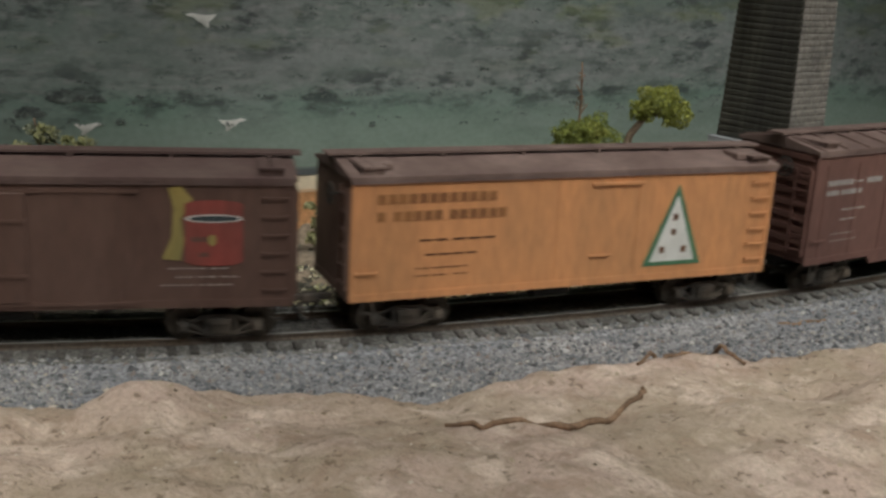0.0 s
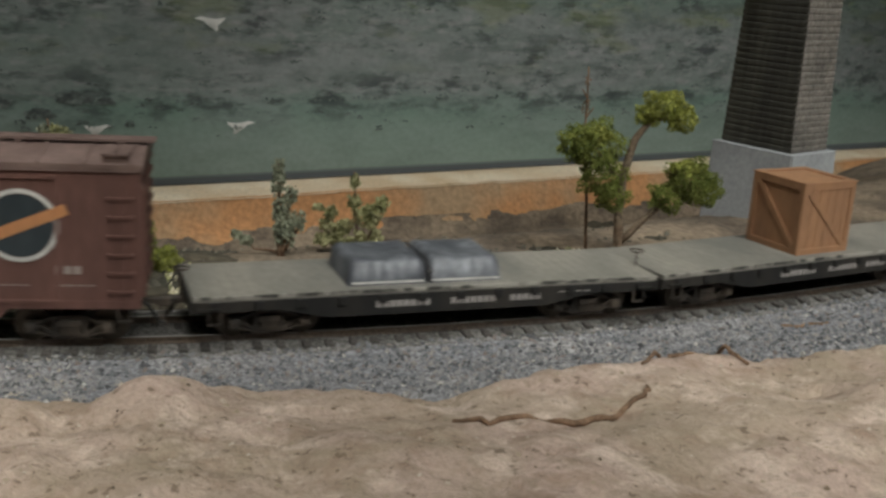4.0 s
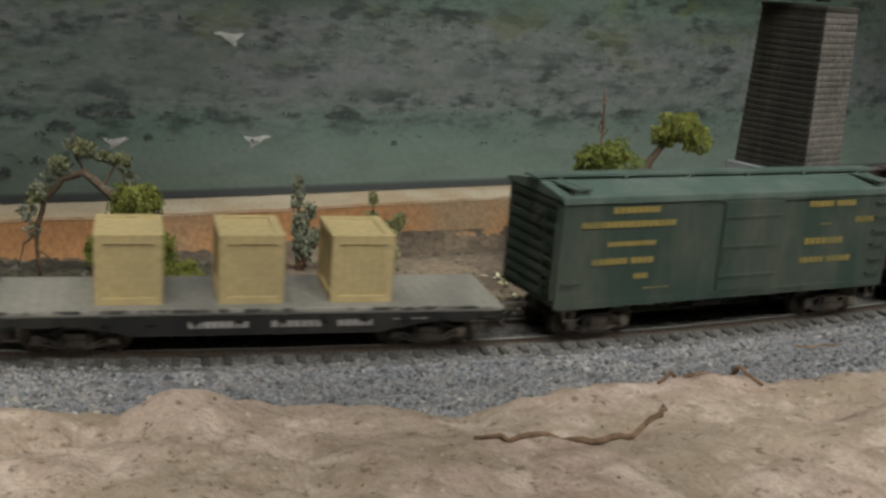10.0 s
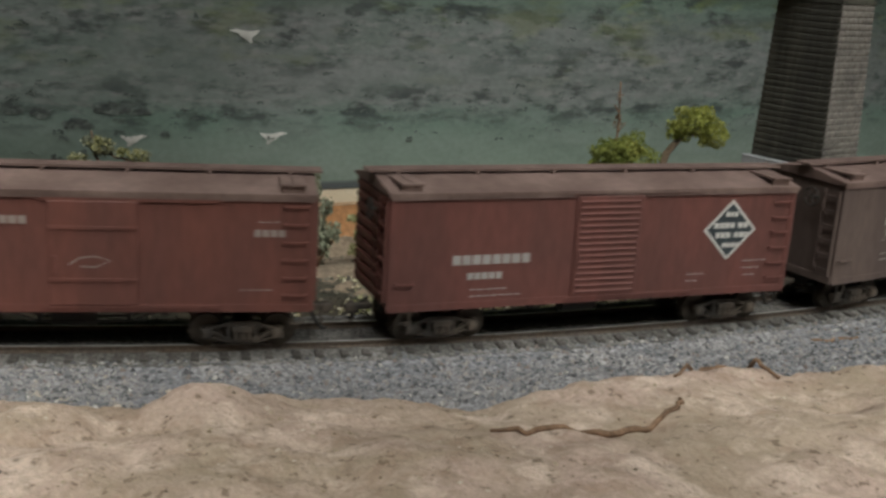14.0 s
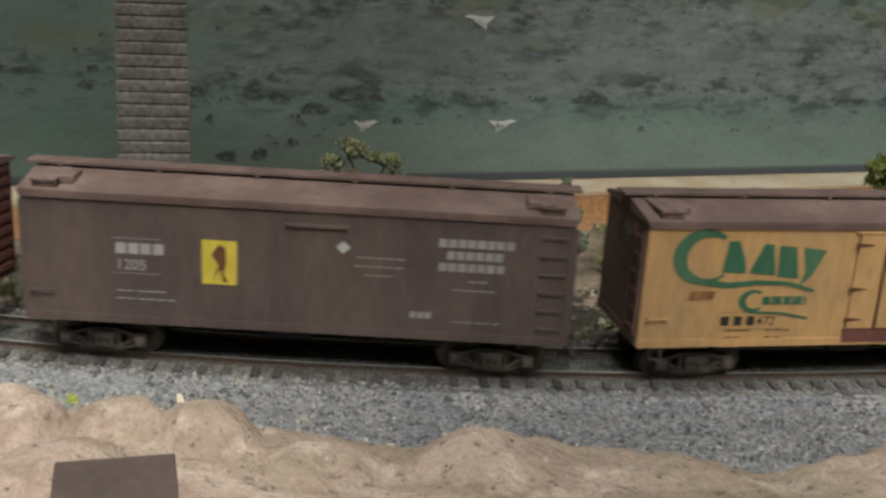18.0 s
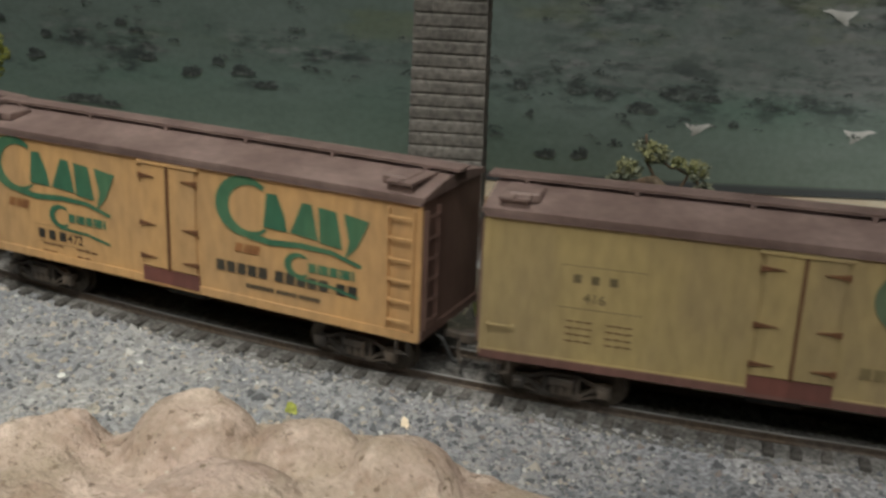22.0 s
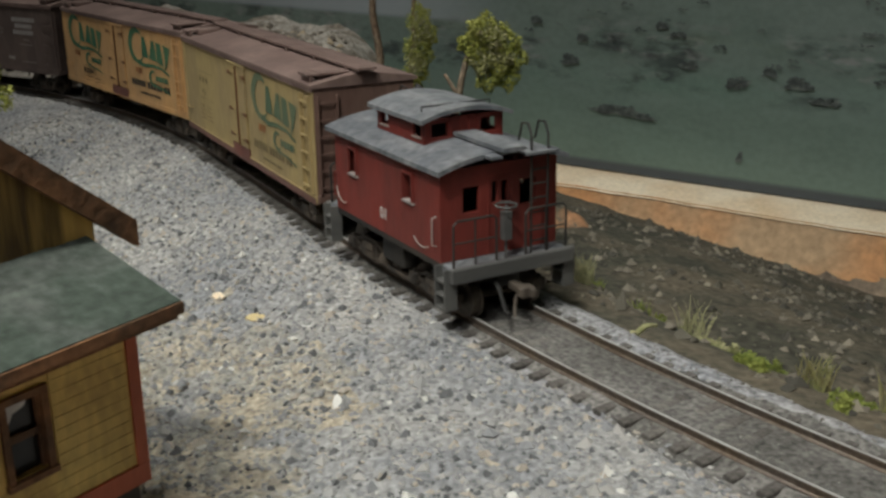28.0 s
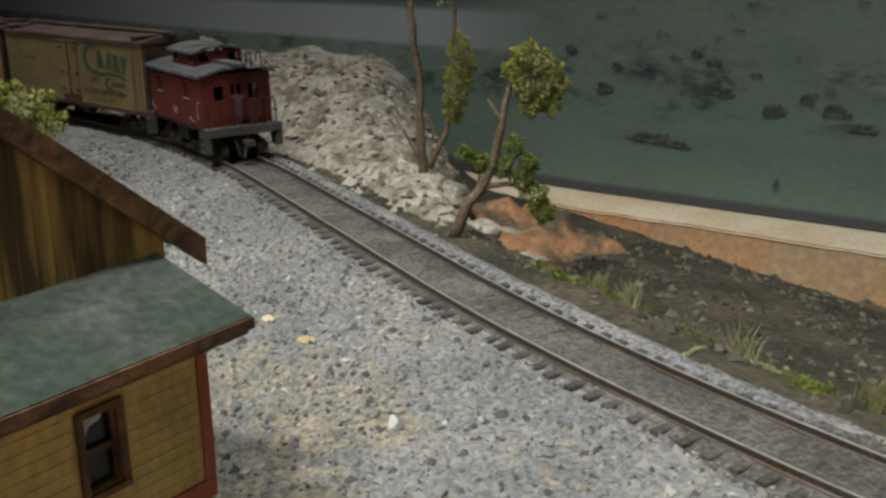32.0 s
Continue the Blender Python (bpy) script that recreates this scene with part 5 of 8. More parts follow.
def car_orange():
    c = house_car("refrigerator_car", "weathered orange refrigerator car with a white triangle emblem", 142.5, M["orange"], M["roof"], end_mat=M["endbrown"])
    part("end_cover", boxes((-71.6, -71.2, -16.3, 16.3, 12.4, 46.5)), M["endbrown"], c, "dark brown car end")
    part("end_cover", boxes((71.2, 71.6, -16.3, 16.3, 12.4, 46.5)), M["endbrown"], c, "dark brown car end")
    y = -16.72
    bars(c, [(-64, 39.4, 2.8, "wwwwwwwwwwww"), (-64, 34.4, 2.8, "w wwwww wwwwww")], y, M["fadedink"], "lettering", "faded dark brown two-line lettering")
    bars(c, [(-51, 27.6, 1.8, "-- ---"), (-49, 23.4, 1.6, "----"), (-52, 19.8, 0.9, "-- ---"), (-52, 17.6, 0.9, "-- --"), (-40, 19.8, 0.9, "--"), (-40, 17.6, 0.9, "--")], y, M["ink"], "stencil")
    poly_flat(c, [(24.1, 16.0), (45.9, 16.0), (35, 42.2)], y - 0.02, M["teal"], "emblem_border", "dark green triangle border")
    poly_flat(c, [(26.7, 17.4), (43.3, 17.4), (35, 38.6)], y - 0.08, M["white"], "emblem_field", "white triangle field")
    bars(c, [(33.8, 30.5, 2.2, "w"), (33.6, 25.8, 2.0, "w"), (29.9, 20.0, 2.2, "w"), (37.9, 20.0, 2.2, "w")], y - 0.14, M["ink"], "emblem_mark")
    part("door_hood", boxes((4, 22, -17.4, -16.5, 42.6, 43.4)), M["orange"], c)
    part("door_hood", boxes((5, 12, -17.2, -16.5, 20.4, 20.9)), M["orange"], c)
    for x in (-7.2, 20.8):
        part("door_seam", boxes((x, x + 0.3, -16.75, -16.5, 13, 45)), M["orange"], c)
    for x in (-62, 62):
        hatch(c, x, 47.0, M["roof"])
    joined(c, 0.9758, 94)


def car_round_emblem():
    c = house_car("boxcar", "brown ribbed steel boxcar with a round railway emblem", 143, M["redbrown"], M["roof"], steel=True, roof_ribs=True, eave=50.4, belly=True)
    slide_door(c, -24, -1, 14, 46.5, -16.5, M["redbrown"], ribs=14)
    slide_door(c, 0, 26, 14, 46.5, -16.5, M["redbrown"], ribs=14)
    y = -16.75
    bars(c, [(-66, 38.5, 1.9, "wwwwwww - wwww"), (-66, 35.2, 1.7, "wwww wwwwww"), (-56, 29, 1.7, "---"), (-56, 25.5, 1.7, "--"), (-60, 21, 0.9, "-- ---"), (-60, 18.6, 0.9, "---- --")], y, M["dimwhite"], "lettering", "white line lettering")
    ribbon(c, arc_pts(41.5, 34, 9.2, 9.2, 0, 360, 32), 1.2, y - 0.02, M["white"], "emblem_ring", "white ring emblem")
    poly_flat(c, arc_pts(41.5, 34, 8.4, 8.4, 0, 360, 28), y - 0.06, M["sigblue"], "emblem_field")
    poly_flat(c, [(28.8, 30.4), (52.6, 40.0), (53.8, 37.2), (30.0, 27.6)], y - 0.12, M["orange"], "emblem_bar", "orange slanting bar")
    bars(c, [(50, 21, 2.2, "i ww"), (50, 17.4, 1.0, "----"), (36, 17.4, 1.0, "---")], y, M["fadedwhite"], "stencil")
    for k in range(9):
        x = -66 + k * 16.6
        part("side_rivet_strip", boxes((x, x + 0.8, -16.8, -16.5, 13, 46)), M["redbrown"], c)
    joined(c, 0.8157, 94)


def flat_car(label, e):
    c = thing("flatcar", label, "flatcar", "freight cars")
    h, w = 72.0, 16.5
    part("deck", boxes((-h, h, -w, w, 12.4, 14.0), bevel=0.15), M["deck"], c, "weathered grey plank deck")
    bm = bmesh.new()
    for y0, y1 in ((-w, -w + 1.2), (w - 1.2, w)):
        prism(bm, [(-h, 12.4), (-h, 9.4), (-h + 24, 9.4), (-h + 38, 6.4), (h - 38, 6.4), (h - 24, 9.4), (h, 9.4), (h, 12.4)], y0, y1)
    part("side_sill", bm, M["black"], c)
    part("end_sill", boxes((-h - 0.6, -h + 0.8, -w, w, 9.4, 12.6)), M["black"], c)
    part("end_sill", boxes((h - 0.8, h + 0.6, -w, w, 9.4, 12.6)), M["black"], c)
    for k in range(12):
        x = -h + 6 + k * (2 * h - 12) / 11
        piece("stake_pocket", shared("stake_pocket", lambda: boxes((-1.3, 1.3, -0.9, 0, 10.0, 12.6), bevel=0.2), M["black"]), c, at(x, -w, 0))
    for k in range(40):
        x = -h + 1.8 + k * (2 * h - 3.6) / 39
        piece("deck_seam", shared("deck_seam", lambda: boxes((-0.1, 0.1, -16.3, 16.3, 13.9, 14.03)), M["deckseam"]), c, at(x, 0, 0))
    bars(c, [(-20, 8.6, 1.9, "wwwwwwww"), (3, 8.6, 1.9, "wwwwwww"), (22, 8.6, 1.9, "wwwww"), (38, 10.0, 1.0, "-- --")], -w - 0.06, M["dimwhite"], "lettering", "worn white lettering")
    part("brake_staff", tube(bmesh.new(), [(-h - 1.6, -4, 9), (-h - 1.6, -4, 19)], 0.3, 6), M["truck"], c)
    part("brake_wheel", tube(bmesh.new(), [(-h - 1.6 + 2.2 * math.cos(q * math.pi / 6), -4 + 2.2 * math.sin(q * math.pi / 6), 19) for q in range(13)], 0.28, 5, cap=False), M["truck"], c)
    part("deck_edge", boxes((-h, h, -w - 0.12, -w + 0.3, 13.1, 14.06)), M["deckworn"], c, "pale worn deck edge")
    for x in (-h + 4, h - 8):
        part("stirrup", boxes((x, x + 0.5, -w - 0.3, -w + 0.3, 6.2, 9.6), (x + 3.4, x + 3.9, -w - 0.3, -w + 0.3, 6.2, 9.6), (x, x + 3.9, -w - 0.3, -w + 0.3, 5.8, 6.3)), M["truck"], c)
    grab(c, -h + 2, -w, 10.8, 5.0, M["black"])
    grab(c, h - 7, -w, 10.8, 5.0, M["black"])
    running_gear(c, h, h - 22, 10.5)
    joined(c, e, 100)
    return c


def load(name, label, category, carrier, x, y, build):
    """A loose load that rides on a car: a thing of its own, keyed with the same train."""
    ob = thing(name, label, category)
    build(ob)
    LOADS.append((ob, carrier, x * MM, y * MM))


LOADS = []


def tarp_bundle(ob):
    rng = random.Random(4)
    for x0, x1 in ((-24.5, -0.1), (0.1, 23.5)):
        bm = bmesh.new()
        nx, ny = 26, 16
        grid = []
        for j in range(ny + 1):
            for i in range(nx + 1):
                a, b = i / nx, j / ny
                edge = min(a, 1 - a) * (x1 - x0), min(b, 1 - b) * 25
                z = 6.8 * min(1, (min(edge) / 2.2)) ** 0.35 + 0.35 * math.sin(a * 9 + b * 3) * math.sin(b * 7) + 0.5 * math.sin(a * 41 + b * 60) * (min(edge) < 3) + 0.3 * rng.random()
                grid.append(bm.verts.new((x0 + a * (x1 - x0), -12.5 + b * 25, max(0.0, z) if 0 < i < nx and 0 < j < ny else 0.0)))
        for j in range(ny):
            for i in range(nx):
                k = j * (nx + 1) + i
                bm.faces.new((grid[k], grid[k + 1], grid[k + nx + 2], grid[k + nx + 1]))
        part("tarpaulin", bm, M["tarp"], ob, smooth=True)
        part("pallet", boxes((x0 + 1, x1 - 1, -12.4, -9.4, 0, 1.0), (x0 + 1, x1 - 1, 9.4, 12.4, 0, 1.0)), M["white"], ob, "pale pallet edge")
    part("rope", tube(bmesh.new(), [(0, -12.8, 0.3), (0, -12.2, 4.6), (0, -10, 6.2), (0, 0, 6.3), (0, 10, 6.2), (0, 12.2, 4.6), (0, 12.8, 0.3)], [0.35] * 7, 5), M["black"], ob)
    part("knot", tube(bmesh.new(), [(-0.8, -12.9, 3.2), (0.9, -12.9, 4.0)], 0.7, 6), M["black"], ob)


def framed_crate(ob, wx, wy, h, mat, diagonal=False, slats=6):
    part("core", boxes((-wx / 2 + 0.7, wx / 2 - 0.7, -wy / 2 + 0.7, wy / 2 - 0.7, 0.3, h - 0.6)), mat, ob)
    f = 2.0
    for y in (-wy / 2, wy / 2 - 0.7):
        for k in range(slats):
            x0 = -wx / 2 + 0.6 + (wx - 1.2) * k / slats
            part("slat", boxes((x0 + 0.1, x0 + (wx - 1.2) / slats - 0.1, y + 0.3, y + 0.62, 0.5, h - 0.5)), mat, ob)
        part("frame", boxes((-wx / 2, wx / 2, y - 0.2, y + 0.35, 0, f), (-wx / 2, wx / 2, y - 0.2, y + 0.35, h - f, h), (-wx / 2, -wx / 2 + f, y - 0.2, y + 0.35, f, h - f), (wx / 2 - f, wx / 2, y - 0.2, y + 0.35, f, h - f)), mat, ob)
        if diagonal:
            part("brace", prism(bmesh.new(), [(-wx / 2 + f, h - f - 1.4), (-wx / 2 + f, h - f), (-wx / 2 + f + 1.4, h - f), (wx / 2 - f, f + 1.4), (wx / 2 - f, f), (wx / 2 - f - 1.4, f)], y - 0.15, y + 0.35), mat, ob)
    for x in (-wx / 2, wx / 2 - 0.7):
        part("frame", boxes((x - 0.2, x + 0.35 + 0.5, -wy / 2, wy / 2, 0, f), (x - 0.2, x + 0.85, -wy / 2, wy / 2, h - f, h), (x - 0.2, x + 0.85, -wy / 2, -wy / 2 + f, f, h - f), (x - 0.2, x + 0.85, wy / 2 - f, wy / 2, f, h - f)), mat, ob)
        if diagonal:
            bm = along_x(bmesh.new(), [(-wy / 2 + f, f), (-wy / 2 + f, f + 1.4), (wy / 2 - f - 1.4, h - f), (wy / 2 - f, h - f), (wy / 2 - f, h - f - 1.4), (-wy / 2 + f + 1.4, f)], x - 0.15, x + 0.8)
            part("brace", bm, mat, ob)
    part("lid", boxes((-wx / 2 - 0.3, wx / 2 + 0.3, -wy / 2 - 0.3, -wy / 2 + 2.4, h, h + 0.6), (-wx / 2 - 0.3, wx / 2 + 0.3, wy / 2 - 2.4, wy / 2 + 0.3, h, h + 0.6), (-wx / 2 - 0.3, -wx / 2 + 2.4, -wy / 2 + 2.4, wy / 2 - 2.4, h, h + 0.6), (wx / 2 - 2.4, wx / 2 + 0.3, -wy / 2 + 2.4, wy / 2 - 2.4, h, h + 0.6), (-wx / 2 + 0.8, wx / 2 - 0.8, -wy / 2 + 0.8, wy / 2 - 0.8, h - 0.7, h + 0.05)), mat, ob)


def car_green():
    c = house_car("boxcar", "dark green boxcar with rows of gold lettering and a pale roof", 136, M["green"], M["greenroof"], steel=True, eave=46.5)
    slide_door(c, -7, 17, 14, 44, -16.5, M["green"], frames=3)
    y = -16.75
    bars(c, [(-50, 41.5, 2.0, "wwwwwwww"), (-61, 37.0, 2.0, "wwwwwwwwwwwwwwww"), (-51, 31.0, 1.5, "wwwwwwwwwww"), (-56, 25.2, 2.0, "wwwwww wwww"), (-40, 20.2, 1.7, "www"), (-36, 16.4, 1.0, "----"),
             (29, 41.2, 2.0, "wwwww wwww"), (51, 35.2, 2.0, "wwww"), (35, 34.6, 1.0, "--"), (29, 28.0, 2.3, "wwwwwww"), (28, 21.6, 2.0, "wwwww wwwww"), (0, 36.0, 2.0, "www")], y - 0.15, M["gold"], "lettering", "worn gold lettering")
    joined(c, 0.0418, 94)


def car_truss():
    c = house_car("boxcar", "old brown wooden boxcar with truss rods underneath", 124.5, M["oxide2"], M["roof"], z0=13.0, eave=46.0, rods=True)
    slide_door(c, -8, 15, 14.5, 43.5, -16.5, M["oxide2"], frames=2)
    y = -16.75
    bars(c, [(-52, 37.0, 2.2, "wwwwwwww"), (-30, 37.0, 2.2, "wwwwwww"), (-37, 31.2, 2.0, "wwww"), (46, 34.2, 2.0, "wwww"), (47, 38.0, 0.8, "---"), (42, 18.4, 0.9, "----"), (1, 36.4, 1.6, "ww")], y - 0.1, M["fadedwhite"], "lettering", "faint cream lettering")
    ribbon(c, [(-3, 26), (0, 28), (4, 28.4), (8, 27.2), (4, 25.4), (0, 25.6)], 0.4, y - 0.9, M["fadedwhite"], "chalk_mark")
    joined(c, -0.1062, 84)


def car_diamond():
    c = house_car("boxcar", "red-brown steel boxcar with a dark diamond emblem", 139, M["oxide"], M["roof"], steel=True, roof_ribs=False, eave=46.5)
    slide_door(c, -10.5, 12, 13.5, 45, -16.5, M["oxide"], ribs=16)
    y = -16.75
    bars(c, [(-50, 25.0, 2.9, "wwwwwwww"), (-45, 20.4, 2.1, "wwwww"), (-44, 16.8, 0.9, "-- ---"), (-44, 14.8, 0.9, "---- ---"), (31, 18.2, 0.9, "---"), (31, 16.0, 0.9, "--"), (52, 22, 0.9, "----"), (52, 19.6, 0.9, "---"), (53, 17.2, 0.9, "--")], y, M["dimwhite"], "lettering", "white lettering")
    poly_flat(c, [(35.6, 33), (45.5, 23), (55.4, 33), (45.5, 43)], y - 0.02, M["white"], "emblem_border", "white diamond border")
    poly_flat(c, [(36.8, 33), (45.5, 24.2), (54.2, 33), (45.5, 41.8)], y - 0.08, M["sigblue"], "emblem_field", "black diamond emblem")
    bars(c, [(43.2, 37.4, 1.5, "www"), (39.4, 33.6, 1.8, "wwww ww"), (40.2, 30.4, 1.8, "www www"), (43.0, 27.2, 1.5, "wwww")], y - 0.14, M["white"], "emblem_mark")
    joined(c, -0.2583, 92)


def car_powder():
    c = house_car("refrigerator_car", "dusty brown refrigerator car with a yellow sign and white lettering", 144, M["dust"], M["roof"])
    y = -16.72
    bars(c, [(-48, 31.0, 3.0, "wwww"), (49.8 - 13, 37.6, 2.3, "wwwwwwww"), (39, 34.3, 2.3, "wwwwww"), (37, 31.0, 2.3, "wwwwwww"), (45, 27.8, 1.1, "--"), (41, 25.4, 0.9, "-----"), (15.5, 33.0, 1.0, "-----"), (15, 30.6, 1.0, "-----"), (17.5, 28.2, 1.0, "---"),
             (-48, 20.2, 1.0, "-- ---"), (-48, 18.0, 1.0, "-- ----"), (30, 17.4, 1.8, "www"), (41, 16.4, 0.8, "--- -- -")], y, M["dimwhite"], "lettering", "white lettering", slant=0.06)
    text_mesh(c, "1205", -48, 26.6, 3.0, y, M["dimwhite"])
    bars(c, [(-49, 35.0, 0.5, "-" * 10), (-49, 25.4, 0.5, "-" * 10)], y, M["dimwhite"], "lettering_rule")
    poly_flat(c, [(-25.2, 23.8), (-16.1, 23.8), (-16.1, 36.0), (-25.2, 36.0)], y - 0.02, M["sign"], "sign_panel", "bright yellow rectangular sign")
    poly_flat(c, [(-22.7, 24.5), (-20.9, 29), (-22.7, 32), (-20.7, 35), (-19.1, 34), (-18.7, 30), (-19.5, 27), (-18.3, 24.5), (-19.7, 24.5), (-20.5, 28)], y - 0.08, M["ink"], "sign_mark", "plain dark shape on the sign")
    poly_flat(c, [(10.0, 36), (11.8, 34.2), (13.6, 36), (11.8, 37.8)], y - 0.02, M["white"], "placard")
    part("door_hood", boxes((-3.5, 13, -17.4, -16.5, 41.0, 41.8)), M["dust"], c)
    for x in (-6.5, 14.5):
        part("door_seam", boxes((x, x + 0.3, -16.75, -16.5, 13, 45)), M["dust"], c)
    for x in (-63, 63):
        hatch(c, x, 47.0, M["roof"])
    joined(c, -0.4201, 94)


def swash_logo(c, x, z, s, y, mat):
    """A plain mark of the same masses and colours: a round crescent, tall slanting blocks, flowing underlines."""
    out, inn = arc_pts(x + 7.0 * s, z, 7.0 * s, 6.2 * s, 48, 318, 26), arc_pts(x + 8.4 * s, z - 0.2 * s, 5.2 * s, 4.7 * s, 312, 55, 26)
    poly_flat(c, out + inn, y, mat, "logo_crescent", "broad green crescent")
    for shape in (((11.4, -3.5), (17.0, -3.7), (16.4, -0.4), (14.6, 3.6), (12.2, 3.5)),
                  ((17.6, -3.6), (20.4, 2.9), (22.6, 2.8), (24.0, -4.2)),
                  ((24.4, -4.5), (29.4, -5.0), (28.0, 2.2), (24.0, 2.6)),
                  ((29.6, 2.2), (35.2, 1.4), (32.6, -4.0), (29.8, -7.0), (30.8, -3.2))):
        poly_flat(c, [(x + p * s, z + q * s) for p, q in shape][::-1], y - 0.03, mat, "logo_block", "broad green block")
    ribbon(c, [(x + 7.5 * s, z - 5.6 * s), (x + 13 * s, z - 6.4 * s), (x + 20 * s, z - 5.8 * s), (x + 27 * s, z - 6.0 * s), (x + 33.5 * s, z - 7.8 * s)], (1.5 * s, 0.8 * s), y - 0.05, mat, "logo_swash")
    out, inn = arc_pts(x + 19.4 * s, z - 10 * s, 3.2 * s, 2.6 * s, 50, 318, 16), arc_pts(x + 20.0 * s, z - 10 * s, 2.1 * s, 1.8 * s, 312, 55, 16)
    poly_flat(c, out + inn, y - 0.03, mat, "logo_crescent")
    bars(c, [(x + 21.8 * s, z - 10.9 * s, 1.9 * s, "wiwwiwi")], y - 0.03, mat, "logo_stroke")
    ribbon(c, [(x + 19 * s, z - 12.6 * s), (x + 27 * s, z - 13.0 * s), (x + 33 * s, z - 14.2 * s)], 0.6 * s, y - 0.05, mat, "logo_swash")
    bars(c, [(x + 4.4 * s, z - 9.6 * s, 1.9 * s, "wiiiw")], y - 0.03, M["fadedink"], "logo_word", slant=0.3)


def car_two_logos():
    c = house_car("refrigerator_car", "yellow-orange refrigerator car with two green swash logos", 141.5, M["yellow"], M["roof"], stiles=True, end_mat=M["endbrown"])
    for s in (-1, 1):
        part("end_cover", boxes((s * 70.75 - 0.35, s * 70.75 + 0.35, -16.3, 16.3, 12.4, 46.5)), M["endbrown"], c, "dark brown car end")
    y = -16.72
    swash_logo(c, -63.5, 37.4, 1.26, y, M["teal"])
    swash_logo(c, 13.0, 37.4, 1.26, y, M["teal"])
    bars(c, [(-47.5, 17.6, 2.7, "w.w.w.")], y, M["blackink"], "lettering")
    text_mesh(c, "472", -37.0, 17.6, 2.7, y, M["blackink"])
    bars(c, [(-48, 21.2, 0.4, "-" * 18), (-48, 16.4, 0.4, "-" * 18)], y, M["blackink"], "lettering_rule")
    bars(c, [(13, 19.4, 2.9, "wwwww wwwww ww"), (22, 16.2, 1.1, "wwwwwww wwwww wwwww")], y, M["blackink"], "lettering", "dark serif lettering row")
    small_rows(c, -46, 15.6, y, M["ink"], 2, 8)
    small_rows(c, -34, 15.6, y, M["ink"], 2, 8)
    hinged_doors(c, -10, 7.0, 12.2, 44.0, -16.5, M["yellow"], M["ink"], M["oxide2"])
    for x in (-62, 62):
        hatch(c, x, 47.0, M["roof"])
    joined(c, -0.5813, 94)


def car_one_logo():
    c = house_car("refrigerator_car", "mustard yellow refrigerator car with one green swash logo", 139, M["mustard"], M["roof"], stiles=True, end_mat=M["endbrown"])
    for s in (-1, 1):
        part("end_cover", boxes((s * 69.5 - 0.35, s * 69.5 + 0.35, -16.3, 16.3, 12.4, 46.5)), M["endbrown"], c, "dark brown car end")
    y = -16.72
    swash_logo(c, 13.5, 37.0, 1.22, y, M["greyteal"])
    bars(c, [(13, 18.8, 2.6, "wwwww wwwww ww"), (22, 15.8, 0.9, "wwwwwww wwwww wwwww")], y, M["dullink"], "lettering", "dark serif lettering row")
    bars(c, [(-49, 32.2, 2.0, "w. w. w.")], y, M["dullink"], "lettering")
    text_mesh(c, "416", -46.5, 27.6, 2.4, y, M["dullink"])
    bars(c, [(-52, 36.0, 0.35, "-" * 21), (-52, 26.0, 0.35, "-" * 21)], y, M["blackink"], "lettering_rule")
    for k in range(4):
        bars(c, [(-50, 22.6 - 1.6 * k, 0.8, "---"), (-41, 22.6 - 1.6 * k, 0.8, "---")], y, M["ink"], "stencil")
    hinged_doors(c, -9, 7.6, 12.2, 44.0, -16.5, M["mustard"], M["ink"], M["oxide2"])
    part("sill_stripe", boxes((-69.5, 69.5, -16.95, -16.5, 11.2, 13.2)), M["redbrown"], c, "brown side sill")
    for x in (-62, 62):
        hatch(c, x, 47.0, M["roof"])
    bars(c, [(0, 0, 2.6, "w.w.w."), (2, -4.6, 2.4, "www")], 0, M["white"], "end_lettering").matrix_basis = pose(*at(70.1, 4.5, 39), 0, 0, 90)
    joined(c, -0.7354, 94)


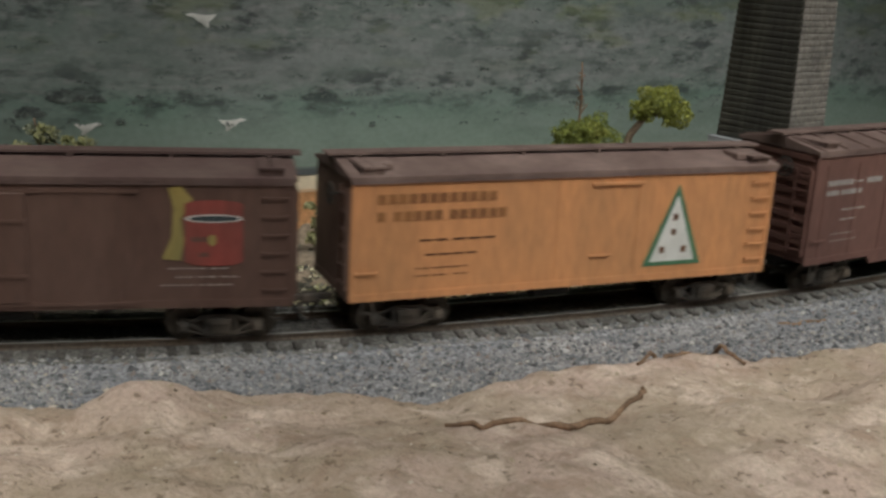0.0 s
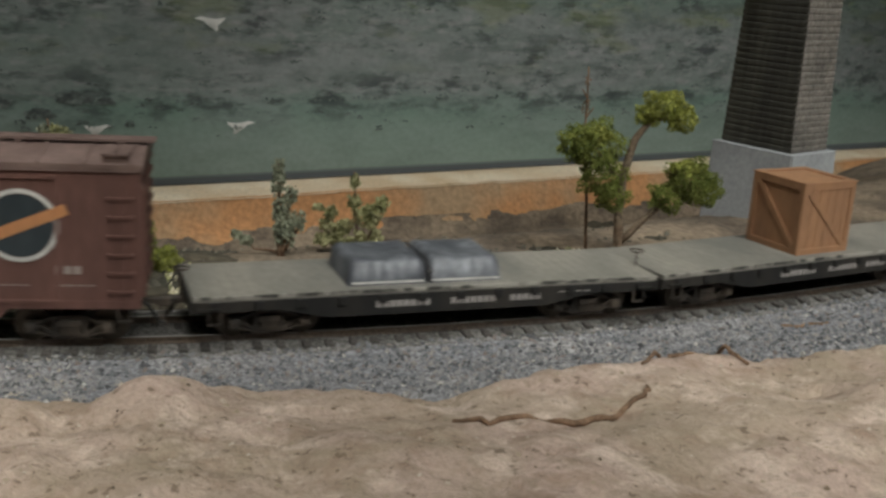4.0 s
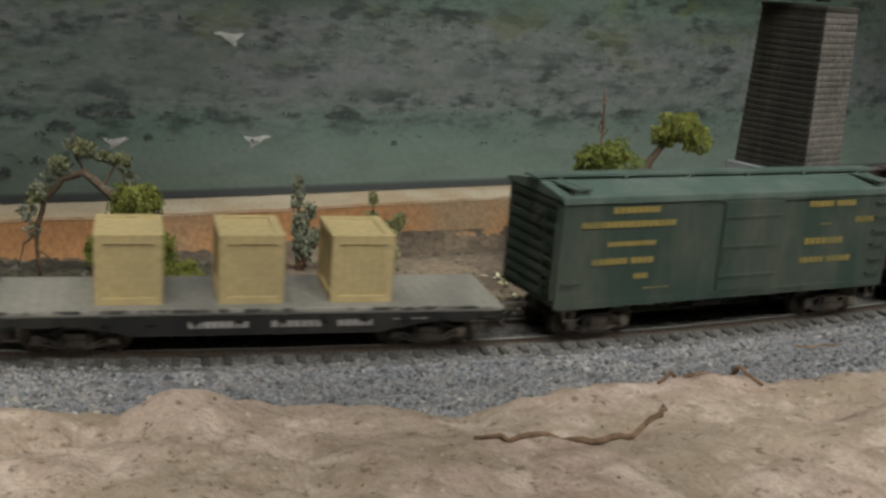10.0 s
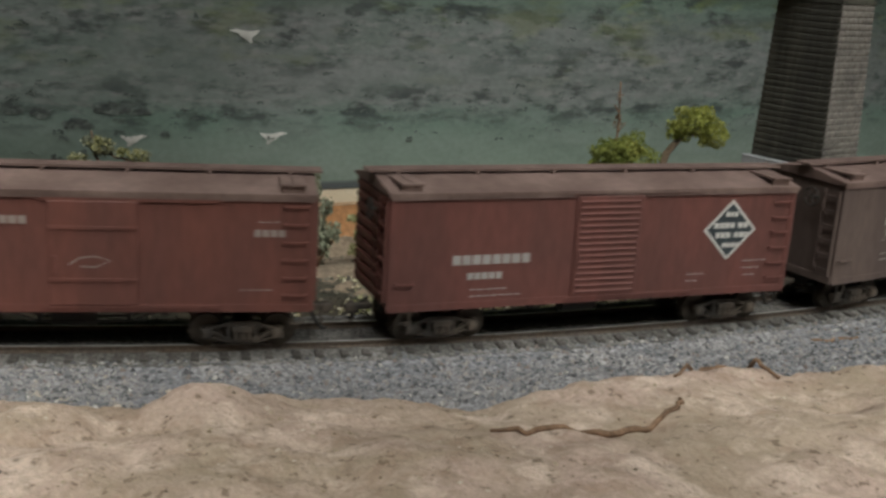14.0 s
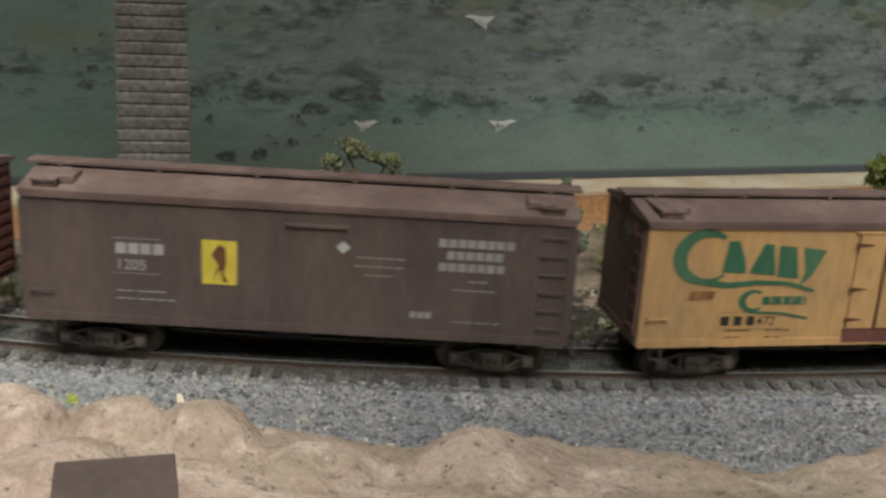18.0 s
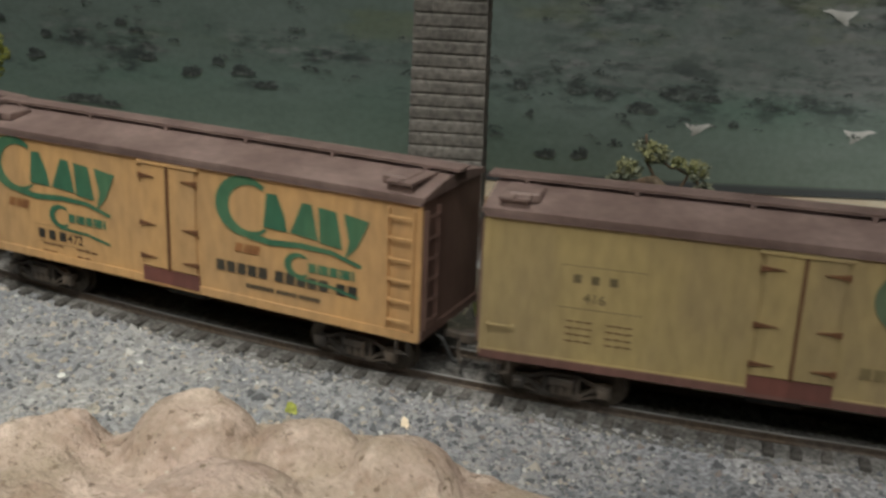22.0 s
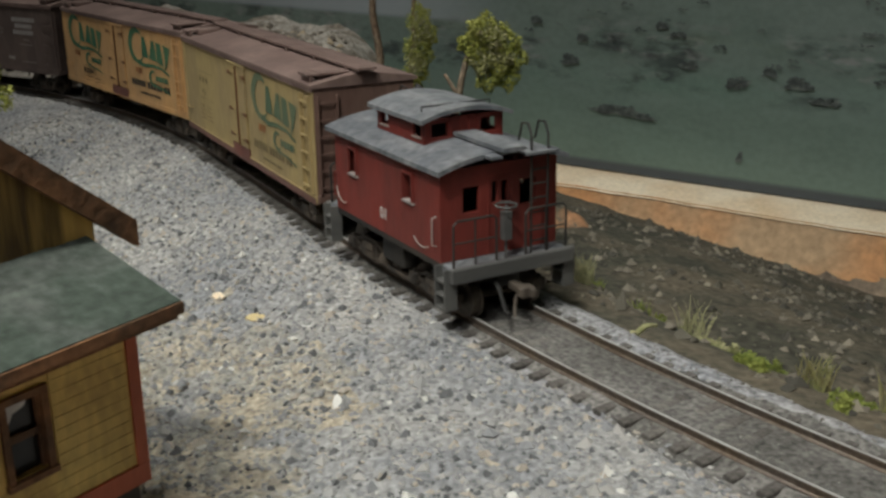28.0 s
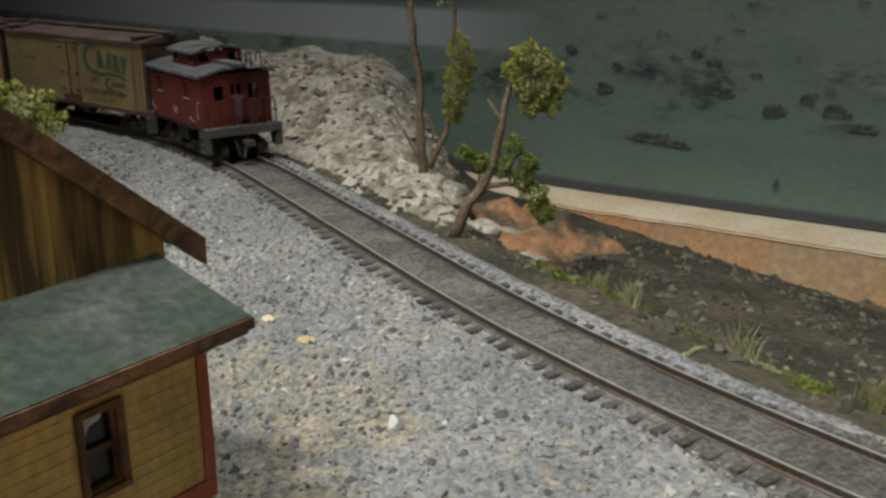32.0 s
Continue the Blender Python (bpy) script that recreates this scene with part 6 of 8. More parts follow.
def car_caboose():
    c = thing("caboose", "small red wooden caboose with a grey roof and cupola", "caboose")
    h, w, z0, ev = 29.6, 16.8, 15.2, 38.0
    red, grey, blk = M["caboose"], M["grey"], M["black"]

    def wall_side(y0, y1, x0, x1, a, b, holes):
        """A side wall in x and z, with openings left free."""
        rows = []
        xs = sorted({x0, x1, *[v for hx0, hx1, _, _ in holes for v in (hx0, hx1)]})
        for xa, xb in zip(xs, xs[1:]):
            hit = [q for q in holes if q[0] <= xa and xb <= q[1]]
            if hit:
                rows += [(xa, xb, y0, y1, a, hit[0][2]), (xa, xb, y0, y1, hit[0][3], b)]
            else:
                rows.append((xa, xb, y0, y1, a, b))
        bm = boxes(*rows)
        bmesh.ops.remove_doubles(bm, verts=bm.verts, dist=0.01)
        return bm

    wins = [(-20, -15.4, 27.4, 34.2), (11.8, 16.4, 27.4, 34.2)]
    part("side_wall", wall_side(-w, -w + 1.2, -h, h, z0, ev, wins), red, c)
    part("side_wall", wall_side(w - 1.2, w, -h, h, z0, ev, wins), red, c)
    for s in (-1, 1):
        bm = wall_side(-w + 1.2, w - 1.2, -0.6, 0.6, z0, ev, [])
        bm.free()
        x = s * (h - 0.6)
        rows = [(x - 0.6, x + 0.6, a, b, q, r) for a, b, q, r in ((-w + 1.2, -10.5, z0, ev), (-10.5, -5.8, z0, 26.5), (-10.5, -5.8, 33, ev), (-5.8, -3.2, z0, ev), (-3.2, 3.2, z0, 28), (-3.2, -2.4, 28, 33.4), (-0.4, 0.4, 28, 33.4), (2.4, 3.2, 28, 33.4), (-3.2, 3.2, 33.4, ev), (3.2, 5.8, z0, ev), (5.8, 10.5, z0, 26.5), (5.8, 10.5, 33, ev), (10.5, w - 1.2, z0, ev))]
        bm = boxes(*rows)
        bmesh.ops.remove_doubles(bm, verts=bm.verts, dist=0.01)
        part("end_wall", bm, red, c)
        part("end_door", boxes((x - 0.9, x + 0.9, -3.6, -3.2, z0, 34.6), (x - 0.9, x + 0.9, 3.2, 3.6, z0, 34.6), (x - 0.9, x + 0.9, -3.6, 3.6, 34.2, 34.8)), red, c)
        part("platform", boxes((s * h - (0 if s > 0 else 6), s * h + (6 if s > 0 else 0), -w, w, z0 - 2.2, z0), bevel=0.3), grey, c)
        part("end_sill", boxes((s * (h + 6) - 0.9, s * (h + 6) + 0.9, -w - 0.8, w + 0.8, z0 - 3.6, z0 + 0.2), bevel=0.3), M["deckdark"], c, "dark grey timber end beam")
        xe = s * (h + 5.2)
        rl = bmesh.new()
        for y0, y1 in ((-w + 0.6, -4.2), (4.2, w - 0.6)):
            tube(rl, [(xe, y0, z0), (xe, y0, z0 + 10.5), (xe, y0 + 1, z0 + 11.5), (xe, y1 - 1, z0 + 11.5), (xe, y1, z0 + 10.5), (xe, y1, z0)], 0.32, 6)
            tube(rl, [(xe, y0, z0 + 6), (xe, y1, z0 + 6)], 0.25, 5)
            tube(rl, [(xe, (y0 + y1) / 2, z0), (xe, (y0 + y1) / 2, z0 + 11.5)], 0.25, 5)
        part("end_railing", rl, blk, c)
        bw = bmesh.new()
        tube(bw, [(xe, -1.5, z0), (xe, -1.5, z0 + 13.5)], 0.35, 6)
        tube(bw, [(xe + 2.6 * math.cos(2 * math.pi * k / 14), -1.5 + 2.6 * math.sin(2 * math.pi * k / 14), z0 + 13.5) for k in range(15)], 0.3, 5, cap=False)
        box(bw, xe - 1.0, xe + 1.0, -2.6, -0.4, z0 + 5, z0 + 12)
        part("brake_stand", bw, M["deckdark"], c)
        ld = bmesh.new()
        for y in (6.2, 11.0):
            tube(ld, [(xe - s * 0.6, y, z0), (xe - s * 0.8, y, ev + 6.5), (xe - s * 2.2, y, ev + 9.2), (xe - s * 5.0, y, ev + 9.0), (xe - s * 6.4, y, ev + 4.5)], 0.32, 6)
        for k in range(7):
            tube(ld, [(xe - s * 0.7, 6.2, z0 + 3 + 3.6 * k), (xe - s * 0.7, 11.0, z0 + 3 + 3.6 * k)], 0.25, 5)
        part("roof_ladder", ld, blk, c)
        for y in (-w - 0.4, w + 0.4):
            st = boxes(*[(s * (h + 0.6), s * (h + 5.2), y - 1.6, y + 1.6, z, z + 0.5) if s > 0 else (-h - 5.2, -h - 0.6, y - 1.6, y + 1.6, z, z + 0.5) for z in (z0 - 3.6, z0 - 7.0, z0 - 10.4)],
                       *[((s * (h + q)) - 0.3, (s * (h + q)) + 0.3, y - 1.7, y + 1.7, z0 - 10.4, z0) for q in (0.6, 5.2)])
            part("steps", st, M["deckdark"], c)
    for sgn in (-1, 1):
        for x0, x1, a, b in wins:
            fr = boxes((x0 - 0.5, x0, sgn * w - 0.8, sgn * w + 0.8, a, b), (x1, x1 + 0.5, sgn * w - 0.8, sgn * w + 0.8, a, b), (x0 - 0.5, x1 + 0.5, sgn * w - 0.8, sgn * w + 0.8, b, b + 0.6))
            part("window_frame", fr, red, c)
            part("window_sill", boxes((x0 - 0.7, x1 + 0.7, sgn * w - 0.7, sgn * w + 0.7, a - 0.6, a)), M["dimwhite"], c, "chipped white window sill")
    part("floor", boxes((-h, h, -w, w, z0 - 1.5, z0)), blk, c)
    part("interior", boxes((-h + 3, h - 3, -1, 1, z0, ev - 1)), blk, c)

    def arch(half, rise, zb, t, n=10):
        up = [(half * (2 * k / n - 1), zb + rise * (1 - (2 * k / n - 1) ** 2)) for k in range(n + 1)]
        return up + [(a, b - t) for a, b in up[::-1]]

    part("roof", along_x(bmesh.new(), arch(w + 1.8, 3.2, ev + 0.4, 1.2), -h - 2.6, h + 2.6), grey, c, "weathered grey arched roof")
    part("running_board", boxes((13, h + 6.5, -3.2, 3.2, ev + 3.9, ev + 4.9)), grey, c)
    part("platform_hood", boxes((h + 2.4, h + 6.5, -6.5, -3.3, ev + 2.6, ev + 3.2), (h + 2.4, h + 6.5, 3.3, 13, ev + 2.4, ev + 3.0)), grey, c)
    part("running_board", boxes((-h - 6.5, -14, -3.2, 3.2, ev + 3.9, ev + 4.9)), grey, c)
    cx0, cx1, ct = -13, 13, ev + 8.8
    cup = []
    for y in (-11.5, 10.6):
        cup += [(cx0, cx1, y, y + 0.9, ev + 1.0, ev + 4.0), (cx0, cx1, y, y + 0.9, ct - 1.3, ct), (cx0, cx0 + 2, y, y + 0.9, ev + 4, ct - 1.3), (cx0 + 6.2, cx1 - 6.2, y, y + 0.9, ev + 4, ct - 1.3), (cx1 - 2, cx1, y, y + 0.9, ev + 4, ct - 1.3)]
    for x in (cx0, cx1 - 0.9):
        cup += [(x, x + 0.9, -11.5, 11.5, ev + 1.0, ev + 4), (x, x + 0.9, -11.5, 11.5, ct - 1.3, ct), (x, x + 0.9, -11.5, -9.5, ev + 4, ct - 1.3), (x, x + 0.9, -4.8, 4.8, ev + 4, ct - 1.3), (x, x + 0.9, 9.5, 11.5, ev + 4, ct - 1.3)]
    cu = new("cupola")
    cu.parent = c
    for b in cup:
        part("wall_panel", boxes(b), red, cu)
    for y in (-4.0, -1.3, 1.3, 4.0):
        part("batten", boxes((cx1, cx1 + 0.35, y - 0.2, y + 0.2, ev + 3.6, ct)), red, cu)
    for y in (-11.9, 11.1):
        for x in (cx0 + 2, cx1 - 6.2):
            part("sill", boxes((x - 0.3, x + 4.5, y + 0.1, y + 0.7, ev + 3.6, ev + 4.0)), M["fadedwhite"], cu, "chipped pale sill")
    part("cupola_roof", along_x(bmesh.new(), arch(13.4, 2.4, ct + 0.2, 1.1), cx0 - 2, cx1 + 2), grey, cu)
    part("grab_rail", tube(bmesh.new(), [(cx1 - 4, -10, ct + 0.8), (cx1 - 4, -10, ct + 2.4), (cx1 - 4, 10, ct + 2.4), (cx1 - 4, 10, ct + 0.8)], 0.25, 5), blk, cu)
    part("smoke_pipe", tube(bmesh.new(), [(-19.5, 4.6, ev + 2), (-19.5, 4.6, ev + 9.5)], 1.1, 8), blk, c)
    part("pipe_cap", tube(bmesh.new(), [(-19.5, 4.6, ev + 9.5), (-19.5, 4.6, ev + 10.2), (-19.5, 4.6, ev + 11.6)], [1.8, 1.9, 0.3], 10), blk, c)
    text_mesh(c, "01", -2.4, 19.0, 3.2, -w - 0.08, M["white"])
    for x in (-h + 1.5, h - 2.0):
        gr = tube(bmesh.new(), [(x, -w, 19), (x, -w - 1.2, 19.4), (x, -w - 1.2, 26), (x, -w, 26.4)], 0.25, 5)
        part("hand_rail", gr, M["fadedwhite"] if x > 0 else red, c)
    part("curved_rail", tube(bmesh.new(), [(q[0], -w - 0.7, q[1]) for q in arc_pts(-h + 6, 22, 4.5, 4, 180, 290, 8)], 0.2, 5), M["fadedwhite"], c)
    part("curved_rail", tube(bmesh.new(), [(q[0], -w - 0.7, q[1]) for q in arc_pts(h - 8, 19.6, 4.0, 2.2, 190, 320, 8)], 0.2, 5), M["fadedwhite"], c)
    part("tool_box", boxes((-5, 5, -11, 11, 6.0, z0 - 1.5)), blk, c)
    for y in (-12.6, 12.6):
        part("equalizer_bar", boxes((-9, 9, y - 0.5, y + 0.5, 2.6, 3.8), (-9.6, -8.4, y - 0.5, y + 0.5, 2.6, 6.0), (8.4, 9.6, y - 0.5, y + 0.5, 2.6, 6.0)), M["truck"], c)
        part("battery_box", boxes((-6, 6, y - 2.0, y + 2.0, 6.5, z0 - 1.5), bevel=0.3), blk, c)
    running_gear(c, h + 6, 18.5, z0 - 1)
    joined(c, -0.8526, 34)


car_canned_goods()
car_orange()
car_round_emblem()
flat_a = flat_car("low grey flatcar carrying a grey tarpaulin bundle", 0.6602)
flat_b = flat_car("low grey flatcar carrying a brown wooden crate", 0.5149)
flat_car("empty low flatcar with a grey plank deck", 0.3578)
flat_d = flat_car("low grey flatcar carrying three yellow crates", 0.1971)
car_green()
car_truss()
car_diamond()
car_powder()
car_two_logos()
car_one_logo()
car_caboose()
load("tarpaulin_bundle", "two grey tarpaulin-wrapped bundles roped on a flatcar", "cargo", flat_a, -3, 0, tarp_bundle)
load("wooden_crate", "large brown wooden crate with diagonal braces", "crate", flat_b, 3.0, 0, lambda ob: framed_crate(ob, 25, 24, 25, M["woodcrate"], True))
for cx in (-36, -2.5, 29.5):
    load("shipping_crate", "pale yellow slatted shipping crate on a flatcar", "crate", flat_d, cx, 0.5, lambda ob: framed_crate(ob, 18, 24, 19.5, M["crate"]))

# place along the line of the train's zero mark, by seconds
SPEED = [(0, -0.001), (0.5, 0.0451), (1, 0.0914), (2, 0.1829), (3, 0.2737), (4, 0.3591), (4.5, 0.4023), (6.5, 0.5689), (7, 0.6119), (7.5, 0.6552), (8, 0.7007), (8.5, 0.7462), (9, 0.7918), (9.5, 0.8366), (10, 0.881), (10.5, 0.9266), (11, 0.97), (11.5, 1.0136), (12, 1.0579), (12.5, 1.103), (13, 1.1477), (13.5, 1.1935), (15.5, 1.3685), (16, 1.4103), (17, 1.4919), (17.5, 1.5299), (18, 1.5643), (19, 1.6316), (19.5, 1.6634), (20, 1.6965), (20.5, 1.7295), (21, 1.7615), (22, 1.8255), (23, 1.8937), (24.5, 1.9876), (26.5, 2.112), (27, 2.1425), (27.5, 2.1728), (28, 2.2034), (28.5, 2.2338), (29, 2.2641), (29.5, 2.2953), (30, 2.328), (31, 2.394), (32, 2.4615)]


def car_pose(u, trucks, x=0.0, y=0.0, z=0.0):
    """A car whose two trucks stand on the line; a load keeps its place on the deck."""
    a, b = track(u + trucks / 2)[0], track(u - trucks / 2)[0]
    rz = math.degrees(math.atan2(b.y - a.y, b.x - a.x))
    m = (a + b) / 2
    return pose(m.x, m.y, 0, 0, 0, rz) @ pose(x, y, z)


def train_at(t):
    return float(np.interp(t, [p[0] for p in SPEED], [p[1] for p in SPEED])) * 0.9905


def motions():
    times = [k * 0.5 for k in range(65)]
    for car, u0, trucks in TRAIN:
        walk(car, [(t, car_pose(u0 + train_at(t), trucks)) for t in times])
    for ob, carrier, x, y in LOADS:
        u0, trucks = next((u, k) for c, u, k in TRAIN if c is carrier)
        walk(ob, [(t, car_pose(u0 + train_at(t), trucks, x, y, 0.01405)) for t in times])


# ---- plants ----
def leaves(name, clumps, mat, parent, seed, size=0.9, density=1.0, label=""):
    """Crowns of many small leaves: rows of x, y, z, radius and height factor, in millimetres."""
    rng = np.random.RandomState(seed)
    V, F = [], []
    base = 0
    for x, y, z, r, k in clumps:
        n = int(36 * r ** 1.6 * density)
        d = rng.normal(size=(n, 3))
        d /= np.linalg.norm(d, axis=1)[:, None]
        lump = 0.78 + 0.22 * np.sin(5 * d[:, 0] + seed) * np.cos(4 * d[:, 2] + 2 * d[:, 1])
        rad = 1.15 * r * lump * rng.uniform(0.35, 1.0, n) ** 0.5
        c = np.array([x, y, z]) + d * rad[:, None] * np.array([1, 0.8, k])
        a = rng.normal(size=(n, 3))
        a /= np.linalg.norm(a, axis=1)[:, None]
        b = np.cross(a, rng.normal(size=(n, 3)))
        b /= np.linalg.norm(b, axis=1)[:, None]
        s = size * rng.uniform(0.5, 1.25, n)[:, None]
        q = np.stack([c - a * s, c + b * s * 0.6, c + a * s, c - b * s * 0.6], 1)
        V.append(q.reshape(-1, 3))
        F.append(base + np.arange(4 * n).reshape(-1, 4))
        base += 4 * n
    me = bpy.data.meshes.new(name)
    me.from_pydata((np.concatenate(V) * MM).tolist(), [], np.concatenate(F).tolist())
    me.materials.append(mat)
    ob = new(name, me)
    ob.parent = parent
    return tagged(ob, label) if label else ob


def plant(name, label, category, x, y, z, rz, limbs, crowns, bark="bark", seed=1, scale=1.0, group=""):
    ob = thing(name, label, category, group)
    for k, (pts, r0, r1) in enumerate(limbs):
        rng = random.Random(seed * 31 + k)
        fine = []
        for a, b in zip(pts, pts[1:]):
            for j in range(3):
                f = j / 3
                fine.append(tuple(a[i] + (b[i] - a[i]) * f + (rng.uniform(-0.35, 0.35) if (fine or j) else 0) for i in range(3)))
        fine.append(pts[-1])
        n = len(fine)
        part("trunk" if k == 0 else "branch", tube(bmesh.new(), fine, [r0 + (r1 - r0) * j / (n - 1) for j in range(n)], 7), M[bark], ob, smooth=True)
    for k, (mat, rows, size, density) in enumerate(crowns):
        leaves("foliage", rows, M[mat], ob, seed * 7 + k, size, density)
    ob.matrix_world = pose(x, y, z, 0, 0, rz) @ Matrix.Scale(scale, 4)
    return ob


plant("model_tree", "small green model tree with a forked grey trunk and three crowns", "tree", 0.416, -0.690, -0.006, 3,
      [([(0, 0, -3), (-0.7, 0, 12), (-1.6, 0, 33), (2.2, 0, 48), (8, 0, 56.5), (15, 0, 57)], 2.3, 0.9), ([(0.5, 0, 7), (10, 0, 18), (18, 0, 27), (23, 0, 33)], 1.6, 0.6), ([(-1.5, 0, 30), (-8, 0, 38), (-15, 0, 46)], 1.2, 0.5)],
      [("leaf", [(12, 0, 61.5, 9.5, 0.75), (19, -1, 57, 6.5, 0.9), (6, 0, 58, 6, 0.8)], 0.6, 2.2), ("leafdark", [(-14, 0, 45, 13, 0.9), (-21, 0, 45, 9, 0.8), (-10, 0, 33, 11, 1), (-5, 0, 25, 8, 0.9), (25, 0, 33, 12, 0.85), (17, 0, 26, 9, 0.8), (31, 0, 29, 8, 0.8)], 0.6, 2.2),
       ("leaf", [(-13, -2, 49, 7, 0.6), (22, -2, 38, 7, 0.55)], 0.8, 1.0)], seed=3)
plant("dead_stalk", "thin reddish dry stalk", "plant", 0.400, -0.680, -0.010, 3, [([(4, 0, 0), (1, 0, 35), (-1, 0, 55), (-2, 0, 78)], 0.7, 0.3), ([(-1, 0, 58), (1.5, 0, 62)], 0.4, 0.2), ([(-1.5, 0, 66), (-3.5, 0, 69)], 0.4, 0.2)],
      [("twig", [(-1.5, 0, 62, 2.0, 2.2), (-1.8, 0, 72, 1.4, 2.2)], 0.5, 0.8)], bark="twig", seed=5)
plant("bare_tree", "arching half-bare tree beside a bright green bush", "tree", 0.229, -0.742, -0.012, 3,
      [([(0, 0, -2), (-2, 0, 24), (-10, 0, 34), (-19, 0, 41), (-27, 0, 38), (-34, 0, 29), (-37, 0, 16), (-36, 0, 0)], 2.2, 0.6), ([(-2, 0, 25), (-4, 0, 36), (-5, 0, 45)], 1.0, 0.4), ([(-19, 0, 41), (-22, 0, 48), (-23, 0, 55)], 0.6, 0.35), ([(-12, 0, 36), (-8, 0, 44), (-14, 0, 46), (-20, 0, 47)], 0.6, 0.3), ([(-36, 0, 18), (-42, 0, 12), (-44, 0, 4)], 0.5, 0.25), ([(-36, 0, 10), (-30, 0, 6)], 0.45, 0.2), ([(-30, 0, 34), (-38, 0, 34), (-42, 0, 27)], 0.45, 0.2)],
      [("sage", [(-18, 0, 49, 5.0, 0.7), (-27, 0, 43, 4.5, 0.8), (-35, 0, 33, 4.5, 0.9), (-40, 0, 25, 4.0, 1.0), (-5, 0, 46, 4.5, 0.8), (-2, 0, 40, 3.4, 1), (-31, 0, 39, 4, 0.7), (-24, 0, 51, 3, 0.7), (-38, 0, 18, 3.4, 1.0)], 0.85, 0.55), ("leafpale", [(-19, -1, 50, 5.0, 0.7), (-28, -1, 44, 4, 0.7), (-36, -1, 31, 4, 0.9), (-5, -1, 47, 4, 0.7), (-11, -1, 48, 3, 0.6)], 0.85, 0.5),
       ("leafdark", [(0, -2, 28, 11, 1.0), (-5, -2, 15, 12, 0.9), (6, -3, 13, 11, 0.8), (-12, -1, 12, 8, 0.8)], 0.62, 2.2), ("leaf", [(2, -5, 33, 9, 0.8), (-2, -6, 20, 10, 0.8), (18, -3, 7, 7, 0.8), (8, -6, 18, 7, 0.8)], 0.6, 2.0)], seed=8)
plant("sage_weed", "tall grey-green weed with leafy stems", "weed", 0.282, -0.710, -0.011, 3,
      [([(1, 0, -1), (0, 0, 18), (-0.4, 0, 38)], 0.9, 0.3), ([(2, 0, 0), (4, 0, 14), (4.6, 0, 28)], 0.8, 0.3), ([(0, 0, 2), (-9, 0, 3), (-12, 0, 7), (-17, 0, 8)], 0.6, 0.25), ([(3, 0, 3), (8, 0, 12), (8, 0, 18)], 0.6, 0.2)],
      [("sage", [(0, 0, 30, 3.2, 1.6), (1.5, 0, 20, 4.2, 1.4), (3, 0, 10, 4.5, 1.3), (5, 0, 25, 2.6, 1.6), (8, 0, 15, 3.0, 1.5), (-12, 0, 6, 2.8, 0.8), (-16, 0, 8, 2.4, 0.8), (0, 0, 36, 2.4, 1.6), (2, 0, 14, 4.5, 1.4)], 0.95, 1.2)], bark="twig", seed=11)
plant("pale_weed", "pale yellow-green weeds with thin stems", "weed", 0.300, -0.700, -0.011, 3,
      [([(12, 0, -1), (11, 0, 16), (9.6, 0, 34)], 0.5, 0.2), ([(8, 0, 0), (3, 0, 10), (0, 0, 19)], 0.45, 0.2), ([(14, 0, 0), (17, 0, 10), (22, 0, 26)], 0.45, 0.2), ([(4, 0, 0), (2, 0, 6)], 0.4, 0.2)],
      [("leafpale", [(10, 0, 30, 2.2, 1.5), (1, 0, 17, 3.2, 0.9), (-4, 0, 19, 2.4, 0.6), (17, 0, 14, 3.2, 1.2), (13, 0, 8, 3, 1), (3, 0, 6, 3, 1), (21, 0, 22, 3, 1.2), (7, 0, 12, 3, 1), (10, 0, 22, 3, 1.3), (-1, 0, 12, 3, 1), (19, 0, 8, 3, 1), (8, 0, 4, 5, 0.8), (13, 0, 16, 4, 1.1), (4, 0, 10, 4, 1), (-2, 0, 6, 4, 0.8), (18, 0, 18, 4, 1.1)], 1.0, 1.0)], bark="twig", seed=13)
plant("slender_tree", "tall slender bare trunk with one hanging yellow-green crown", "tree", -0.129, -0.816, -0.006, 63.6,
      [([(2.3, 0, -3), (1.6, 0, 25), (2.0, 0, 42), (0.4, 0, 57), (-0.8, 0, 71), (-2, 0, 100)], 2.0, 1.2), ([(5, 0, 8), (12, 0, 21.4), (14.7, 0, 31.6), (16, 0, 50), (16.8, 0, 70), (17, 0, 96)], 1.3, 0.8), ([(3, 0, 6), (-4, 0, 22), (-9, 0, 30)], 0.6, 0.25)],
      [("leaf", [(18.5, 0, 57, 5.6, 1.4), (18.7, 0, 46, 6.8, 1.3), (17.4, 0, 37, 6.0, 1.3), (22, 0, 51, 4.6, 1.4), (15.0, 0, 31, 4.4, 1.2)], 0.55, 2.0), ("leafpale", [(19, -2, 53, 5.0, 1.4), (17, -2, 41, 4.6, 1.3), (13, 0, 78, 5, 1.0)], 0.55, 1.4), ("leafdark", [(16.8, 0, 29, 3.5, 1.0), (15, 2, 45, 4, 1.3)], 0.55, 1.0)], seed=17)
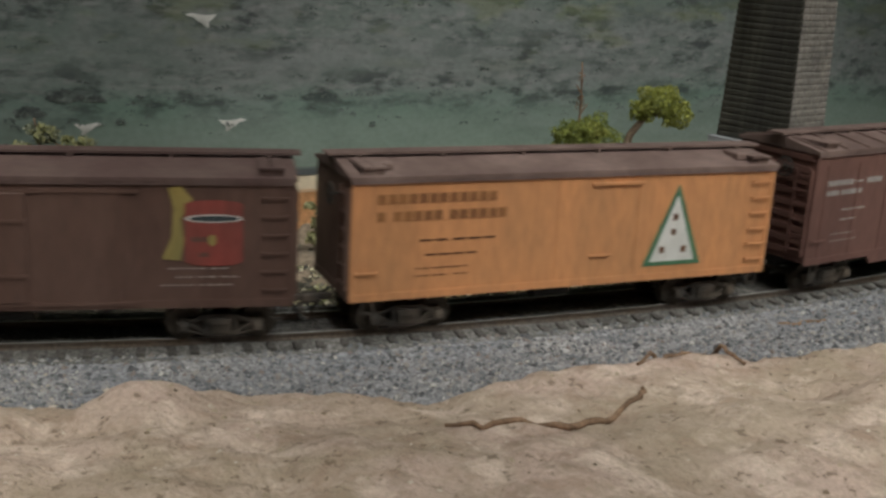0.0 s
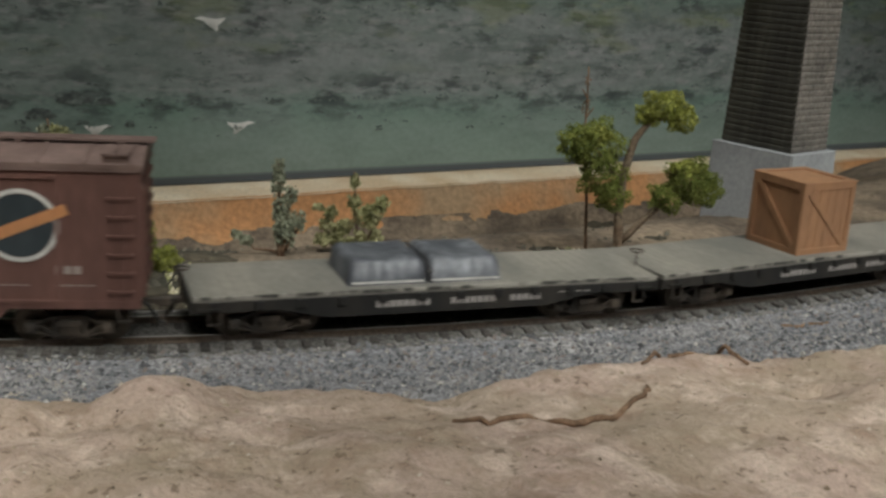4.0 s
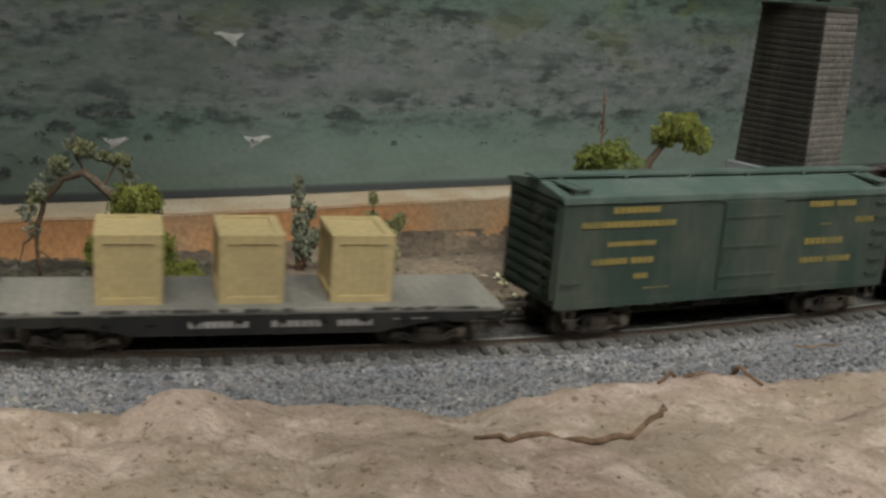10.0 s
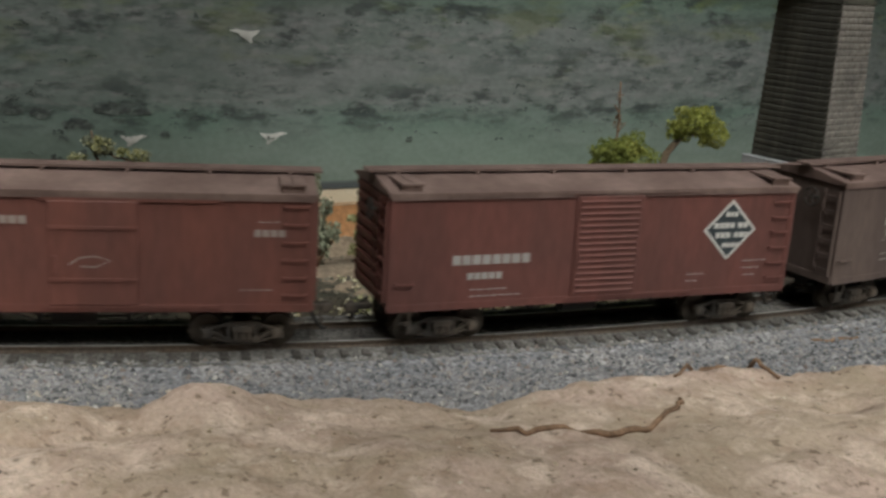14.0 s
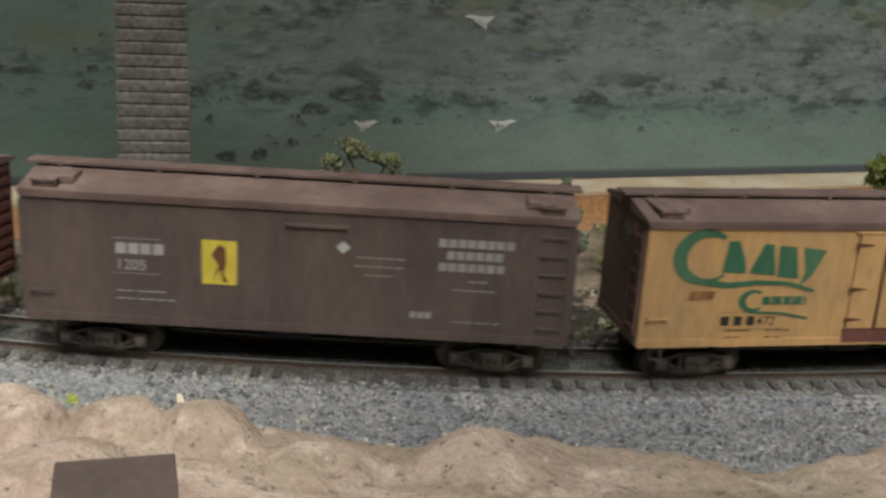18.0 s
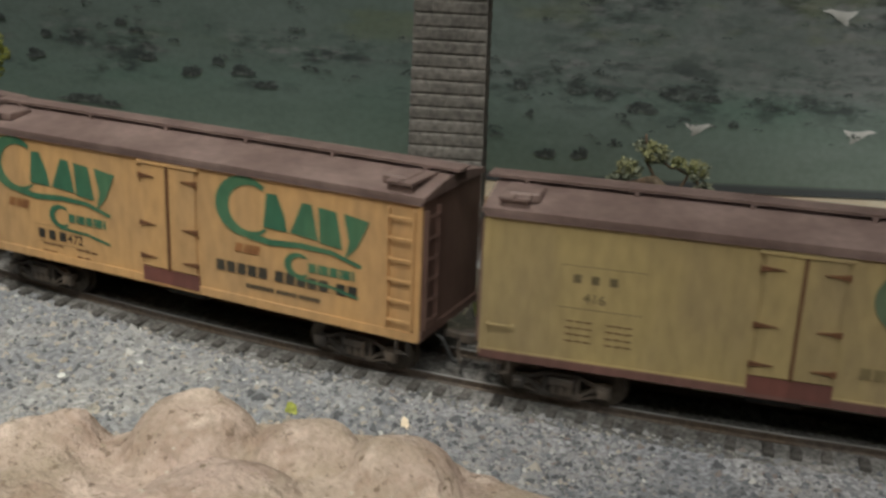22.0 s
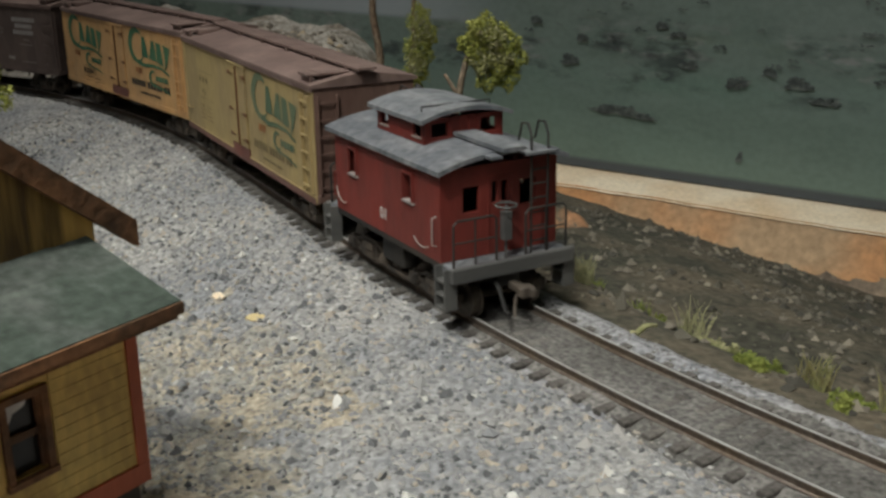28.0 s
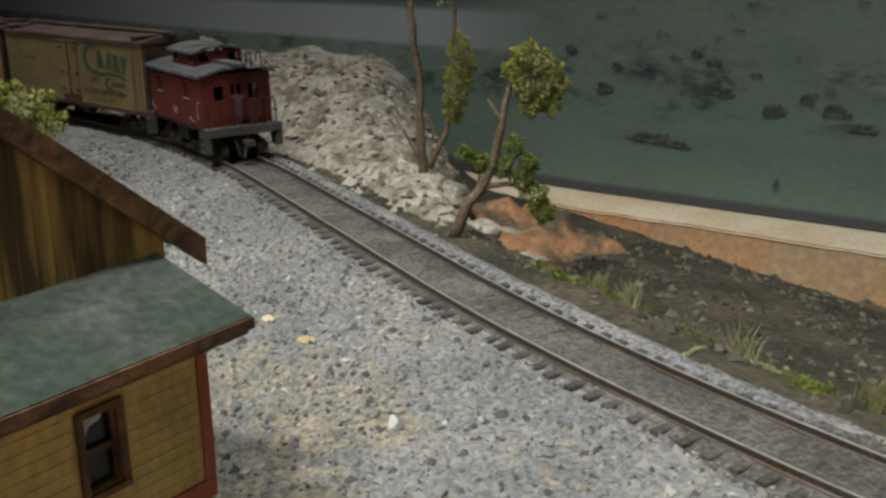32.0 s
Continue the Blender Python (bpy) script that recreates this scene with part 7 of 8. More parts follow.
plant("leaning_tree", "leaning dark-trunked tree with a broad yellow-green crown", "tree", -0.050, -0.838, -0.010, 63.6,
      [([(-1.5, 0, 4), (3.7, 0, 16.8), (9.3, 0, 23), (13.6, 0, 34.4), (15.6, 0, 46.3), (18.5, 0, 57), (23, 0, 66)], 2.3, 0.7), ([(15.4, 0, 44), (10.7, 0, 52)], 1.0, 0.5), ([(9, 0, 22), (17, 0, 23), (25, 0, 20)], 1.2, 0.5), ([(7, 0, 20), (7.5, 0, 28)], 0.7, 0.3)],
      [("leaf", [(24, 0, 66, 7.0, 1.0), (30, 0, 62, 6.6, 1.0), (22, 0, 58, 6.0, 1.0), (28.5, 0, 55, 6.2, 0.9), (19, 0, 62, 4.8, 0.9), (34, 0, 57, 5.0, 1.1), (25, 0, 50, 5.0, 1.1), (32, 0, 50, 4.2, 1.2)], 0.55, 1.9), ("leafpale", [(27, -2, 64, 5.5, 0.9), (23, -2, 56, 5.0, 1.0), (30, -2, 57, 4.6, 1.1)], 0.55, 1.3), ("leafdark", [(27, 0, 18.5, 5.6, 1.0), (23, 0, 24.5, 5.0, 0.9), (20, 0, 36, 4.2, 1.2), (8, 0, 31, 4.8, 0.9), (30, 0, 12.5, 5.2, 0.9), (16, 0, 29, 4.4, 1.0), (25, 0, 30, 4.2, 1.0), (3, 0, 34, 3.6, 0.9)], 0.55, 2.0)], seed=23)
plant("tall_bush", "yellow-green bush behind the corner of the building", "bush", -0.045, -0.977, -0.014, 60, [([(0, 0, -3), (1, 0, 30), (0, 0, 66)], 1.4, 0.5), ([(0.6, 0, 40), (6, 0, 55), (8, 0, 66)], 0.8, 0.3)], [("leaf", [(-3, 0, 70, 6, 0.9), (5, 0, 67, 6.5, 0.9), (0, 0, 61, 6, 0.8), (9, 0, 62, 5, 0.9)], 0.6, 0.9), ("leafpale", [(2, -2, 68, 5, 0.9)], 0.6, 0.7)], bark="twig", seed=19)


def grass_tuft(x, y, n, height, seed, label, mat="grass"):
    rng = random.Random(seed)
    bm = bmesh.new()
    for _ in range(n):
        a, l = rng.uniform(0, 6.28), height * rng.uniform(0.5, 1.1)
        bx, by = rng.uniform(-3.5, 3.5), rng.uniform(-2.5, 2.5)
        tip = (bx + math.cos(a) * l * 0.45, by + math.sin(a) * l * 0.45, l)
        w = 0.18
        q = [bm.verts.new((bx - w, by, -1)), bm.verts.new((bx + w, by, -1)), bm.verts.new(((bx + tip[0]) / 2 + w, (by + tip[1]) / 2, l * 0.62)), bm.verts.new(tip), bm.verts.new(((bx + tip[0]) / 2 - w, (by + tip[1]) / 2, l * 0.62))]
        bm.faces.new(q)
    ob = part("grass_tuft", bm, M[mat], None)
    tagged(ob, label, "grass", "grass tufts")
    ob.location = (x, y, top_height(x, y))
    return ob


for k, (x, y, n, hgt, mat, label) in enumerate(((0.165, -0.812, 40, 9, "grass", "dry straw-coloured grass tuft by the rail"), (0.150, -0.806, 30, 8, "grass", "dry straw-coloured grass tuft by the rail"), (0.185, -0.800, 40, 8, "leafdark", "fresh green grass tuft near a footing"), (0.070, -0.815, 36, 10, "leafpale", "pale flowering weed tuft below the track"), (0.030, -0.820, 30, 5, "leafdark", "mossy green tuft below the track"),
                                            (0.045, -0.812, 30, 6, "leafdark", "mossy green tuft below the track"), (0.20, -0.785, 30, 9, "grass", "dry straw-coloured grass tuft by a footing"), (0.43, -0.705, 50, 7, "leafpale", "pale straw tuft at the foot of a tree"), (0.445, -0.69, 50, 7, "leafpale", "pale straw tuft at the foot of a tree"), (0.46, -0.672, 40, 6, "grass", "dry straw tuft beside a footing"), (0.137, -0.816, 60, 9, "grass", "dry straw-coloured grass tuft by the rail"), (0.118, -0.821, 50, 8, "grass", "dry straw-coloured grass tuft by the rail"), (0.148, -0.822, 60, 8, "leafpale", "pale dry grass tuft by the rail"), (0.034, -0.826, 50, 9, "leafpale", "pale flowering weed tuft below the track"), (0.022, -0.829, 40, 7, "grass", "dry straw-coloured grass tuft by the rail"))):
    grass_tuft(x, y, n, hgt, 40 + k, label, mat)


def moss_patch(x, y, r, n, mat, label, seed):
    """A low cushion of many tiny leaves on the ground."""
    ob = thing("moss_cushion", label, "moss", "moss cushions")
    rng = random.Random(seed)
    rows = []
    for _ in range(n):
        a, q = rng.uniform(0, 6.28), r * math.sqrt(rng.random())
        px, py = q * math.cos(a), q * math.sin(a) * 0.7
        rows.append((px, py, (top_height(x + px * MM, y + py * MM) - top_height(x, y)) * 1000 + 0.4, rng.uniform(1.6, 3.0), 0.5))
    leaves("cushion", rows, M[mat], ob, seed, 0.5, 0.9)
    leaves("fuzz", [(p, q, z + 1.2, s * 0.7, 1.0) for p, q, z, s, k in rows[::2]], M[mat], ob, seed + 1, 0.6, 0.5)
    ob.location = (x, y, top_height(x, y))


for k, (x, y, r, n, mat, label) in enumerate(((-0.015, -0.820, 12, 16, "leafdark", "deep green moss cushion on the slope below the track"), (0.022, -0.822, 9, 10, "leafdark", "deep green moss cushion on the slope below the track"), (0.060, -0.806, 14, 16, "leafdark", "bright green moss beside the bridge footing"),
                                               (0.098, -0.800, 12, 12, "leafdark", "bright green moss beside the bridge footing"), (0.078, -0.815, 10, 10, "leafpale", "dry pale moss near the rail"), (-0.045, -0.805, 10, 8, "sage", "grey-green lichen on the slope"), (0.14, -0.795, 12, 10, "leafpale", "dry pale moss near the rail"), (0.131, -0.823, 7, 14, "leafdark", "bright green moss beside the rail"), (0.104, -0.825, 6, 10, "leafdark", "bright green moss beside the rail"), (0.122, -0.782, 12, 16, "leafdark", "bright green moss beside the bridge footing"), (0.005, -0.826, 9, 14, "leafdark", "deep green moss cushion on the slope below the track"))):
    moss_patch(x, y, r, n, mat, label, 300 + k)


def boulder(x, y, r, seed, mat, label):
    bm = bmesh.new()
    bmesh.ops.create_icosphere(bm, subdivisions=3, radius=1.0)
    co = np.array([tuple(v.co) for v in bm.verts])
    w = wobble(co[:, 0] + seed, co[:, 1] + co[:, 2] * 1.7, 0.9, seed, 4)
    for v, k in zip(bm.verts, w):
        v.co = v.co * (r * (1 + 0.35 * k))
        v.co.z *= 0.62
    ob = tagged(part("boulder", bm, M[mat], None), label, "rock", "rocks")
    ob.matrix_world = pose(x, y, top_height(x, y) + r * 0.15 * MM, 0, 0, seed * 40)


boulder(-0.030, -0.795, 8, 3, "dirt", "dark earthy boulder on the slope")
boulder(-0.012, -0.800, 5, 4, "dirt", "dark earthy boulder on the slope")
boulder(0.040, -0.792, 6, 5, "mortar", "flat grey stone below the track")
boulder(-0.075, -0.815, 7, 6, "rubble", "pale rock at the foot of a tree")
boulder(-0.120, -0.820, 9, 7, "rubble", "pale rock behind the trees")
boulder(-0.135, -0.800, 12, 8, "rubble", "pale rock behind the trees")
boulder(-0.105, -0.800, 9, 9, "rubble", "pale rock between the tree trunks")
boulder(-0.090, -0.785, 8, 10, "rubble", "pale rock between the tree trunks")
boulder(-0.118, -0.782, 11, 11, "rubble", "pale rock between the tree trunks")
boulder(-0.072, -0.800, 6, 12, "dirt", "dark rock below the leaning tree")
boulder(-0.050, -0.802, 7, 13, "claydirt", "brown clay lump below the leaning tree")

# ---- loose stones ----
def stones(name, label, places, sizes, mat, seed, category="stones"):
    """Many small broken stones lying on the ground, as one object."""
    rng = np.random.RandomState(seed)
    n = len(places)
    octa = np.array([(1, 0, 0), (-1, 0, 0), (0, 1, 0), (0, -1, 0), (0, 0, 1), (0, 0, -1)], float)
    tri = np.array([(0, 2, 4), (2, 1, 4), (1, 3, 4), (3, 0, 4), (2, 0, 5), (1, 2, 5), (3, 1, 5), (0, 3, 5)])
    v = octa[None] * rng.uniform(0.55, 1.2, (n, 6, 1)) + rng.uniform(-0.25, 0.25, (n, 6, 3))
    a = rng.uniform(0, 6.28, n)
    c, s = np.cos(a)[:, None], np.sin(a)[:, None]
    v = np.stack([v[:, :, 0] * c - v[:, :, 1] * s, v[:, :, 0] * s + v[:, :, 1] * c, v[:, :, 2] * 0.8], -1)
    v = v * sizes[:, None, None] + places[:, None]
    f = (tri[None] + 6 * np.arange(n)[:, None, None]).reshape(-1, 3)
    me = bpy.data.meshes.new(name)
    me.from_pydata(v.reshape(-1, 3).tolist(), [], f.tolist())
    me.materials.append(mat)
    return tagged(new(name, me), label, category, kind="stuff")


def island_material(name, stops, rough=0.9):
    m = bpy.data.materials.new(name)
    m.use_nodes = True
    nt = m.node_tree
    b = nt.nodes["Principled BSDF"]
    b.inputs["Roughness"].default_value = rough
    b.inputs["Specular IOR Level"].default_value = 0.2
    geo = nt.nodes.new("ShaderNodeNewGeometry")
    ramp = nt.nodes.new("ShaderNodeValToRGB")
    ramp.color_ramp.interpolation = "CONSTANT"
    els = ramp.color_ramp.elements
    for k, (p, col) in enumerate(stops):
        e = els[k] if k < 2 else els.new(p)
        e.position, e.color = p, col
    nt.links.new(geo.outputs["Random Per Island"], ramp.inputs[0])
    nt.links.new(ramp.outputs[0], b.inputs["Base Color"])
    return m


GREYS = island_material("ballast_stones", [(0.0, rgb(0.19, 0.187, 0.19)), (0.25, rgb(0.095, 0.095, 0.098)), (0.42, rgb(0.26, 0.25, 0.245)), (0.62, rgb(0.15, 0.15, 0.157)), (0.82, rgb(0.29, 0.265, 0.245)), (0.93, rgb(0.20, 0.165, 0.15)), (0.98, rgb(0.46, 0.43, 0.39))])
PALES = island_material("gravel_stones", [(0.0, rgb(0.29, 0.283, 0.275)), (0.25, rgb(0.345, 0.328, 0.308)), (0.42, rgb(0.22, 0.22, 0.225)), (0.60, rgb(0.11, 0.11, 0.112)), (0.76, rgb(0.36, 0.315, 0.265)), (0.88, rgb(0.25, 0.245, 0.24)), (0.985, rgb(0.56, 0.54, 0.50))])
BROWNS = island_material("bed_stones", [(0.0, rgb(0.13, 0.115, 0.10)), (0.35, rgb(0.08, 0.072, 0.062)), (0.6, rgb(0.19, 0.175, 0.16)), (0.85, rgb(0.26, 0.245, 0.225))])
RUBBLE = island_material("rubble_stones", [(0.0, rgb(0.46, 0.41, 0.34)), (0.3, rgb(0.25, 0.22, 0.185)), (0.55, rgb(0.58, 0.52, 0.45)), (0.72, rgb(0.16, 0.135, 0.11)), (0.88, rgb(0.50, 0.40, 0.28))])
STRAW = island_material("straw_bits", [(0.0, rgb(0.62, 0.55, 0.36)), (0.3, rgb(0.46, 0.43, 0.24)), (0.55, rgb(0.70, 0.64, 0.47)), (0.8, rgb(0.32, 0.33, 0.15))])


def scatter(n, seed, u0, u1, d0, d1, height, keep=None, sink=0.2, small=0.0004, large=0.0011):
    """Random places along a stretch of the track, between two distances from it."""
    rng = np.random.RandomState(seed)
    u, d = rng.uniform(u0, u1, n), rng.uniform(d0, d1, n)
    p = np.array([tuple(track(a, b)[0]) for a, b in zip(u, d)])
    if keep is not None:
        p = p[keep(p[:, 0], p[:, 1])]
    s = small + (large - small) * rng.uniform(0, 1, len(p)) ** 2.2
    p[:, 2] = height(p[:, 0], p[:, 1]) + s * (0.5 - sink)
    return p, s


def off_ledge(x, y):
    return np.hypot(x, y) < plaster_edge(np.degrees(np.arctan2(y, x))) + 0.002


p, s = scatter(16000, 1, -0.62, -0.17, 0.0135, 0.085, ballast_height, off_ledge, 0.35, 0.0004, 0.0013)
stones("ballast_stones", "loose grey broken ballast stones", p, s, GREYS, 2)
p, s = scatter(24000, 3, -0.26, 0.30, 0.0135, 0.115, yard_height, off_ledge, 0.4, 0.0004, 0.0011)
stones("gravel_stones", "loose pale grey and pink gravel stones", p, s, PALES, 4)
p, s = scatter(5200, 15, -0.24, 0.26, 0.016, 0.105, yard_height, lambda x, y: off_ledge(x, y) & (wobble(x, y, 0.02, 181) > -0.15), 0.5, 0.0009, 0.0021)
stones("coarse_gravel", "coarser broken grey gravel lumps in the yard", p, s, PALES, 16)
p, s = scatter(5000, 5, -0.62, 0.2, -0.021, 0.0135, ballast_height, None, 0.5, 0.0003, 0.0007)
stones("track_stones", "fine grey-brown ballast between the ties", p, s, BROWNS, 6)
p, s = scatter(4200, 7, 0.04, 0.75, -0.15, -0.024, rock_height, lambda x, y: (behind(x, y) > 0.004) & (hill_mask(x, y) > 0.12), 0.35, 0.0007, 0.0036)
stones("hillside_rubble", "pale broken rock on the hillside", p, s, RUBBLE, 8)
p, s = scatter(9500, 9, -0.75, -0.28, -0.095, -0.025, ground_height, lambda x, y: wobble(x, y, 0.03, 141) > -0.12, 0.1, 0.0003, 0.0012)
stones("straw_debris", "pale straw and bark bits behind the track", p, s, STRAW, 10, "debris")
p, s = scatter(8000, 11, -0.55, 0.14, -0.24, -0.03, ground_height, lambda x, y: wobble(x, y, 0.02, 151) > -0.2, 0.35, 0.0004, 0.0026)
stones("valley_stones", "dark loose stones on the valley slope", p, s, island_material("valley_stones", [(0.0, rgb(0.10, 0.09, 0.07)), (0.4, rgb(0.16, 0.14, 0.11)), (0.7, rgb(0.06, 0.055, 0.045)), (0.9, rgb(0.24, 0.21, 0.16))]), 12)


def bits_on_ledge():
    rng = np.random.RandomState(21)
    n = 1300
    th, r = np.radians(rng.uniform(-79, -57, n)), rng.uniform(0.93, 1.06, n)
    q = np.stack([r * np.cos(th), r * np.sin(th), 0 * r], 1)
    q = q[ledge_zone(q[:, 0], q[:, 1]) & ~off_ledge(q[:, 0], q[:, 1])]
    sz = 0.0002 + 0.0007 * rng.uniform(0, 1, len(q)) ** 3
    q[:, 2] = plaster_height(q[:, 0], q[:, 1])
    stones("ledge_grit", "small brown grit on the plaster ledge", q, sz, island_material("ledge_grit", [(0.0, rgb(0.22, 0.165, 0.115)), (0.22, rgb(0.36, 0.29, 0.21)), (0.6, rgb(0.50, 0.42, 0.34)), (0.95, rgb(0.12, 0.09, 0.065))]), 22)


bits_on_ledge()


def ground_twig(name, label, pts, r, mat="twig", lift=0.0):
    bm = bmesh.new()
    fine = []
    rng = random.Random(len(pts) + int(r * 10))
    for (x0, y0), (x1, y1) in zip(pts, pts[1:]):
        for k in range(4):
            x, y = x0 + (x1 - x0) * k / 4 + rng.uniform(-0.0006, 0.0006), y0 + (y1 - y0) * k / 4 + rng.uniform(-0.0006, 0.0006)
            fine.append((x * 1000, y * 1000, top_height(x, y) * 1000 + r * 0.35))
    fine = [(x, y, z + lift * math.sin(math.pi * (k + 1) / (len(fine) + 1))) for k, (x, y, z) in enumerate(fine)]
    n = len(fine)
    tube(bm, fine, [r * (0.55 + 0.45 * math.sin(math.pi * (k + 1) / (n + 1))) for k in range(n)], 6)
    return tagged(part(name, bm, M[mat], None, smooth=True), label, "twig", "fallen twigs")


ground_twig("fallen_twig", "crooked brown root lying on pale plaster", [(0.3604, -0.9003), (0.3685, -0.9019), (0.3798, -0.8955), (0.3871, -0.8985), (0.3953, -0.8900), (0.4042, -0.8790), (0.4066, -0.8700)], 0.8, lift=0.5)
ground_twig("fallen_twig", "thin dark twig curving over grey ballast", [(0.407, -0.8544), (0.4108, -0.8466), (0.417, -0.8334), (0.4234, -0.8318), (0.429, -0.8358), (0.4323, -0.8427), (0.4365, -0.8442)], 0.7, lift=2.6)
ground_twig("fallen_twig", "short dark twig on the ballast", [(0.462, -0.772), (0.471, -0.768), (0.481, -0.764)], 0.7)
ground_twig("fallen_twig", "pale bare twig beside the rail", [(0.083, -0.846), (0.076, -0.838), (0.074, -0.829)], 0.8, "leafpale")


def flake(x, y, w, h, rz, tilt, mat, label):
    bm = bmesh.new()
    o = [(-w / 2, 0), (-w * 0.3, h * 0.45), (0, h * 0.5), (w * 0.4, h * 0.3), (w / 2, -h * 0.1), (w * 0.1, -h / 2), (-w * 0.35, -h * 0.35)]
    lo, hi = [bm.verts.new((a, b, 0)) for a, b in o], [bm.verts.new((a * 0.9, b * 0.9, 0.35)) for a, b in o]
    bm.faces.new(lo[::-1])
    bm.faces.new(hi)
    for k in range(7):
        bm.faces.new((lo[k], lo[(k + 1) % 7], hi[(k + 1) % 7], hi[k]))
    ob = tagged(part("dry_leaf", bm, M[mat], None), label, "dry leaf", "dry leaf flakes")
    ob.matrix_world = pose(x, y, top_height(x, y) + 0.0008, tilt, 0, rz)


flake(0.0805, -0.922, 2.2, 5.0, 65, 30, "white", "small white flake on the gravel")
flake(0.0177, -0.919, 6.0, 3.2, 60, 20, "crate", "curled tan dry leaf on the gravel")
flake(0.000, -0.9237, 5.0, 3.0, 20, 15, "cream", "curled tan dry leaf on the gravel")
flake(0.2118, -0.8769, 2.0, 4.0, 40, 35, "cream", "small pale seed husk on the ballast")
flake(0.1889, -0.8899, 3.0, 4.5, 40, 50, "leaf", "small green leaf on the ballast")
flake(0.1359, -0.9121, 2.4, 2.0, 10, 15, "white", "tiny white chip on the gravel")

# ---- the yellow depot ----
def depot():
    ob = thing("depot_building", "yellow wooden depot with green lean-to roof and red trim", "building")
    g = 8.2  # the walls stand on a dark stone base
    W, R, G = M["wall"], M["trim"], M["shingle"]
    win = (17.2, 23.8, 19.0, 31.2)
    part("lean_to_wall", boxes((0, win[0], -1.5, 0, g, 39.5), (win[1], 96, -1.5, 0, g, 39.5), (win[0], win[1], -1.5, 0, g, win[2]), (win[0], win[1], -1.5, 0, win[3], 39.5)), W, ob)
    for k in range(14):
        z = 9.6 + k * 2.05
        for x0, x1 in (((0.9, win[0] - 1.4), (win[1] + 1.4, 96)) if win[2] - 2 < z < win[3] + 1 else ((0.9, 96),)):
            part("clapboard", prism(bmesh.new(), [(x0, z), (x1, z), (x1, z + 1.95), (x0, z + 1.95)], 0, 0.25), W, ob)
    part("end_wall", boxes((0, 1.5, -60, -13.2, g, 45), (0, 1.5, -13.2, -1.5, g, 39)), W, ob)
    part("corner_board", boxes((-0.6, 1.6, -1.2, 0.7, g, 40)), R, ob, "weathered red corner board")
    part("base_board", boxes((-0.5, 96, 0, 0.8, g, 11.6)), R, ob, "weathered red base board")
    part("stone_base", boxes((1.0, 90, -80, -0.6, -14, g)), M["mortar"], ob, "dark stone base under the walls")
    wd = new("window")
    wd.parent = ob
    x0, x1, z0, z1 = win
    part("casing", boxes((x0 - 0.8, x0 + 0.3, -0.6, 0.7, z0 - 0.6, z1 + 0.4), (x1 - 0.3, x1 + 0.8, -0.6, 0.7, z0 - 0.6, z1 + 0.4), (x0 - 0.8, x1 + 0.8, -0.6, 0.7, z1 - 0.2, z1 + 0.9), (x0 - 1.0, x1 + 1.0, -0.6, 1.0, z0 - 1.2, z0 - 0.2)), M["fascia"], wd)
    part("sash", boxes((x0 + 0.5, x1 - 0.5, -0.9, -0.3, (z0 + z1) / 2 - 0.6, (z0 + z1) / 2 + 0.6), (x0 + 0.3, x0 + 0.9, -0.9, -0.3, z0, z1), (x1 - 0.9, x1 - 0.3, -0.9, -0.3, z0, z1)), M["fascia"], wd)
    part("pane", boxes((x0, x1, -1.5, -1.2, z0, z1)), M["darkglass"], wd, "dark window pane")
    part("torn_blind", prism(bmesh.new(), [(x1 - 1.0, z1 - 0.6), (x0 + 1.6, z1 - 0.6), (x0 + 2.4, z1 - 1.8), (x1 - 2.2, z1 - 2.4), (x1 - 1.0, z1 - 4.4)], -1.1, -0.95), M["white"], wd, "torn white blind")
    # lean-to roof in overlapping shingle courses
    rise, depth = 7.0, 21.0
    n = 9
    for k in range(n):
        y1, y0 = 8.6 - depth * k / n, 8.6 - depth * (k + 1.25) / n
        za, zb = 40.2 + rise * k / n, 40.2 + rise * (k + 1.25) / n
        part("shingle_course", along_y_strip(-3.4, 100, y0, y1, zb - 0.05, za, 0.15), G, ob)
    part("eave_board", boxes((-3.6, 100, 7.8, 9.0, 38.3, 40.1)), M["fascia"], ob, "brown eave board")
    part("soffit", boxes((-3.2, 100, 0, 7.8, 37.2, 38.0)), M["fascia"], ob)
    # gable with standing boards and a sloping barge board
    lo, apex, zl, za = -11.8, 40.0, 45.7, 86.2
    slope = (za - zl) / (apex - lo)

    def roof_z(x):
        return zl + slope * (x - lo) if x < apex else za - slope * (x - apex)

    for k in range(30):
        x = -5 + k * 3.0
        w = 2.9
        o = [(x, 44), (x + w, 44), (x + w, roof_z(x + w) - 1), (x, roof_z(x) - 1)]
        part("gable_board", prism(bmesh.new(), o, -13.6, -12.4 + 0.12 * (k % 3)), M["gablewood"], ob)
    for s in (1, -1):
        xs = (lo, apex) if s > 0 else (apex, 2 * apex - lo)
        o = [(xs[0], roof_z(xs[0])), (xs[1], roof_z(xs[1])), (xs[1], roof_z(xs[1]) + 2.6), (xs[0], roof_z(xs[0]) + 2.6)]
        part("barge_board", prism(bmesh.new(), [(a, b - 2.2) for a, b in o[:2]] + [(a, b - 0.2) for a, b in o[2:]], -11.2, -9.8), M["fascia"], ob, "worn brown barge board")
        part("main_roof", prism(bmesh.new(), o, -85, -10.0), M["fascia"], ob, "brown main roof")
    part("back_wall", boxes((-5, 85, -84, -82.5, g, 46), (83.5, 85, -82.5, -12.4, g, 46)), W, ob)
    ob.matrix_world = pose(0.1141, -0.9697, 0.0006, 0, 0, -61.9)


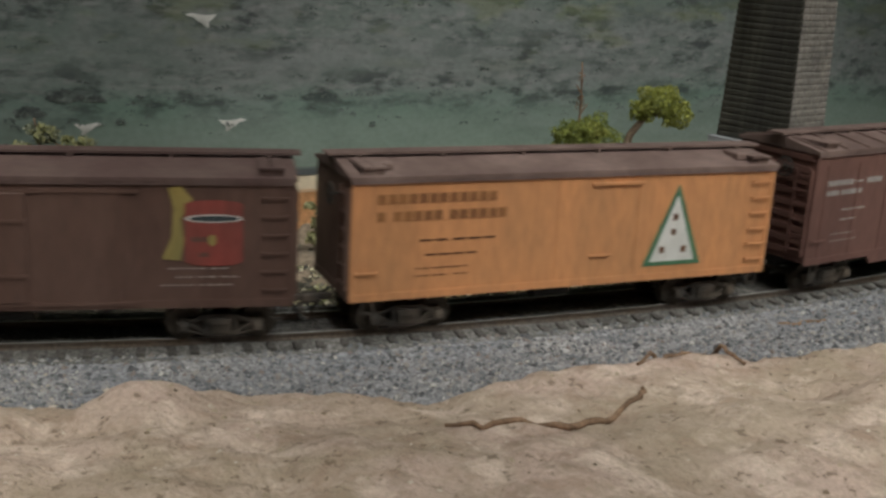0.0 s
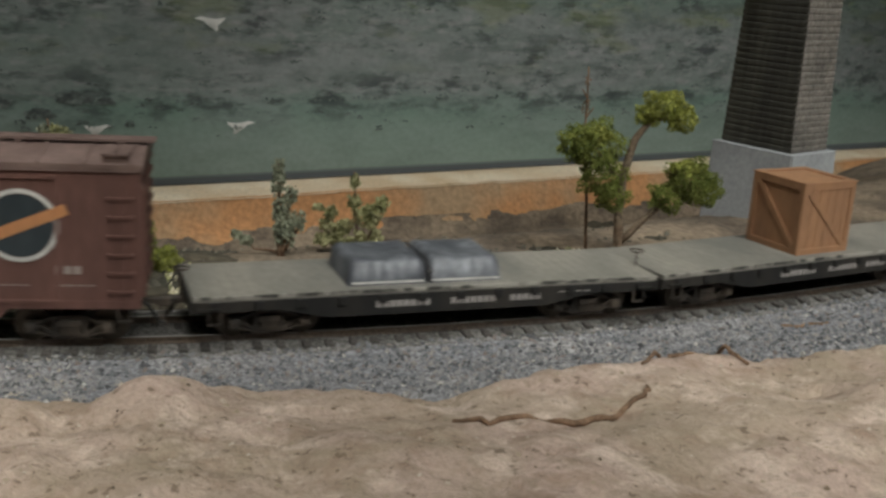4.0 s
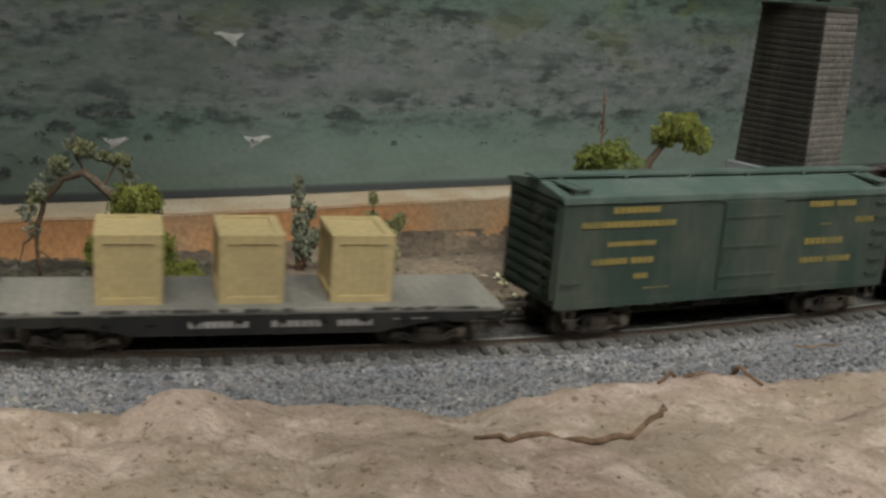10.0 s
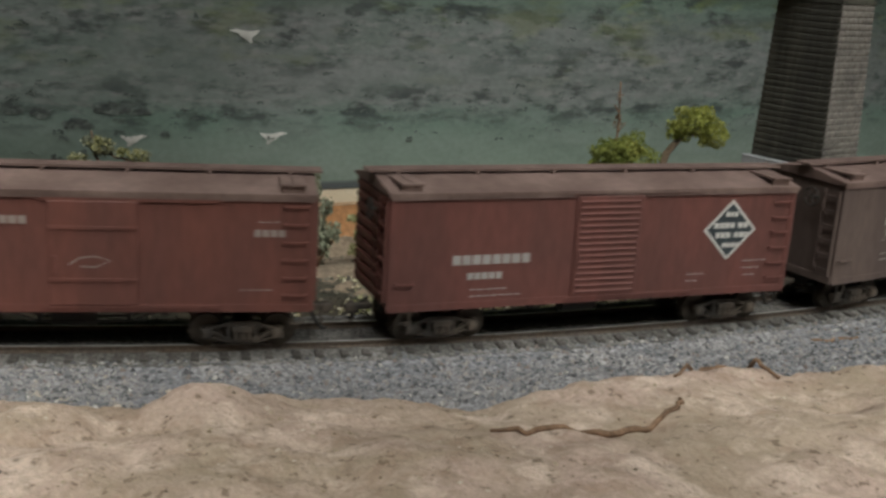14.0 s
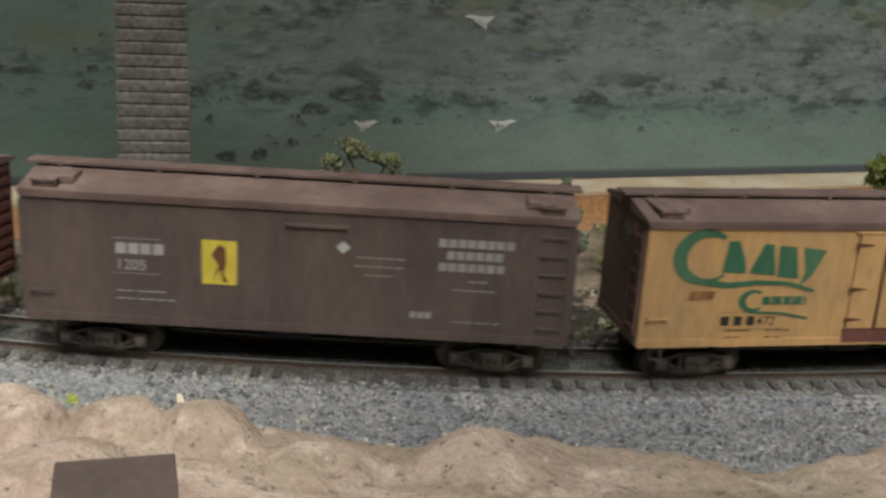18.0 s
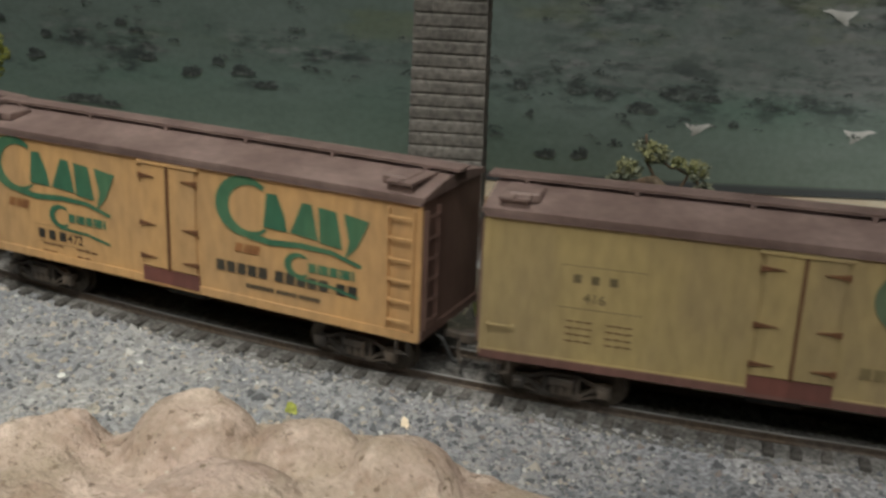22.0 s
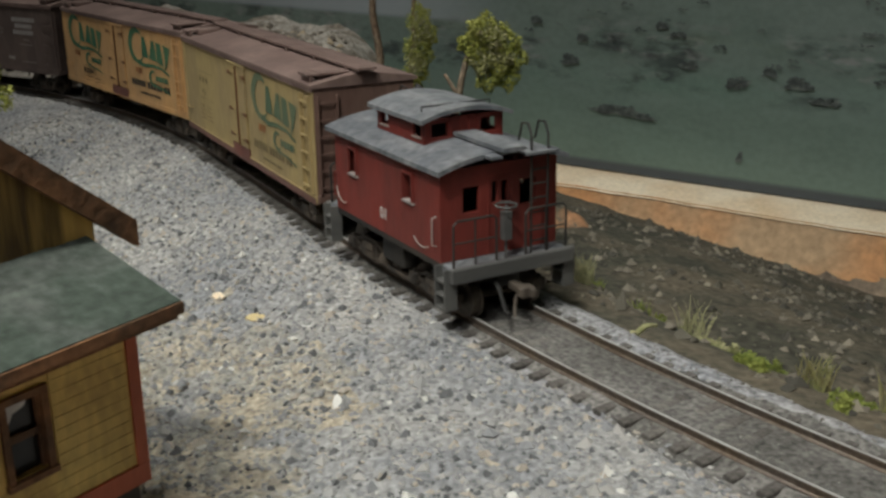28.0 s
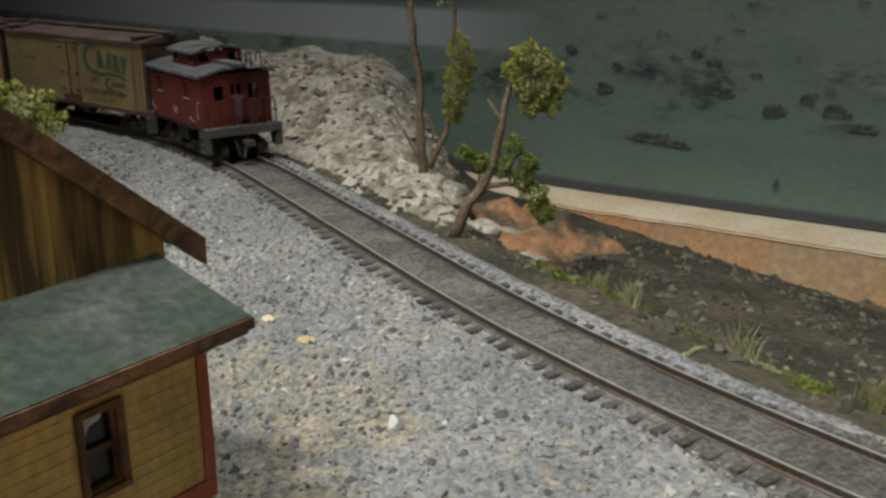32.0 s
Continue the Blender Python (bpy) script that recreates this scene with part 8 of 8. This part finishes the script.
def along_y_strip(x0, x1, y0, y1, z_back, z_front, t):
    bm = bmesh.new()
    return along_x(bm, [(y0, z_back), (y1, z_front), (y1, z_front + t), (y0, z_back + t)], x0, x1)


depot()


def painted_block():
    ob = thing("wooden_block", "dull brown painted wooden block on the plaster ledge", "wooden block")
    part("block", boxes((-9.5, 9.5, -26, 0, 0, 23), bevel=0.5), M["dust"], ob)
    part("top_board", boxes((-9.9, 9.9, -26.4, 0.4, 23, 24.2), bevel=0.3), M["dust"], ob)
    ob.matrix_world = pose(0.2455, -0.9610, 0.0058, 0, 0, 31)


painted_block()


# ---- printed birds and bushes on the backdrop ----
def board_pose(x, z, out=0.0006):
    y = float(board_y(x))
    s = (float(board_y(x + 0.01)) - float(board_y(x - 0.01))) / 0.02
    n = Vector((s, -1, 0)).normalized()
    return pose(x + n.x * out, y + n.y * out, z, 0, 0, math.degrees(math.atan(s)))


def printed(name, outlines, mat, x, z, label="", out=0.0006):
    bm = bmesh.new()
    for k, outline in enumerate(outlines):
        bm.faces.new([bm.verts.new((a, -0.012 * k, b)) for a, b in outline])
    ob = part(name, bm, M[mat], board, label)
    ob.matrix_world = board_pose(x, z, out)
    return ob


for x, z, s, flip in ((0.181, 0.056, 1.0, 1), (0.198, -0.009, 0.95, -1), (0.123, -0.009, 0.85, -1),):
    o = [(-9, 2.2), (-4, 1.0), (-1.5, -1.2), (1, -2.6), (3, -4.2), (4.6, -4.0), (4.0, -1.5), (7.5, 1.4), (8.6, 3.0), (3, 2.2), (-1, 2.6), (-5, 3.4)]
    printed("bird_print", [[(flip * a * s * 1.15, b * s * 1.15) for a, b in o][::flip]], "printlight", x, z, "white flying bird in the print")
rng = random.Random(77)


def blot(w, h, n=14, cx=0.0, cz=0.0):
    a, b, c = rng.uniform(0, 6.28), rng.uniform(0, 6.28), rng.uniform(0, 6.28)
    edge = []
    for k in range(n):
        q = 2 * math.pi * k / n
        r = 0.80 + 0.16 * math.sin(2 * q + a) + 0.14 * math.sin(3 * q + b) + 0.14 * math.sin(6 * q + c)
        edge.append((cx + w / 2 * math.cos(q) * r, cz + h / 2 * math.sin(q) * r * (1.0 if q < math.pi else 0.75)))
    return edge


def clump(w, h, n):
    """Small overlapping marks heaped into the shape of a low bush."""
    marks = []
    for k in range(n):
        f = rng.uniform(-1, 1)
        top = h * 0.42 * (1 - f * f)
        marks.append(blot(w * rng.uniform(0.16, 0.34), h * rng.uniform(0.24, 0.46), 11, f * w * 0.40, rng.uniform(-0.20 * h, top)))
    return marks


for x, z, w, h in ((-0.231, 0.033, 8, 5), (-0.206, 0.025, 7, 6), (-0.165, 0.034, 8, 5), (-0.157, 0.030, 9, 4), (-0.212, 0.013, 12, 7), (-0.151, 0.015, 10, 7), (-0.128, 0.008, 11, 9), (-0.114, 0.015, 7, 6), (-0.101, 0.010, 14, 8), (-0.089, 0.003, 14, 6), (-0.186, -0.012, 29, 9), (-0.172, -0.014, 12, 5),
                   (0.036, 0.011, 8, 9), (0.063, 0.010, 14, 9), (0.077, 0.008, 14, 9), (0.095, 0.001, 18, 9), (0.050, -0.028, 12, 8), (0.067, -0.027, 10, 10), (0.112, 0.010, 24, 10), (0.127, 0.008, 11, 7), (0.155, 0.066, 3, 8), (-0.125, -0.029, 4, 8)):
    printed("bush_halo", [blot(w * 1.15, h * 1.0)], "printsoft", x, z)
    printed("bush_print", clump(w, h, 16 if w > 5 else 6), "print", x, z, out=0.0008)
# smaller brush in loose rows over the heath
for k in range(420):
    x = rng.uniform(0.0, 0.66)
    z = rng.choice((-0.010, -0.004, 0.004, 0.008, 0.014, 0.022, 0.030, 0.040, 0.052, 0.066)) + rng.gauss(0, 0.003) - 0.012 * (x < 0.1) * rng.random()
    w = rng.uniform(3, 11) * (0.75 if z > 0.025 else 1.0)
    printed("brush_print", clump(w, w * rng.uniform(0.3, 0.55), 7), "printsoft" if rng.random() < 0.62 else "print", x, z, out=0.0011)

for k in range(90):
    x = rng.uniform(-0.26, 0.08)
    z = rng.choice((0.012, 0.018, 0.026, 0.034, 0.044, 0.056)) + rng.gauss(0, 0.003)
    w = rng.uniform(4, 11) * (0.8 if z > 0.03 else 1.0)
    printed("brush_print", clump(w, w * rng.uniform(0.3, 0.55), 9), "printsoft" if rng.random() < 0.65 else "print", x, z, out=0.0011)

# ---- ties ----
tie_mesh = shared("tie", lambda: boxes((-1.25, 1.25, -15, 15, -4.0, -1.95), bevel=0.25), M["tie"])
rest = bmesh.new()
rng = random.Random(5)
for k in range(-340, 330):
    u = k * 0.0069
    p, a = track(u)
    a += rng.uniform(-2.5, 2.5)
    if -0.98 < u < 0.62:
        piece("tie", tie_mesh, railway, (p.x + rng.uniform(-0.0003, 0.0003), p.y, rng.uniform(-0.0002, 0.0001)), radians(a))
    else:
        m = pose(p.x, p.y, 0, 0, 0, a)
        v0 = len(rest.verts)
        box(rest, -0.00125, 0.00125, -0.015, 0.015, -0.0040, -0.00195)
        bmesh.ops.transform(rest, matrix=m, verts=list(rest.verts)[v0:])
tagged(part("ties", rest, M["tie"], railway, scale=1), kind="stuff")

# ---- the room round the layout ----
def room():
    def slab(name, label, mat, *b):
        return tagged(part(name, boxes(b), mat, None, scale=1), label, "room", kind="structure")

    slab("floor", "dark painted room floor", M["floorpaint"], -3.2, 2.6, -3.4, 2.2, -1.15, -1.10)
    slab("ceiling", "off-white room ceiling", M["roomwall"], -3.2, 2.6, -3.4, 2.2, 1.40, 1.45)
    slab("wall_south", "plain painted room wall", M["roomwall"], -3.2, 2.6, -3.45, -3.4, -1.10, 1.40)
    slab("wall_north", "plain painted room wall", M["roomwall"], -3.2, 2.6, 2.2, 2.25, -1.10, 1.40)
    slab("wall_west", "plain painted room wall", M["roomwall"], -3.25, -3.2, -3.45, 2.25, -1.10, 1.45)
    slab("wall_east", "plain painted room wall", M["roomwall"], 2.6, 2.65, -3.45, 2.25, -1.10, 1.45)
    t = thing("layout_table", "plywood table that carries the model landscape", "table")
    part("tabletop", boxes((-2.45, 1.6, -1.62, 1.25, -0.125, -0.10)), M["fascia"], t, scale=1)
    for b in ((-2.45, 1.6, -1.62, -1.60, -0.10, -0.004), (-2.45, 1.6, 1.23, 1.25, -0.10, -0.01), (-2.45, -2.43, -1.60, 1.23, -0.10, -0.004), (1.58, 1.6, -1.60, 1.23, -0.10, -0.004)):
        part("edge_board", boxes(b), M["fascia"], t, scale=1)
    for x in (-2.3, -0.4, 1.45):
        for y in (-1.5, 1.1):
            part("leg", boxes((x - 0.03, x + 0.03, y - 0.03, y + 0.03, -1.10, -0.125)), M["fascia"], t, scale=1)
    # Housings and hangers made up for the unseen fill lamps.
    for eye, target, sx, sy, watts, tone in LAMPS:
        lamp = thing("ceiling_fill_lamp", "unseen white box lamp added below the ceiling as fill light", "lamp", "ceiling lamps")
        part("housing", boxes((-sx / 2 - 0.02, sx / 2 + 0.02, -sy / 2 - 0.02, sy / 2 + 0.02, 0.03, 0.08), bevel=0.005), M["roomwall"], lamp, scale=1)
        part("hanger", boxes((-0.01, 0.01, -0.01, 0.01, 0.08, 1.40 - eye[2])), M["girder"], lamp, scale=1)
        lamp.matrix_world = pose(*eye)
    for eye, target, degrees, blend, watts, tone in SPOTS:
        lamp = thing("spotlight", "small black ceiling spotlight on a rod", "lamp", "ceiling spotlights")
        part("can", tube(bmesh.new(), [(0, 0, 0.07), (0, 0, 0.20)], [0.07, 0.05], 16), M["girder"], lamp, scale=1)
        part("rod", tube(bmesh.new(), [(0, 0, 0.20), (0, 0, 1.40 - eye[2])], 0.008, 8), M["girder"], lamp, scale=1)
        lamp.matrix_world = pose(*eye)


room()


motions()
